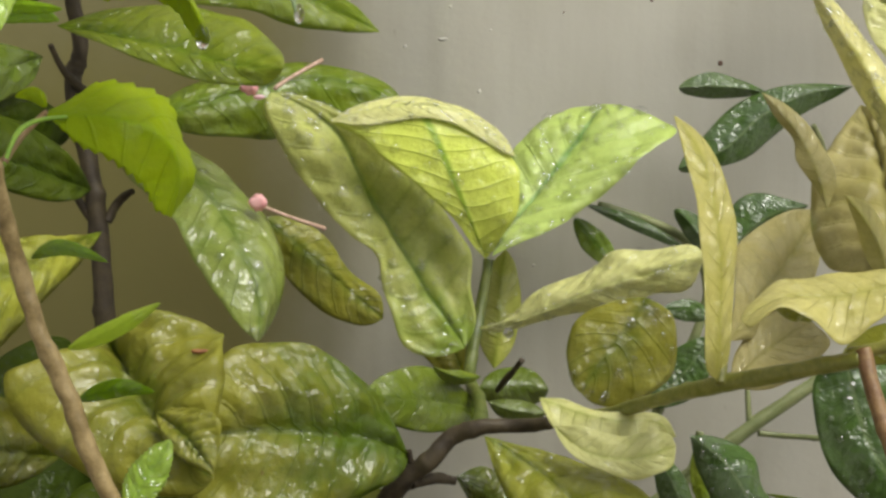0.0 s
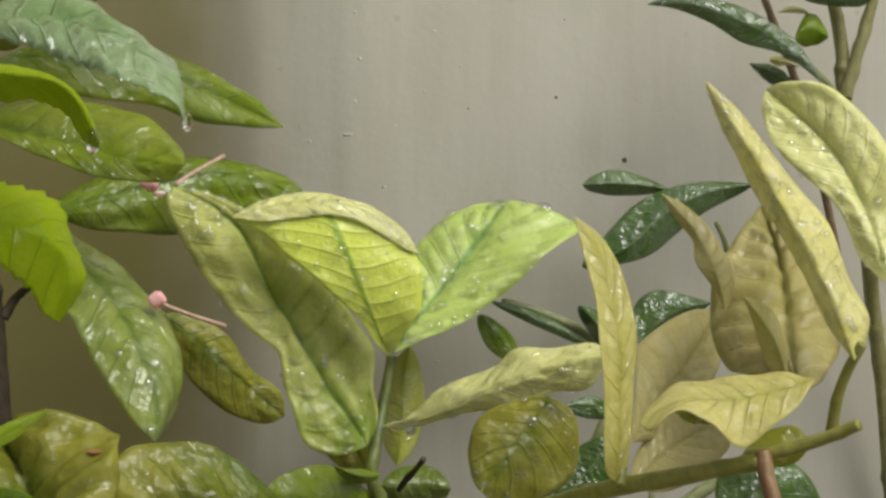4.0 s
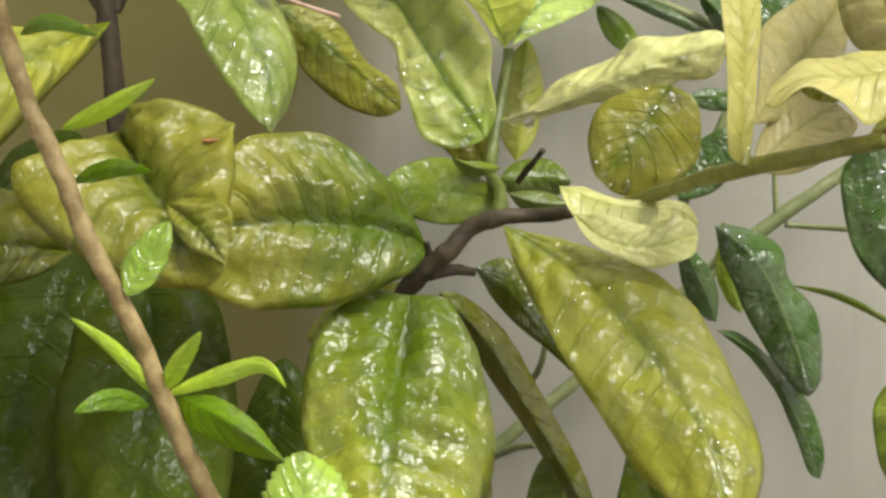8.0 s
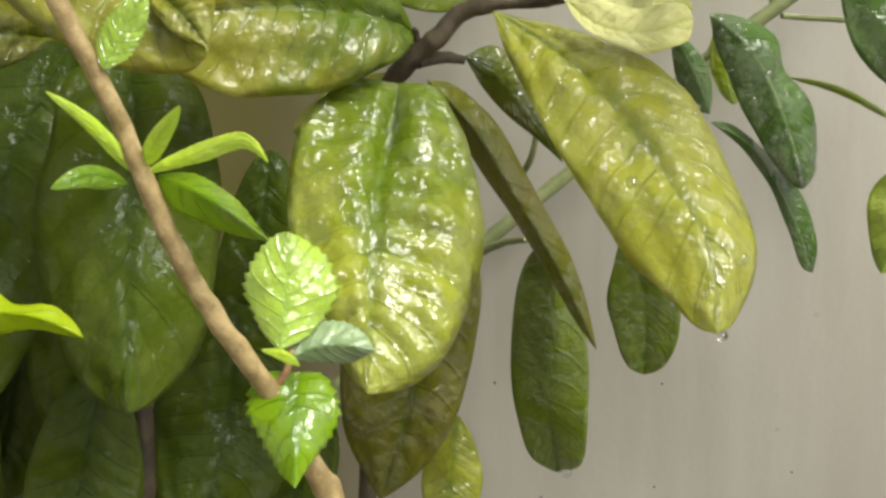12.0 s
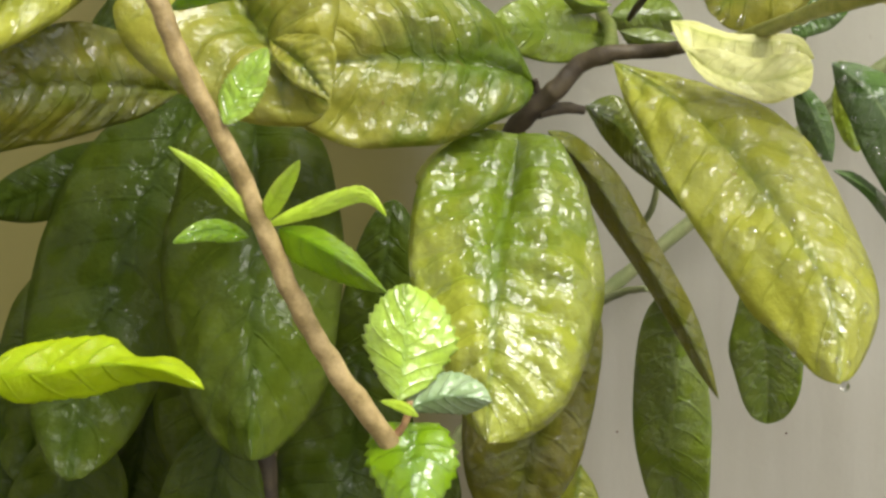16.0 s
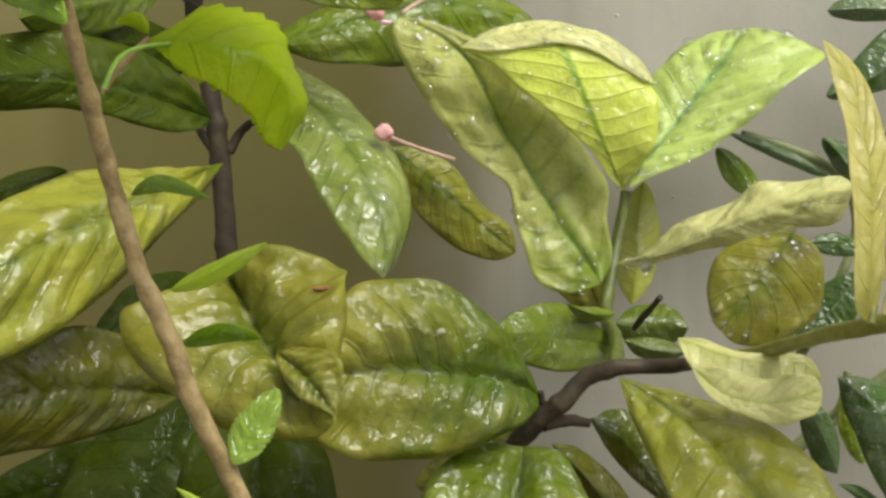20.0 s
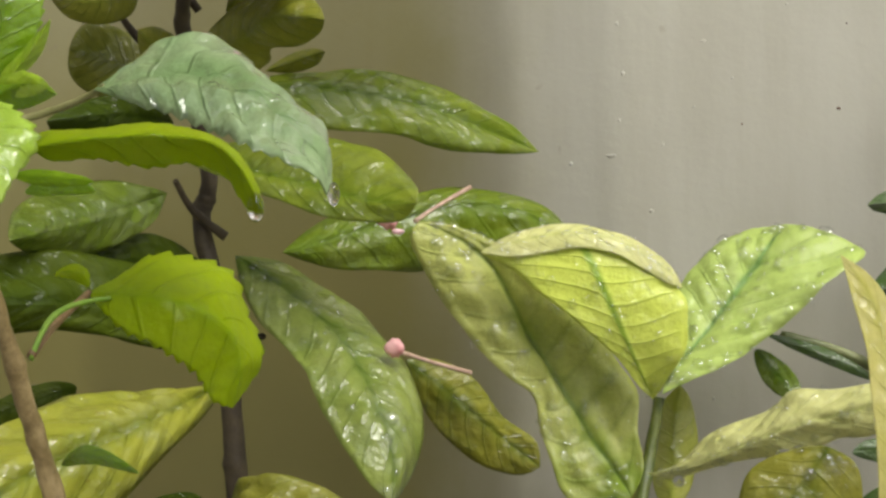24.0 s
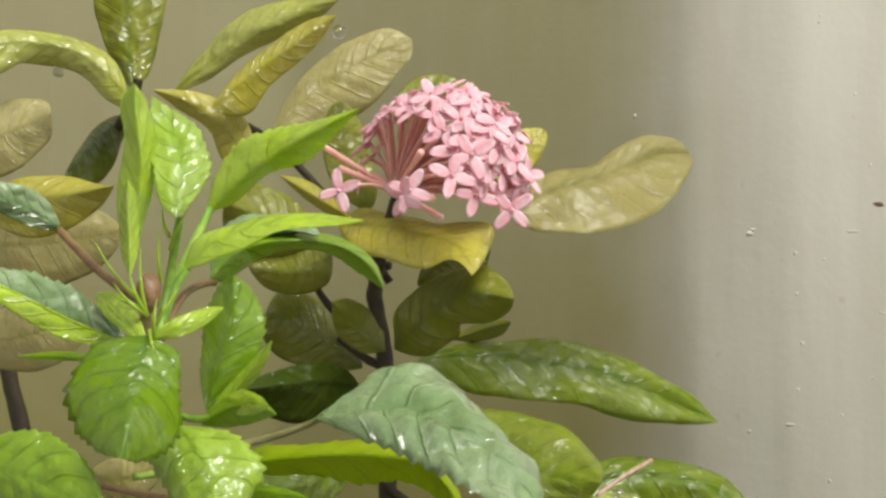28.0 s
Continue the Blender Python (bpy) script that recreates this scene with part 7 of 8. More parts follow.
blade(hibiscus, [(-0.1067, 0.5100, 1.1482), (-0.1051, 0.5075, 1.1609), (-0.1041, 0.5050, 1.1728), (-0.1053, 0.5025, 1.1848), (-0.1053, 0.5000, 1.1914)],
      [(-0.1067, 0.5100, 1.1482), (-0.1107, 0.5121, 1.1589), (-0.1118, 0.5118, 1.1686), (-0.1101, 0.5098, 1.1794), (-0.1101, 0.5061, 1.1877), (-0.1053, 0.5000, 1.1914)],
      [(-0.1067, 0.5100, 1.1482), (-0.1050, 0.5121, 1.1589), (-0.1025, 0.5118, 1.1700), (-0.1021, 0.5098, 1.1808), (-0.1038, 0.5061, 1.1884), (-0.1053, 0.5000, 1.1914)], LEAF["hibright"], serr=.5, quilt=.3)
blade(hibiscus, [(-0.1009, 0.5600, 1.1714), (-0.0889, 0.5533, 1.1799), (-0.0750, 0.5433, 1.1860), (-0.0555, 0.5300, 1.1921)],
      [(-0.1009, 0.5600, 1.1714), (-0.1004, 0.5601, 1.1797), (-0.0932, 0.5571, 1.1891), (-0.0828, 0.5511, 1.1915), (-0.0690, 0.5421, 1.1918), (-0.0555, 0.5300, 1.1921)],
      [(-0.1009, 0.5600, 1.1714), (-0.0947, 0.5601, 1.1733), (-0.0852, 0.5571, 1.1803), (-0.0734, 0.5511, 1.1830), (-0.0642, 0.5421, 1.1877), (-0.0555, 0.5300, 1.1921)], LEAF["hibright"], serr=1, quilt=.9)
blade(hibiscus, [(-0.1018, 0.5400, 1.1526), (-0.0901, 0.5367, 1.1604), (-0.0736, 0.5333, 1.1642), (-0.0536, 0.5300, 1.1635)],
      [(-0.1018, 0.5400, 1.1526), (-0.1003, 0.5421, 1.1599), (-0.0886, 0.5418, 1.1650), (-0.0750, 0.5398, 1.1677), (-0.0641, 0.5361, 1.1662), (-0.0536, 0.5300, 1.1635)],
      [(-0.1018, 0.5400, 1.1526), (-0.0953, 0.5352, 1.1534), (-0.0860, 0.5321, 1.1566), (-0.0728, 0.5301, 1.1613), (-0.0612, 0.5292, 1.1622), (-0.0536, 0.5300, 1.1635)], LEAF["hibright"], serr=.6, quilt=.4)
blade(hibiscus, [(-0.1024, 0.5700, 1.1543), (-0.0944, 0.5740, 1.1635), (-0.0813, 0.5780, 1.1667), (-0.0699, 0.5840, 1.1662), (-0.0632, 0.5920, 1.1626), (-0.0596, 0.6000, 1.1565)],
      [(-0.1024, 0.5700, 1.1543), (-0.0999, 0.5770, 1.1658), (-0.0925, 0.5821, 1.1684), (-0.0817, 0.5870, 1.1706), (-0.0698, 0.5921, 1.1694), (-0.0614, 0.5970, 1.1629), (-0.0596, 0.6000, 1.1565)],
      [(-0.1024, 0.5700, 1.1543), (-0.0995, 0.5770, 1.1554), (-0.0930, 0.5821, 1.1615), (-0.0831, 0.5870, 1.1658), (-0.0729, 0.5921, 1.1648), (-0.0669, 0.5970, 1.1610), (-0.0596, 0.6000, 1.1565)], LEAF["hibmid"], serr=.8, quilt=.4)
leaf(hibiscus, "hib", [(-0.1383, 0.5500, 1.1649), (-0.1467, 0.5400, 1.1695), (-0.1569, 0.5300, 1.1723)], (0.0017, 0.0020, 0.0049), (-0.0018, 0.0016, -0.0035), LEAF["hibsheen"], serr=.5)
# one leaf as two blades: upper half coloured with sky sheen, lower half green
leaf(hibiscus, "hib", [(-0.1130, 0.5300, 1.1324), (-0.1264, 0.5200, 1.1375), (-0.1392, 0.5100, 1.1439), (-0.1479, 0.5100, 1.1473)], (0.0023, 0.0034, 0.0070), (-0.0004, 0.0003, -0.0007), LEAF["hibsheen"], serr=1)
leaf(hibiscus, "hib", [(-0.1124, 0.5280, 1.1321), (-0.1257, 0.5180, 1.1371), (-0.1384, 0.5080, 1.1433), (-0.1472, 0.5080, 1.1467)], (0.0002, 0.0001, 0.0005), (-0.0017, -0.0009, -0.0045), LEAF["hibright"], serr=1)
leaf(hibiscus, "hib", [(-0.1234, 0.5500, 1.1300), (-0.1356, 0.5500, 1.1310), (-0.1478, 0.5500, 1.1309)], (-0.0000, 0.0004, 0.0014), (-0.0001, 0.0006, -0.0008), LEAF["hibmid"])
blade(hibiscus, [(-0.0989, 0.5000, 1.1305), (-0.0977, 0.4867, 1.1179), (-0.0957, 0.4767, 1.1088), (-0.0951, 0.4700, 1.1000)],
      [(-0.0989, 0.5000, 1.1305), (-0.1089, 0.5007, 1.1301), (-0.1144, 0.4975, 1.1241), (-0.1159, 0.4937, 1.1171), (-0.1114, 0.4875, 1.1088), (-0.1054, 0.4807, 1.1030), (-0.0951, 0.4700, 1.1000)],
      [(-0.0989, 0.5000, 1.1305), (-0.0924, 0.5007, 1.1274), (-0.0896, 0.4975, 1.1178), (-0.0884, 0.4937, 1.1084), (-0.0904, 0.4875, 1.1025), (-0.0936, 0.4807, 1.1001), (-0.0951, 0.4700, 1.1000)], LEAF["hibdark"], serr=.8, quilt=.8, bulge=.3)
blade(hibiscus, [(-0.1017, 0.5700, 1.1193), (-0.0984, 0.5700, 1.1325), (-0.0958, 0.5700, 1.1447), (-0.0960, 0.5700, 1.1560)],
      [(-0.1017, 0.5700, 1.1193), (-0.1050, 0.5747, 1.1299), (-0.1050, 0.5760, 1.1423), (-0.1012, 0.5747, 1.1530), (-0.0960, 0.5700, 1.1560)],
      [(-0.1017, 0.5700, 1.1193), (-0.0957, 0.5741, 1.1266), (-0.0901, 0.5758, 1.1332), (-0.0876, 0.5758, 1.1440), (-0.0925, 0.5741, 1.1533), (-0.0960, 0.5700, 1.1560)], LEAF["hibmid"], serr=1, quilt=1.2)
blade(hibiscus, [(-0.1020, 0.5700, 1.1164), (-0.0935, 0.5700, 1.1254), (-0.0846, 0.5700, 1.1382)],
      [(-0.1020, 0.5700, 1.1164), (-0.0994, 0.5754, 1.1269), (-0.0919, 0.5754, 1.1331), (-0.0846, 0.5700, 1.1382)],
      [(-0.1020, 0.5700, 1.1164), (-0.0946, 0.5754, 1.1237), (-0.0877, 0.5754, 1.1317), (-0.0846, 0.5700, 1.1382)], LEAF["hibright"], serr=.5, quilt=.5)
blade(hibiscus, [(-0.1030, 0.5700, 1.1155), (-0.0906, 0.5650, 1.1208), (-0.0803, 0.5600, 1.1176)],
      [(-0.1030, 0.5700, 1.1155), (-0.0985, 0.5721, 1.1228), (-0.0900, 0.5688, 1.1235), (-0.0803, 0.5600, 1.1176)],
      [(-0.1030, 0.5700, 1.1155), (-0.0966, 0.5721, 1.1150), (-0.0882, 0.5688, 1.1163), (-0.0803, 0.5600, 1.1176)], LEAF["hibmid"], serr=.6, quilt=.5)
blade(hibiscus, [(-0.0935, 0.5100, 1.1105), (-0.0854, 0.5033, 1.1002), (-0.0806, 0.4967, 1.0896), (-0.0781, 0.4900, 1.0803)],
      [(-0.0935, 0.5100, 1.1105), (-0.0844, 0.5104, 1.1099), (-0.0760, 0.5088, 1.1065), (-0.0715, 0.5060, 1.1005), (-0.0749, 0.5021, 1.0925), (-0.0767, 0.4970, 1.0857), (-0.0781, 0.4900, 1.0803)],
      [(-0.0935, 0.5100, 1.1105), (-0.0999, 0.5101, 1.1047), (-0.0966, 0.5078, 1.0967), (-0.0897, 0.5038, 1.0898), (-0.0848, 0.4981, 1.0834), (-0.0781, 0.4900, 1.0803)], LEAF["hibglossy"], serr=1, quilt=1.2, bulge=.2)
leaf(hibiscus, "hib", [(-0.1425, 0.5000, 1.0988), (-0.1211, 0.4900, 1.0960), (-0.1010, 0.4800, 1.0858)], (-0.0041, 0.0041, -0.0091), (0.0035, 0.0020, 0.0107), LEAF["hibmid"], serr=.6)
leaf(hibiscus, "hib", [(-0.1212, 0.5300, 1.1448), (-0.1084, 0.5100, 1.1365), (-0.0986, 0.5000, 1.1273)], (-0.0023, 0.0012, -0.0019), (0.0024, 0.0013, 0.0027), LEAF["hibright"])
leaf(hibiscus, "hib", [(-0.1008, 0.5100, 1.1311), (-0.0937, 0.5100, 1.1339), (-0.0860, 0.5200, 1.1401)], (0.0007, 0.0013, -0.0018), (-0.0012, 0.0005, 0.0026), LEAF["hibright"])
blade(hibiscus, [(-0.0642, 0.5300, 1.1142), (-0.0508, 0.5250, 1.1158), (-0.0379, 0.5200, 1.1160), (-0.0258, 0.5100, 1.1109), (-0.0141, 0.5000, 1.1023), (-0.0072, 0.4950, 1.0922), (-0.0053, 0.4900, 1.0854)],
      [(-0.0642, 0.5300, 1.1142), (-0.0628, 0.5432, 1.1191), (-0.0515, 0.5490, 1.1254), (-0.0408, 0.5516, 1.1296), (-0.0331, 0.5480, 1.1266), (-0.0251, 0.5413, 1.1188), (-0.0170, 0.5316, 1.1109), (-0.0095, 0.5224, 1.1021), (-0.0065, 0.5098, 1.0933), (-0.0053, 0.4900, 1.0854)],
      [(-0.0642, 0.5300, 1.1142), (-0.0531, 0.5174, 1.1104), (-0.0409, 0.5088, 1.1056), (-0.0316, 0.4995, 1.0997), (-0.0227, 0.4910, 1.0953), (-0.0146, 0.4859, 1.0925), (-0.0073, 0.4859, 1.0889), (-0.0053, 0.4900, 1.0854)], LEAF["hibsheen"], serr=1, quilt=1.8, bulge=.25, veins=9)
blade(hibiscus, [(-0.0891, 0.5700, 1.1056), (-0.0727, 0.5700, 1.1078), (-0.0551, 0.5700, 1.1081), (-0.0423, 0.5720, 1.1058), (-0.0355, 0.5760, 1.0982), (-0.0321, 0.5800, 1.0889)],
      [(-0.0891, 0.5700, 1.1056), (-0.0891, 0.5767, 1.1099), (-0.0750, 0.5801, 1.1117), (-0.0560, 0.5821, 1.1132), (-0.0457, 0.5835, 1.1098), (-0.0383, 0.5844, 1.1047), (-0.0333, 0.5838, 1.0958), (-0.0321, 0.5800, 1.0889)],
      [(-0.0891, 0.5700, 1.1056), (-0.0866, 0.5733, 1.1034), (-0.0737, 0.5751, 1.1028), (-0.0591, 0.5762, 1.1009), (-0.0490, 0.5776, 1.1024), (-0.0419, 0.5793, 1.0989), (-0.0363, 0.5805, 1.0909), (-0.0321, 0.5800, 1.0889)], LEAF["hibyellow"], serr=1, quilt=.5)
blade(hibiscus, [(-0.0813, 0.6000, 1.0698), (-0.0680, 0.5940, 1.0688), (-0.0536, 0.5920, 1.0663), (-0.0431, 0.5980, 1.0590), (-0.0416, 0.6040, 1.0498), (-0.0445, 0.6100, 1.0393)],
      [(-0.0813, 0.6000, 1.0698), (-0.0765, 0.6090, 1.0761), (-0.0657, 0.6131, 1.0815), (-0.0546, 0.6159, 1.0818), (-0.0443, 0.6200, 1.0762), (-0.0393, 0.6224, 1.0657), (-0.0371, 0.6221, 1.0533), (-0.0412, 0.6190, 1.0447), (-0.0445, 0.6100, 1.0393)],
      [(-0.0813, 0.6000, 1.0698), (-0.0757, 0.5925, 1.0652), (-0.0673, 0.5890, 1.0587), (-0.0582, 0.5910, 1.0534), (-0.0516, 0.5964, 1.0482), (-0.0468, 0.6025, 1.0406), (-0.0445, 0.6100, 1.0393)], LEAF["hibyellow"], serr=1, quilt=.4, bulge=-.1)
leaf(hibiscus, "hib", [(-0.0812, 0.6000, 1.0717), (-0.0848, 0.6000, 1.0756), (-0.0904, 0.6000, 1.0748)], (0.0007, 0.0007, 0.0021), (-0.0007, 0.0006, -0.0021), LEAF["hibyellow"])
leaf(hibiscus, "hib", [(-0.0811, 0.5700, 1.0257), (-0.0731, 0.5600, 1.0285), (-0.0574, 0.5500, 1.0244)], (-0.0001, 0.0009, -0.0022), (0.0001, 0.0007, 0.0024), LEAF["hibdark"], quilt=.4)
leaf(hibiscus, "hib", [(-0.0716, 0.5800, 0.9998), (-0.0586, 0.5700, 1.0051), (-0.0437, 0.5600, 1.0131)], (0.0012, 0.0014, -0.0024), (-0.0012, 0.0011, 0.0024), LEAF["hibright"], serr=.5)
leaf(hibiscus, "hib", [(-0.0689, 0.5800, 0.9848), (-0.0570, 0.5700, 0.9884), (-0.0451, 0.5600, 0.9881)], (0.0002, 0.0010, -0.0024), (-0.0003, 0.0009, 0.0030), LEAF["hibdark"], quilt=.4)
leaf(hibiscus, "hib", [(-0.0534, 0.5700, 0.9536), (-0.0481, 0.5700, 0.9630), (-0.0412, 0.5700, 0.9740)], (0.0047, 0.0011, -0.0028), (-0.0050, 0.0017, 0.0029), LEAF["hibglossy"], serr=1)
leaf(hibiscus, "hib", [(-0.0464, 0.5800, 0.9237), (-0.0556, 0.5700, 0.9372), (-0.0674, 0.5600, 0.9485)], (0.0015, 0.0014, 0.0013), (-0.0014, 0.0009, -0.0017), LEAF["hibright"])
leaf(hibiscus, "hib", [(-0.0452, 0.5800, 0.9250), (-0.0391, 0.5700, 0.9348), (-0.0323, 0.5600, 0.9443)], (0.0026, 0.0011, -0.0018), (-0.0023, 0.0017, 0.0012), LEAF["hibright"], serr=.5)
leaf(hibiscus, "hib", [(-0.0439, 0.5800, 0.9243), (-0.0270, 0.5700, 0.9311), (-0.0159, 0.5600, 0.9345), (-0.0090, 0.5500, 0.9301)], (0.0002, 0.0008, -0.0026), (-0.0001, 0.0020, 0.0027), LEAF["hibright"], serr=.5)
leaf(hibiscus, "hib", [(-0.0488, 0.5800, 0.9214), (-0.0583, 0.5700, 0.9247), (-0.0671, 0.5600, 0.9226)], (-0.0001, 0.0014, 0.0029), (0.0002, 0.0005, -0.0035), LEAF["hibdark"])
blade(hibiscus, [(-0.0403, 0.5800, 0.9236), (-0.0259, 0.5700, 0.9182), (-0.0094, 0.5600, 0.9079)],
      [(-0.0403, 0.5800, 0.9236), (-0.0310, 0.5797, 0.9240), (-0.0201, 0.5760, 0.9184), (-0.0129, 0.5697, 0.9106), (-0.0094, 0.5600, 0.9079)],
      [(-0.0403, 0.5800, 0.9236), (-0.0389, 0.5797, 0.9171), (-0.0295, 0.5760, 0.9112), (-0.0184, 0.5697, 0.9081), (-0.0094, 0.5600, 0.9079)], LEAF["hibdark"], serr=.6, quilt=1.0)
blade(hibiscus, [(-0.0085, 0.5970, 0.8702), (-0.0063, 0.6020, 0.8861), (-0.0058, 0.6070, 0.9035)],
      [(-0.0085, 0.5970, 0.8702), (-0.0143, 0.6031, 0.8757), (-0.0185, 0.6068, 0.8888), (-0.0141, 0.6088, 0.8984), (-0.0091, 0.6091, 0.9026), (-0.0058, 0.6070, 0.9035)],
      [(-0.0085, 0.5970, 0.8702), (0.0020, 0.6031, 0.8755), (0.0089, 0.6068, 0.8851), (0.0055, 0.6088, 0.8948), (-0.0009, 0.6091, 0.9008), (-0.0058, 0.6070, 0.9035)], LEAF["hibglossy"], serr=1, quilt=.4, bulge=.3)
blade(hibiscus, [(-0.0079, 0.6000, 0.8663), (0.0036, 0.6000, 0.8711), (0.0186, 0.6000, 0.8695)],
      [(-0.0079, 0.6000, 0.8663), (-0.0029, 0.6047, 0.8739), (0.0053, 0.6060, 0.8772), (0.0151, 0.6047, 0.8745), (0.0186, 0.6000, 0.8695)],
      [(-0.0079, 0.6000, 0.8663), (0.0018, 0.6054, 0.8650), (0.0117, 0.6054, 0.8648), (0.0186, 0.6000, 0.8695)], LEAF["hibsheen"], serr=.6, quilt=.8)
leaf(hibiscus, "hib", [(-0.0027, 0.5900, 0.8674), (-0.0071, 0.5800, 0.8725), (-0.0126, 0.5700, 0.8762)], (0.0006, 0.0008, 0.0013), (-0.0006, 0.0004, -0.0015), LEAF["hibright"])
blade(hibiscus, [(-0.0064, 0.6050, 0.8622), (-0.0046, 0.5900, 0.8505), (-0.0043, 0.5770, 0.8351)],
      [(-0.0064, 0.6050, 0.8622), (-0.0154, 0.6031, 0.8622), (-0.0185, 0.5988, 0.8537), (-0.0145, 0.5932, 0.8449), (-0.0096, 0.5863, 0.8383), (-0.0043, 0.5770, 0.8351)],
      [(-0.0064, 0.6050, 0.8622), (0.0035, 0.6031, 0.8619), (0.0085, 0.5988, 0.8549), (0.0059, 0.5932, 0.8463), (0.0001, 0.5863, 0.8395), (-0.0043, 0.5770, 0.8351)], LEAF["hibdark"], serr=1, quilt=.4, bulge=.35)
blade(hibiscus, [(-0.1062, 0.5000, 0.8989), (-0.0900, 0.5000, 0.8988), (-0.0738, 0.5000, 0.9008), (-0.0631, 0.5000, 0.8994), (-0.0519, 0.5000, 0.8942)],
      [(-0.1062, 0.5000, 0.8989), (-0.0987, 0.5031, 0.9044), (-0.0909, 0.5047, 0.9056), (-0.0829, 0.5057, 0.9065), (-0.0748, 0.5060, 0.9061), (-0.0694, 0.5057, 0.9017), (-0.0597, 0.5047, 0.9013), (-0.0541, 0.5031, 0.8970), (-0.0519, 0.5000, 0.8942)],
      [(-0.1062, 0.5000, 0.8989), (-0.0991, 0.5033, 0.8906), (-0.0913, 0.5051, 0.8906), (-0.0805, 0.5059, 0.8918), (-0.0709, 0.5059, 0.8945), (-0.0639, 0.5051, 0.8953), (-0.0569, 0.5033, 0.8943), (-0.0519, 0.5000, 0.8942)], LEAF["hibyellow"], serr=.5, quilt=.6)
leaf(hibiscus, "hib", [(-0.1187, 0.5500, 1.0834), (-0.1042, 0.5450, 1.0791), (-0.0929, 0.5400, 1.0683)], (-0.0039, 0.0022, -0.0053), (0.0029, 0.0014, 0.0047), LEAF["hibmid"], serr=.6)
leaf(hibiscus, "hib", [(-0.0934, 0.5800, 1.0951), (-0.0843, 0.5800, 1.0968), (-0.0750, 0.5800, 1.0951)], (-0.0001, 0.0011, -0.0023), (-0.0001, 0.0005, 0.0034), LEAF["hibmid"], serr=.5)
leaf(hibiscus, "hib", [(-0.1371, 0.5100, 1.0949), (-0.1188, 0.5050, 1.0923), (-0.1075, 0.5000, 1.0845)], (-0.0038, 0.0035, -0.0081), (0.0023, 0.0014, 0.0063), LEAF["hibmid"], serr=.6)
leaf(hibiscus, "hib", [(-0.0956, 0.5750, 1.0992), (-0.0842, 0.5700, 1.0975), (-0.0722, 0.5650, 1.0963)], (-0.0002, 0.0007, -0.0019), (0.0002, 0.0005, 0.0023), LEAF["hibmid"], serr=.5)
leaf(hibiscus, "hib", [(-0.0974, 0.5700, 1.1218), (-0.0902, 0.5650, 1.1210), (-0.0825, 0.5600, 1.1198)], (-0.0002, 0.0012, -0.0033), (0.0001, 0.0008, 0.0035), LEAF["hibright"], serr=.6)
blade(hibiscus, [(-0.1025, 0.4950, 1.1436), (-0.1034, 0.4950, 1.1559), (-0.1042, 0.4950, 1.1667)],
      [(-0.1025, 0.4950, 1.1436), (-0.1023, 0.5004, 1.1541), (-0.1036, 0.5004, 1.1636), (-0.1042, 0.4950, 1.1667)],
      [(-0.1025, 0.4950, 1.1436), (-0.1066, 0.5004, 1.1514), (-0.1074, 0.5004, 1.1623), (-0.1042, 0.4950, 1.1667)], LEAF["hibright"], quilt=.2)
blade(hibiscus, [(-0.1041, 0.5780, 1.1578), (-0.0970, 0.5780, 1.1660), (-0.0861, 0.5780, 1.1695), (-0.0743, 0.5780, 1.1679)],
      [(-0.1041, 0.5780, 1.1578), (-0.1048, 0.5821, 1.1683), (-0.0971, 0.5838, 1.1746), (-0.0859, 0.5838, 1.1741), (-0.0760, 0.5821, 1.1709), (-0.0743, 0.5780, 1.1679)],
      [(-0.1041, 0.5780, 1.1578), (-0.0980, 0.5827, 1.1643), (-0.0874, 0.5840, 1.1688), (-0.0808, 0.5827, 1.1694), (-0.0743, 0.5780, 1.1679)], LEAF["hibsheen"], serr=.5, quilt=.8)
# ---- olive ixora ----
olive_ixora = thing("ixora_shrub", (-0.2553, 1.0400, 0.0000), "ixora shrub with dull olive and straw leaves behind the flower", "shrub")
stem(olive_ixora, [(-0.2553, 1.0400, -0.0300), (-0.2659, 1.0400, 0.8304), (-0.2873, 1.0400, 1.0085), (-0.3051, 1.0400, 1.1069), (-0.3133, 1.0400, 1.1462), (-0.3224, 1.0350, 1.1884), (-0.3100, 1.0300, 1.2453), (-0.2709, 1.0100, 1.2875), (-0.2458, 0.9750, 1.3020), (-0.2421, 0.9700, 1.3119)], [0.00719, 0.00575, 0.00527, 0.00479, 0.00454, 0.00399, 0.00343, 0.00281, 0.00271, 0.00216], STEM["darkstem"])
stem(olive_ixora, [(-0.1240, 1.0100, 1.2202), (-0.1597, 1.0000, 1.2655), (-0.1807, 0.9900, 1.2857), (-0.2013, 0.9700, 1.2950), (-0.2292, 0.9800, 1.3059)], [0.00191, 0.00191, 0.00190, 0.00161, 0.00163], STEM["darkstem"])
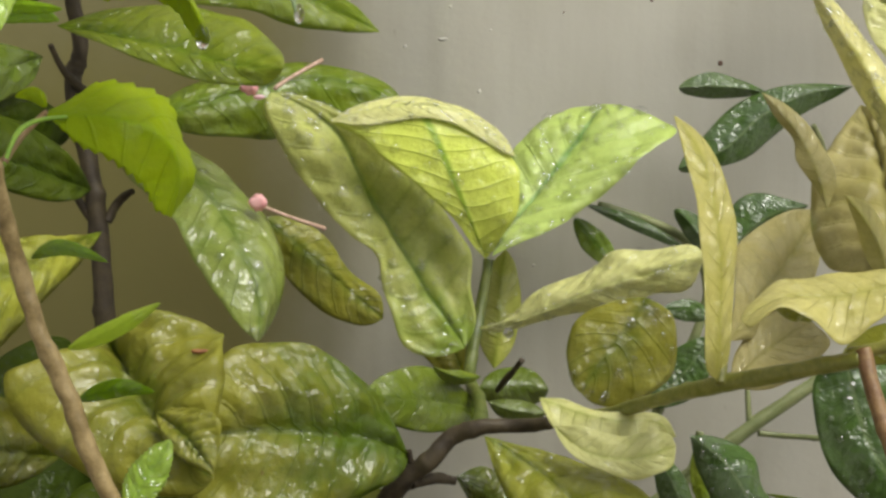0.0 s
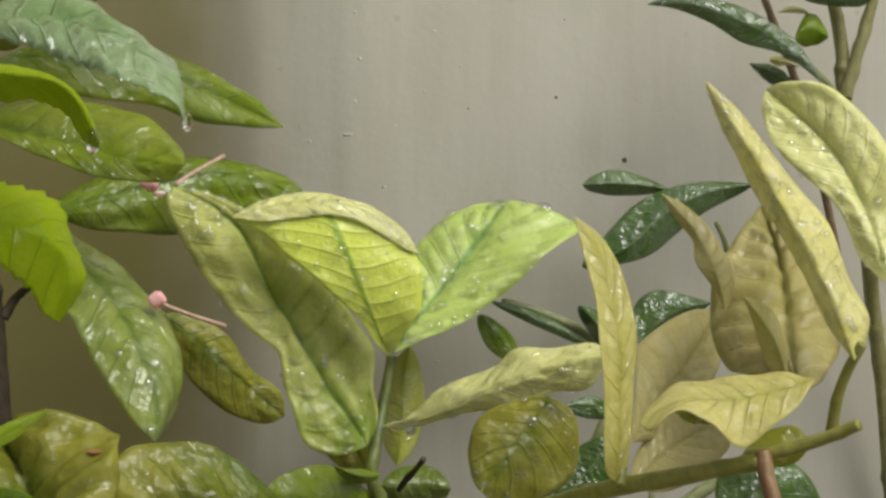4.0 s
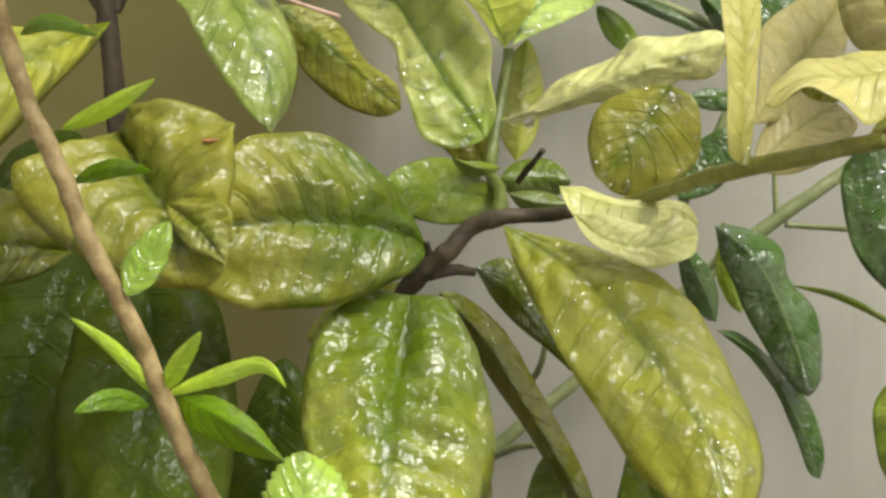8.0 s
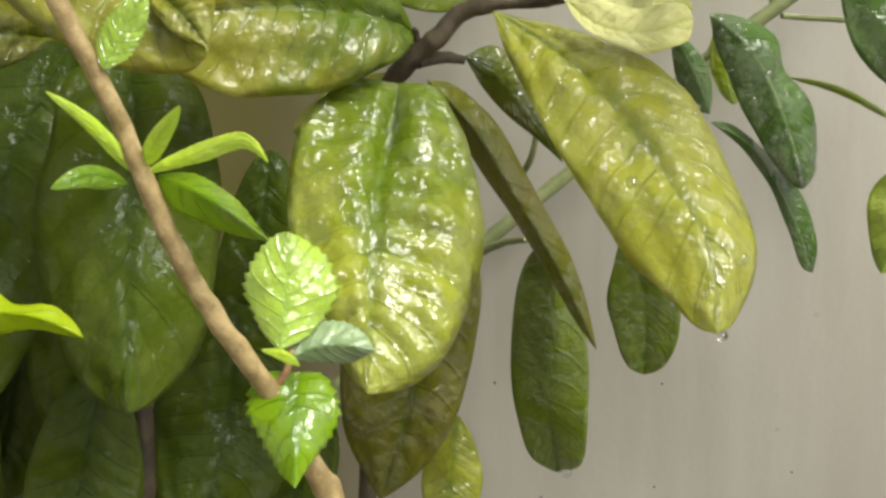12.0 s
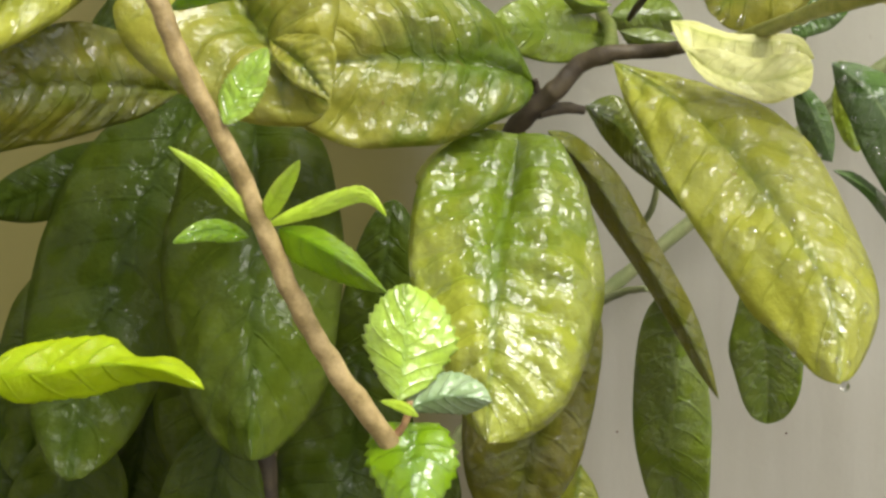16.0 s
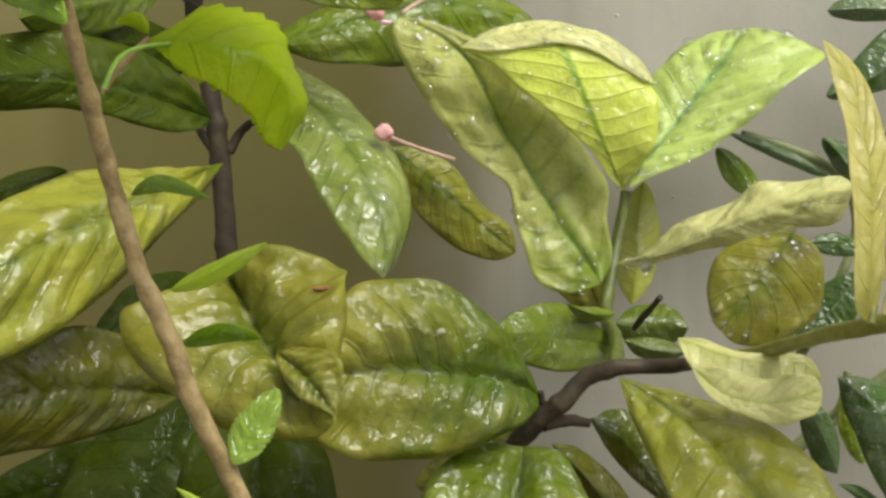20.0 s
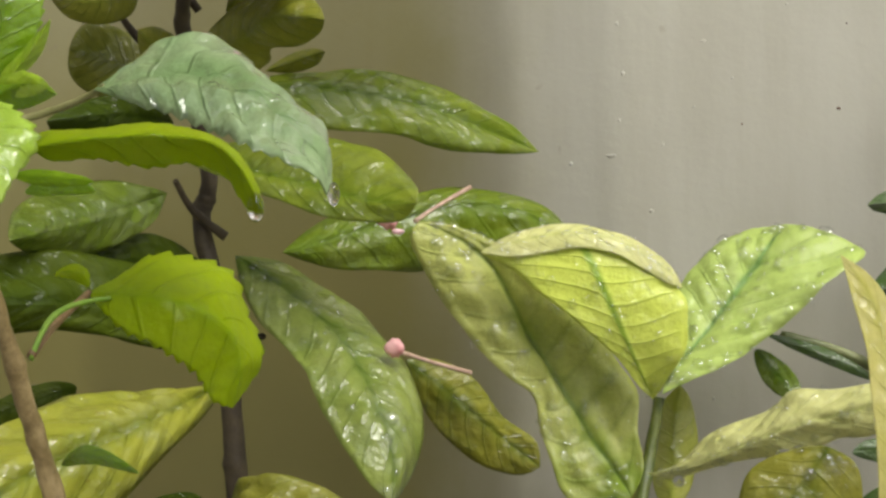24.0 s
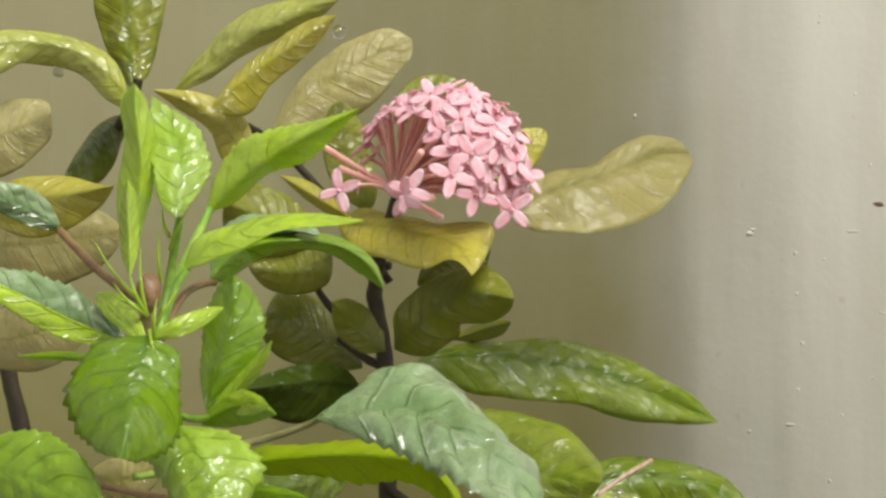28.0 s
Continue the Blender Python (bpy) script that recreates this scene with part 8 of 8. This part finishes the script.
blade(olive_ixora, [(-0.2450, 0.9700, 1.2963), (-0.2590, 0.9650, 1.3157), (-0.2775, 0.9600, 1.3256), (-0.3046, 0.9500, 1.3243), (-0.3171, 0.9400, 1.3163)],
      [(-0.2450, 0.9700, 1.2963), (-0.2538, 0.9701, 1.3203), (-0.2718, 0.9678, 1.3310), (-0.2925, 0.9618, 1.3338), (-0.3113, 0.9521, 1.3300), (-0.3171, 0.9400, 1.3163)],
      [(-0.2450, 0.9700, 1.2963), (-0.2570, 0.9704, 1.3015), (-0.2683, 0.9688, 1.3126), (-0.2845, 0.9660, 1.3176), (-0.2961, 0.9588, 1.3172), (-0.3066, 0.9504, 1.3096), (-0.3171, 0.9400, 1.3163)], LEAF["strawgreen"], quilt=.7, wave=.1)
blade(olive_ixora, [(-0.2438, 0.9700, 1.3049), (-0.2478, 0.9700, 1.3286), (-0.2500, 0.9700, 1.3567), (-0.2501, 0.9700, 1.3737)],
      [(-0.2438, 0.9700, 1.3049), (-0.2389, 0.9747, 1.3158), (-0.2347, 0.9760, 1.3357), (-0.2332, 0.9747, 1.3579), (-0.2501, 0.9700, 1.3737)],
      [(-0.2438, 0.9700, 1.3049), (-0.2550, 0.9747, 1.3187), (-0.2649, 0.9760, 1.3388), (-0.2683, 0.9747, 1.3555), (-0.2501, 0.9700, 1.3737)], LEAF["ygreen"], quilt=.9)
blade(olive_ixora, [(-0.2307, 0.9900, 1.3097), (-0.2051, 0.9800, 1.3252), (-0.1811, 0.9700, 1.3362), (-0.1558, 0.9650, 1.3451), (-0.1436, 0.9600, 1.3468)],
      [(-0.2307, 0.9900, 1.3097), (-0.2152, 0.9861, 1.3298), (-0.1948, 0.9798, 1.3461), (-0.1715, 0.9738, 1.3511), (-0.1567, 0.9681, 1.3507), (-0.1436, 0.9600, 1.3468)],
      [(-0.2307, 0.9900, 1.3097), (-0.2172, 0.9861, 1.3129), (-0.1939, 0.9798, 1.3251), (-0.1709, 0.9738, 1.3344), (-0.1536, 0.9681, 1.3418), (-0.1436, 0.9600, 1.3468)], LEAF["strawgreen"], quilt=.9)
blade(olive_ixora, [(-0.2010, 0.9500, 1.2925), (-0.1811, 0.9500, 1.3090), (-0.1628, 0.9500, 1.3224), (-0.1431, 0.9500, 1.3365)],
      [(-0.2010, 0.9500, 1.2925), (-0.1902, 0.9547, 1.3103), (-0.1723, 0.9560, 1.3268), (-0.1562, 0.9547, 1.3358), (-0.1431, 0.9500, 1.3365)],
      [(-0.2010, 0.9500, 1.2925), (-0.1867, 0.9547, 1.2897), (-0.1742, 0.9560, 1.3051), (-0.1531, 0.9547, 1.3235), (-0.1431, 0.9500, 1.3365)], LEAF["khaki"], quilt=.4)
blade(olive_ixora, [(-0.1898, 1.0300, 1.2988), (-0.1688, 1.0367, 1.3222), (-0.1473, 1.0433, 1.3384), (-0.1228, 1.0500, 1.3518)],
      [(-0.1898, 1.0300, 1.2988), (-0.1863, 1.0381, 1.3138), (-0.1708, 1.0438, 1.3387), (-0.1544, 1.0478, 1.3515), (-0.1344, 1.0501, 1.3576), (-0.1228, 1.0500, 1.3518)],
      [(-0.1898, 1.0300, 1.2988), (-0.1684, 1.0381, 1.3032), (-0.1466, 1.0438, 1.3132), (-0.1303, 1.0478, 1.3305), (-0.1226, 1.0501, 1.3444), (-0.1228, 1.0500, 1.3518)], LEAF["pale"], quilt=.6)
blade(olive_ixora, [(-0.1833, 0.9700, 1.2671), (-0.1994, 0.9633, 1.2874), (-0.2145, 0.9567, 1.2974), (-0.2293, 0.9500, 1.3015)],
      [(-0.1833, 0.9700, 1.2671), (-0.1852, 0.9697, 1.2839), (-0.1922, 0.9660, 1.2954), (-0.2101, 0.9597, 1.3024), (-0.2293, 0.9500, 1.3015)],
      [(-0.1833, 0.9700, 1.2671), (-0.1975, 0.9697, 1.2698), (-0.2055, 0.9660, 1.2859), (-0.2207, 0.9597, 1.2954), (-0.2293, 0.9500, 1.3015)], LEAF["khaki"], quilt=.5)
blade(olive_ixora, [(-0.2525, 0.9900, 1.2988), (-0.2677, 0.9900, 1.2860), (-0.2836, 0.9900, 1.2658)],
      [(-0.2525, 0.9900, 1.2988), (-0.2643, 0.9954, 1.2985), (-0.2791, 0.9954, 1.2815), (-0.2836, 0.9900, 1.2658)],
      [(-0.2525, 0.9900, 1.2988), (-0.2560, 0.9954, 1.2871), (-0.2678, 0.9954, 1.2668), (-0.2836, 0.9900, 1.2658)], LEAF["olivegreen"], quilt=.4)
blade(olive_ixora, [(-0.3218, 0.9600, 1.2740), (-0.3001, 0.9600, 1.2836), (-0.2812, 0.9600, 1.2931)],
      [(-0.3218, 0.9600, 1.2740), (-0.3137, 0.9647, 1.2972), (-0.2976, 0.9660, 1.3018), (-0.2844, 0.9647, 1.2986), (-0.2812, 0.9600, 1.2931)],
      [(-0.3218, 0.9600, 1.2740), (-0.3060, 0.9647, 1.2635), (-0.2930, 0.9660, 1.2706), (-0.2824, 0.9647, 1.2832), (-0.2812, 0.9600, 1.2931)], LEAF["pale"], quilt=.5)
blade(olive_ixora, [(-0.3126, 0.9400, 1.2457), (-0.2714, 0.9300, 1.2464), (-0.2363, 0.9200, 1.2499)],
      [(-0.3126, 0.9400, 1.2457), (-0.2861, 0.9397, 1.2578), (-0.2632, 0.9360, 1.2571), (-0.2451, 0.9297, 1.2523), (-0.2363, 0.9200, 1.2499)],
      [(-0.3126, 0.9400, 1.2457), (-0.2790, 0.9397, 1.2292), (-0.2593, 0.9360, 1.2339), (-0.2446, 0.9297, 1.2432), (-0.2363, 0.9200, 1.2499)], LEAF["khaki"], quilt=.5)
leaf(olive_ixora, "ixora", [(-0.3339, 1.0000, 1.2344), (-0.2938, 1.0000, 1.2374), (-0.2556, 1.0000, 1.2431)], (0.0018, 0.0081, -0.0204), (-0.0027, 0.0003, 0.0196), LEAF["pale"], quilt=.5)
leaf(olive_ixora, "ixora", [(-0.3308, 1.0000, 1.1869), (-0.2935, 0.9900, 1.1915), (-0.2645, 0.9900, 1.2014)], (0.0038, 0.0070, -0.0166), (-0.0043, 0.0001, 0.0161), LEAF["pale"], quilt=.5)
leaf(olive_ixora, "ixora", [(-0.2556, 0.9700, 1.1233), (-0.2364, 0.9600, 1.1205), (-0.2195, 0.9600, 1.1285)], (0.0014, 0.0039, -0.0097), (-0.0019, 0.0001, 0.0104), LEAF["pale"], quilt=.5)
leaf(olive_ixora, "ixora", [(-0.0730, 1.0100, 1.2702), (-0.0633, 1.0200, 1.2862), (-0.0519, 1.0300, 1.2992)], (0.0065, 0.0038, -0.0059), (-0.0070, -0.0001, 0.0066), LEAF["khaki"], quilt=.5)
leaf(olive_ixora, "ixora", [(-0.1252, 1.0200, 1.3021), (-0.1101, 1.0300, 1.3187), (-0.0909, 1.0400, 1.3210)], (0.0031, 0.0038, -0.0084), (-0.0036, -0.0000, 0.0090), LEAF["olive"], quilt=.5)
blade(olive_ixora, [(-0.1330, 0.9500, 1.2403), (-0.1476, 0.9400, 1.2483), (-0.1625, 0.9300, 1.2565)],
      [(-0.1330, 0.9500, 1.2403), (-0.1382, 0.9488, 1.2474), (-0.1522, 0.9421, 1.2563), (-0.1625, 0.9300, 1.2565)],
      [(-0.1330, 0.9500, 1.2403), (-0.1412, 0.9488, 1.2416), (-0.1532, 0.9421, 1.2482), (-0.1625, 0.9300, 1.2565)], LEAF["khaki"], quilt=.4)
leaf(olive_ixora, "ixora", [(-0.1314, 0.9900, 1.2525), (-0.1446, 0.9900, 1.2800), (-0.1482, 0.9900, 1.3050)], (0.0113, 0.0033, 0.0040), (-0.0106, 0.0013, -0.0029), LEAF["olive"], quilt=.5)
# ---- the pink flower head ----
def petal_mesh(seed):
    """Four rounded petals round a small throat, each a thin closed blade."""
    rng = np.random.default_rng(seed)
    verts, faces = [], []
    for q in range(4):
        ang = q * math.pi / 2 + rng.uniform(-0.12, 0.12)
        size = rng.uniform(0.9, 1.08)
        droop = rng.uniform(-0.1, 0.25)
        d, e = np.array([math.cos(ang), math.sin(ang), 0]), np.array([-math.sin(ang), math.cos(ang), 0])
        o, nu, nw = len(verts), 7, 5
        for layer in (0.00012, -0.00012):
            for i in range(nu):
                u = i / (nu - 1)
                half = 0.0021 * size * math.sin(math.pi * (0.12 + 0.83 * u)) ** 0.6 * (1 if u < 0.95 else 0.75)
                for k in range(nw):
                    v = 2 * k / (nw - 1) - 1
                    verts.append(d * (0.0006 + 0.0080 * size * u) + e * half * v + np.array([0, 0, layer + 0.0008 * u - droop * 0.006 * u * u + 0.0005 * v * v * u]))
        n = nu * nw
        for i in range(nu - 1):
            for k in range(nw - 1):
                a = o + i * nw + k
                faces += [(a, a + nw, a + nw + 1, a + 1), (n + a, n + a + 1, n + a + nw + 1, n + a + nw)]
            a, b = o + i * nw, o + i * nw + nw - 1
            faces += [(a, n + a, n + a + nw, a + nw), (b, b + nw, n + b + nw, n + b)]
        faces += [(o + k, o + k + 1, n + o + k + 1, n + o + k) for k in range(nw - 1)]
        a = o + (nu - 1) * nw
        faces += [(a + k, n + a + k, n + a + k + 1, a + k + 1) for k in range(nw - 1)]
    tv, tf = tube([(0, 0, -0.0015), (0, 0, 0.0004), (0, 0, 0.0022)], [0.0009, 0.0010, 0.0003], 7, 3)
    faces += [tuple(i + len(verts) for i in f) for f in tf]
    return verts + tv, faces


FLORETS = [mesh_of("floret", *petal_mesh(50 + k), PETAL) for k in range(4)]
heart = np.array((-0.1141, 0.9600, 1.2554))
dome = np.array((-0.0931, 0.9550, 1.2644))
rng = np.random.default_rng(7)
ends = []
for k in range(124):
    h = 1 - 1.5 * (k + 0.5) / 124
    a = k * 2.39996
    d = np.array([math.sqrt(1 - h * h) * math.cos(a), math.sqrt(1 - h * h) * math.sin(a), h])
    if d[1] < 0.45 and not (d[0] < 0.05 and h < 0.5 and d[1] < 0.1) and not (h < -0.1 and d[0] < 0.2):
        ends.append((dome + d * (0.040, 0.032, 0.036) * rng.uniform(0.9, 1.06, 3), d))
for place, d in (((-0.1354, 0.9300, 1.2495), (-0.5, -0.8, -0.1)), ((-0.0999, 0.9050, 1.2446), (0.1, -0.95, -0.2)), ((-0.0735, 0.9100, 1.2613), (0.2, -0.95, 0.1)),
                 ((-0.0813, 0.9050, 1.2511), (0.1, -0.95, -0.1)), ((-0.1028, 0.9050, 1.2416), (-0.2, -0.9, -0.4)), ((-0.0577, 0.9300, 1.2408), (0.5, -0.8, -0.4))):
    ends.append((np.array(place), np.array(d)))
verts, faces = [], []
for place, d in ends:
    mid = heart * 0.5 + place * 0.5 + np.array([0, 0, 0.003])
    tv, tf = tube([heart + 0.003 * np.array(d), mid, place], [0.0010, 0.0009, 0.0010], 6, 4)
    faces += [tuple(i + len(verts) for i in f) for f in tf]
    verts += tv
for place in ((-0.1453, 0.9350, 1.2713), (-0.1376, 0.9400, 1.2619), (-0.0904, 0.9100, 1.2426), (-0.0959, 0.9100, 1.2627), (-0.0871, 0.9150, 1.2347)):
    tv, tf = tube([heart, 0.5 * heart + 0.5 * np.array(place), np.array(place)], [0.0010, 0.0012, 0.0017], 7, 4)
    faces += [tuple(i + len(verts) for i in f) for f in tf]
    verts += tv
head = part("flower_head", mesh_of("flower_head", verts, faces, TUBE), flowering_ixora, "domed head of pink tubular flowers")
for k, (place, d) in enumerate(ends):
    d = Vector(d) + Vector(rng.uniform(-0.35, 0.35, 3)) + Vector((0, -0.25, 0.1))
    ob = new("floret", FLORETS[k % 4])
    ob.parent = head
    ob.matrix_basis = Matrix.Translation(place) @ d.to_track_quat("Z", "Y").to_matrix().to_4x4() @ Matrix.Rotation(rng.uniform(0, 1.57), 4, "Z") @ Matrix.Scale(rng.uniform(1.1, 1.4), 4)
    ob.matrix_parent_inverse = head.matrix_world.inverted()


# ---- fallen flowers on the leaves ----
def ball(centre, radii, seed=0, rings=9, sides=14, rough=0.06):
    r2 = np.random.default_rng(seed)
    f2 = r2.uniform(0, 6.28, 3)
    verts = [np.array(centre) + (0, 0, radii[2])]
    for i in range(1, rings):
        a = math.pi * i / rings
        for k in range(sides):
            b = 2 * math.pi * k / sides
            q = 1 + rough * math.sin(3 * b + f2[0]) * math.sin(2 * a + f2[1])
            verts.append(np.array(centre) + q * np.array(radii) * (math.sin(a) * math.cos(b), math.sin(a) * math.sin(b), math.cos(a)))
    verts.append(np.array(centre) - (0, 0, radii[2]))
    faces = [(0, 1 + k, 1 + (k + 1) % sides) for k in range(sides)]
    for i in range(rings - 2):
        o = 1 + i * sides
        faces += [(o + k, o + sides + k, o + sides + (k + 1) % sides, o + (k + 1) % sides) for k in range(sides)]
    o = 1 + (rings - 2) * sides
    faces += [(len(verts) - 1, o + (k + 1) % sides, o + k) for k in range(sides)]
    return verts, faces


def fallen_flower(place, radii, tube_points, label, seed):
    root = thing("fallen_flower", place, label, "flower", "fallen flowers")
    part("bud", mesh_of("bud", *ball(place, radii, seed, rough=0.32), WITHERED), root, "crumpled pink bud")
    part("flower_tube", mesh_of("flower_tube", *tube(tube_points, [0.0011, 0.0009, 0.0012], 7, 5), DRY_TUBE), root, "thin dry pinkish tube")


fallen_flower((-0.0284, 0.9560, 1.0611), (0.0040, 0.0035, 0.0038), [(-0.0279, 0.9570, 1.0599), (-0.0134, 0.9750, 1.0550), (0.0030, 0.9900, 1.0502)], "fallen pink flower bud with a straw-like tube on a leaf", 3)
fallen_flower((-0.0336, 0.9900, 1.1186), (0.0042, 0.0035, 0.0030), [(-0.0215, 0.9900, 1.1189), (-0.0141, 1.0150, 1.1270), (0.0012, 1.0400, 1.1387)], "fallen withered pink flower wedged between two leaves", 5)
part("petal_scrap", mesh_of("petal_scrap", *ball((-0.0292, 0.9850, 1.1139), (0.0030, 0.002, 0.0012), 9), PETAL), flowering_ixora)
part("dead_spot", mesh_of("dead_spot", *ball((-0.0487, 0.8520, 0.9932), (0.0044, 0.0011, 0.0009), 11, rough=0.3), plain("leaf_dead_brown", (0.34, 0.14, 0.05), 0.6)), flowering_ixora, "brown dead spot")


# ---- drops that hang from leaf tips and margins ----
def hanging_drop(plant, place, r, long=1.5):
    v, f = ball(place, (r, r, r * long), 4, 10, 14, 0.0)
    part("hanging_drop", mesh_of("hanging_drop", v, f, WATER), plant, "clear hanging water drop")


hanging_drop(hibiscus, (-0.0334, 0.5780, 1.0904), 0.0022, 1.7)
hanging_drop(hibiscus, (-0.0044, 0.4960, 1.0860), 0.0013, 2.0)
hanging_drop(yellowing_ixora, (0.1459, 1.0250, 1.0115), 0.0042, 0.7)
hanging_drop(yellowing_ixora, (0.0986, 1.0500, 0.9989), 0.0030, 0.9)
hanging_drop(yellowing_ixora, (0.1569, 0.8000, 0.8319), 0.0021, 1.0)
hanging_drop(olive_ixora, (-0.1417, 0.9500, 1.3284), 0.0034, 1.0)
hanging_drop(olive_ixora, (-0.2736, 0.9450, 1.3085), 0.0026, 1.0)
hanging_drop(dark_shrub, (0.1294, 1.1150, 0.6932), 0.0030, 0.9)


# ---- blisters and specks on the plaster ----
def blister(wall, place, r, stretch=1.0, material=None):
    x, _, z = place
    y = face_y(x)
    v, f = ball((x, y, z), (0.6 * r * stretch, 0.0005, 0.6 * r), int(abs(x * 1e4)), 7, 10, 0.2)
    part("blister", mesh_of("blister", v, f, material or FLAKE), wall)


NORTH = bpy.data.objects["wall_north"]
blister(NORTH, (0.0510, 1.1850, 1.2763), 0.0022, 2.2)
blister(NORTH, (0.1067, 1.1850, 1.2764), 0.0012, 5)
blister(NORTH, (0.1207, 1.1850, 1.2917), 0.0022, 2.2, DIRT)
blister(NORTH, (0.0752, 1.1850, 1.2642), 0.002, 1)
blister(NORTH, (0.0757, 1.1850, 1.2414), 0.0014, 1)
blister(NORTH, (0.0787, 1.1850, 1.2138), 0.0018, 1)
blister(NORTH, (0.0765, 1.1850, 1.1882), 0.0014, 1)
blister(NORTH, (0.1082, 1.1850, 1.3545), 0.0013, 1)
blister(NORTH, (0.1163, 1.1850, 1.3141), 0.0013, 1)
blister(NORTH, (0.0887, 1.1850, 1.3962), 0.0016, 1)
blister(NORTH, (0.0894, 1.1850, 1.4001), 0.001, 1)
blister(NORTH, (0.0070, 1.1850, 1.2972), 0.0012, 1)
blister(NORTH, (0.0725, 1.1850, 1.1689), 0.0014, 4)
blister(NORTH, (0.0999, 1.1850, 1.1745), 0.0012, 1)
blister(NORTH, (0.1168, 1.1850, 1.1949), 0.0012, 1)
blister(NORTH, (-0.0157, 1.1850, 1.3510), 0.0022, 1)
blister(NORTH, (0.0912, 1.1850, 1.2605), 0.0012, 1)
blister(NORTH, (0.1351, 1.1850, 1.2634), 0.0018, 1)
blister(NORTH, (0.1950, 1.1850, 1.1930), 0.0014, 1.2, DIRT)
blister(NORTH, (0.2028, 1.1850, 1.2548), 0.0018, 1, DIRT)
blister(NORTH, (0.2001, 1.1850, 1.2395), 0.0012, 0.6, DIRT)
blister(NORTH, (0.1429, 1.1850, 1.1853), 0.001, 1, DIRT)
blister(NORTH, (0.0932, 1.1850, 1.1383), 0.0018, 1)
blister(NORTH, (0.1225, 1.1850, 1.2309), 0.001, 3)
blister(NORTH, (0.0928, 1.1850, 1.1168), 0.0016, 1)
blister(NORTH, (0.1378, 1.1850, 1.2104), 0.0012, 1)
blister(NORTH, (0.0500, 1.1850, 1.1652), 0.0018, 1)
blister(NORTH, (0.0520, 1.1850, 1.2782), 0.0016, 1.6)
blister(NORTH, (0.1679, 1.1850, 1.2506), 0.0014, 1)
blister(NORTH, (0.1254, 1.1850, 1.0365), 0.0014, 1)
blister(NORTH, (0.2359, 1.1850, 1.1564), 0.0026, 1, DIRT)
blister(NORTH, (0.1924, 1.1850, 0.7267), 0.0012, 1, DIRT)
blister(NORTH, (0.2693, 1.1850, 0.6726), 0.0012, 1, DIRT)
blister(NORTH, (0.1884, 1.1850, 0.6652), 0.0012, 1, DIRT)
blister(NORTH, (0.0950, 1.1850, 0.7290), 0.0012, 1.2, DIRT)
blister(NORTH, (0.1220, 1.1850, 0.6604), 0.0012, 1, DIRT)


# ---- stipules and the young bud at the hibiscus tip ----
part("bud", mesh_of("bud", *ball((-0.1021, 0.5100, 1.1420), (0.0032, 0.003, 0.0048), 21, rough=0.12), STEM["redstem"]), hibiscus, "red-brown growing tip")
stem(hibiscus, [(-0.1005, 0.5050, 1.1359), (-0.1033, 0.5020, 1.1415), (-0.1056, 0.5030, 1.1478)], [0.0005, 0.0004, 0.00012], LEAF["hibright"], "stipule")
stem(hibiscus, [(-0.1005, 0.5050, 1.1359), (-0.1051, 0.5020, 1.1395), (-0.1088, 0.5030, 1.1437)], [0.0005, 0.0004, 0.00012], LEAF["hibright"], "stipule")
stem(hibiscus, [(-0.1030, 0.5100, 1.1393), (-0.1098, 0.5070, 1.1463), (-0.1153, 0.5080, 1.1540)], [0.0005, 0.0004, 0.00012], LEAF["hibright"], "stipule")
stem(hibiscus, [(-0.1007, 0.5050, 1.1359), (-0.1018, 0.5020, 1.1436), (-0.1026, 0.5030, 1.1519)], [0.0005, 0.0004, 0.00012], LEAF["hibright"], "stipule")
stem(hibiscus, [(-0.1001, 0.5200, 1.1547), (-0.0976, 0.5170, 1.1591), (-0.0953, 0.5180, 1.1642)], [0.0005, 0.0004, 0.00012], LEAF["hibright"], "stipule")
stem(hibiscus, [(-0.1005, 0.5150, 1.1456), (-0.1007, 0.5120, 1.1517), (-0.1008, 0.5130, 1.1584)], [0.0005, 0.0004, 0.00012], LEAF["hibright"], "stipule")
stem(hibiscus, [(-0.0994, 0.5050, 1.1319), (-0.0958, 0.5020, 1.1369), (-0.0928, 0.5030, 1.1424)], [0.0005, 0.0004, 0.00012], LEAF["hibright"], "stipule")
stem(hibiscus, [(-0.0970, 0.5000, 1.1299), (-0.0968, 0.4970, 1.1342), (-0.0965, 0.4980, 1.1390)], [0.0005, 0.0004, 0.00012], LEAF["hibright"], "stipule")
stem(hibiscus, [(-0.1002, 0.5200, 1.1575), (-0.1011, 0.5170, 1.1605), (-0.1017, 0.5180, 1.1642)], [0.0005, 0.0004, 0.00012], LEAF["hibright"], "stipule")
stem(hibiscus, [(-0.1022, 0.5050, 1.1379), (-0.1060, 0.5020, 1.1392), (-0.1090, 0.5030, 1.1410)], [0.0005, 0.0004, 0.00012], LEAF["hibright"], "stipule")
stem(hibiscus, [(-0.0985, 0.5000, 1.1319), (-0.0968, 0.4970, 1.1276), (-0.0954, 0.4980, 1.1237)], [0.0005, 0.0004, 0.00012], LEAF["hibright"], "stipule")
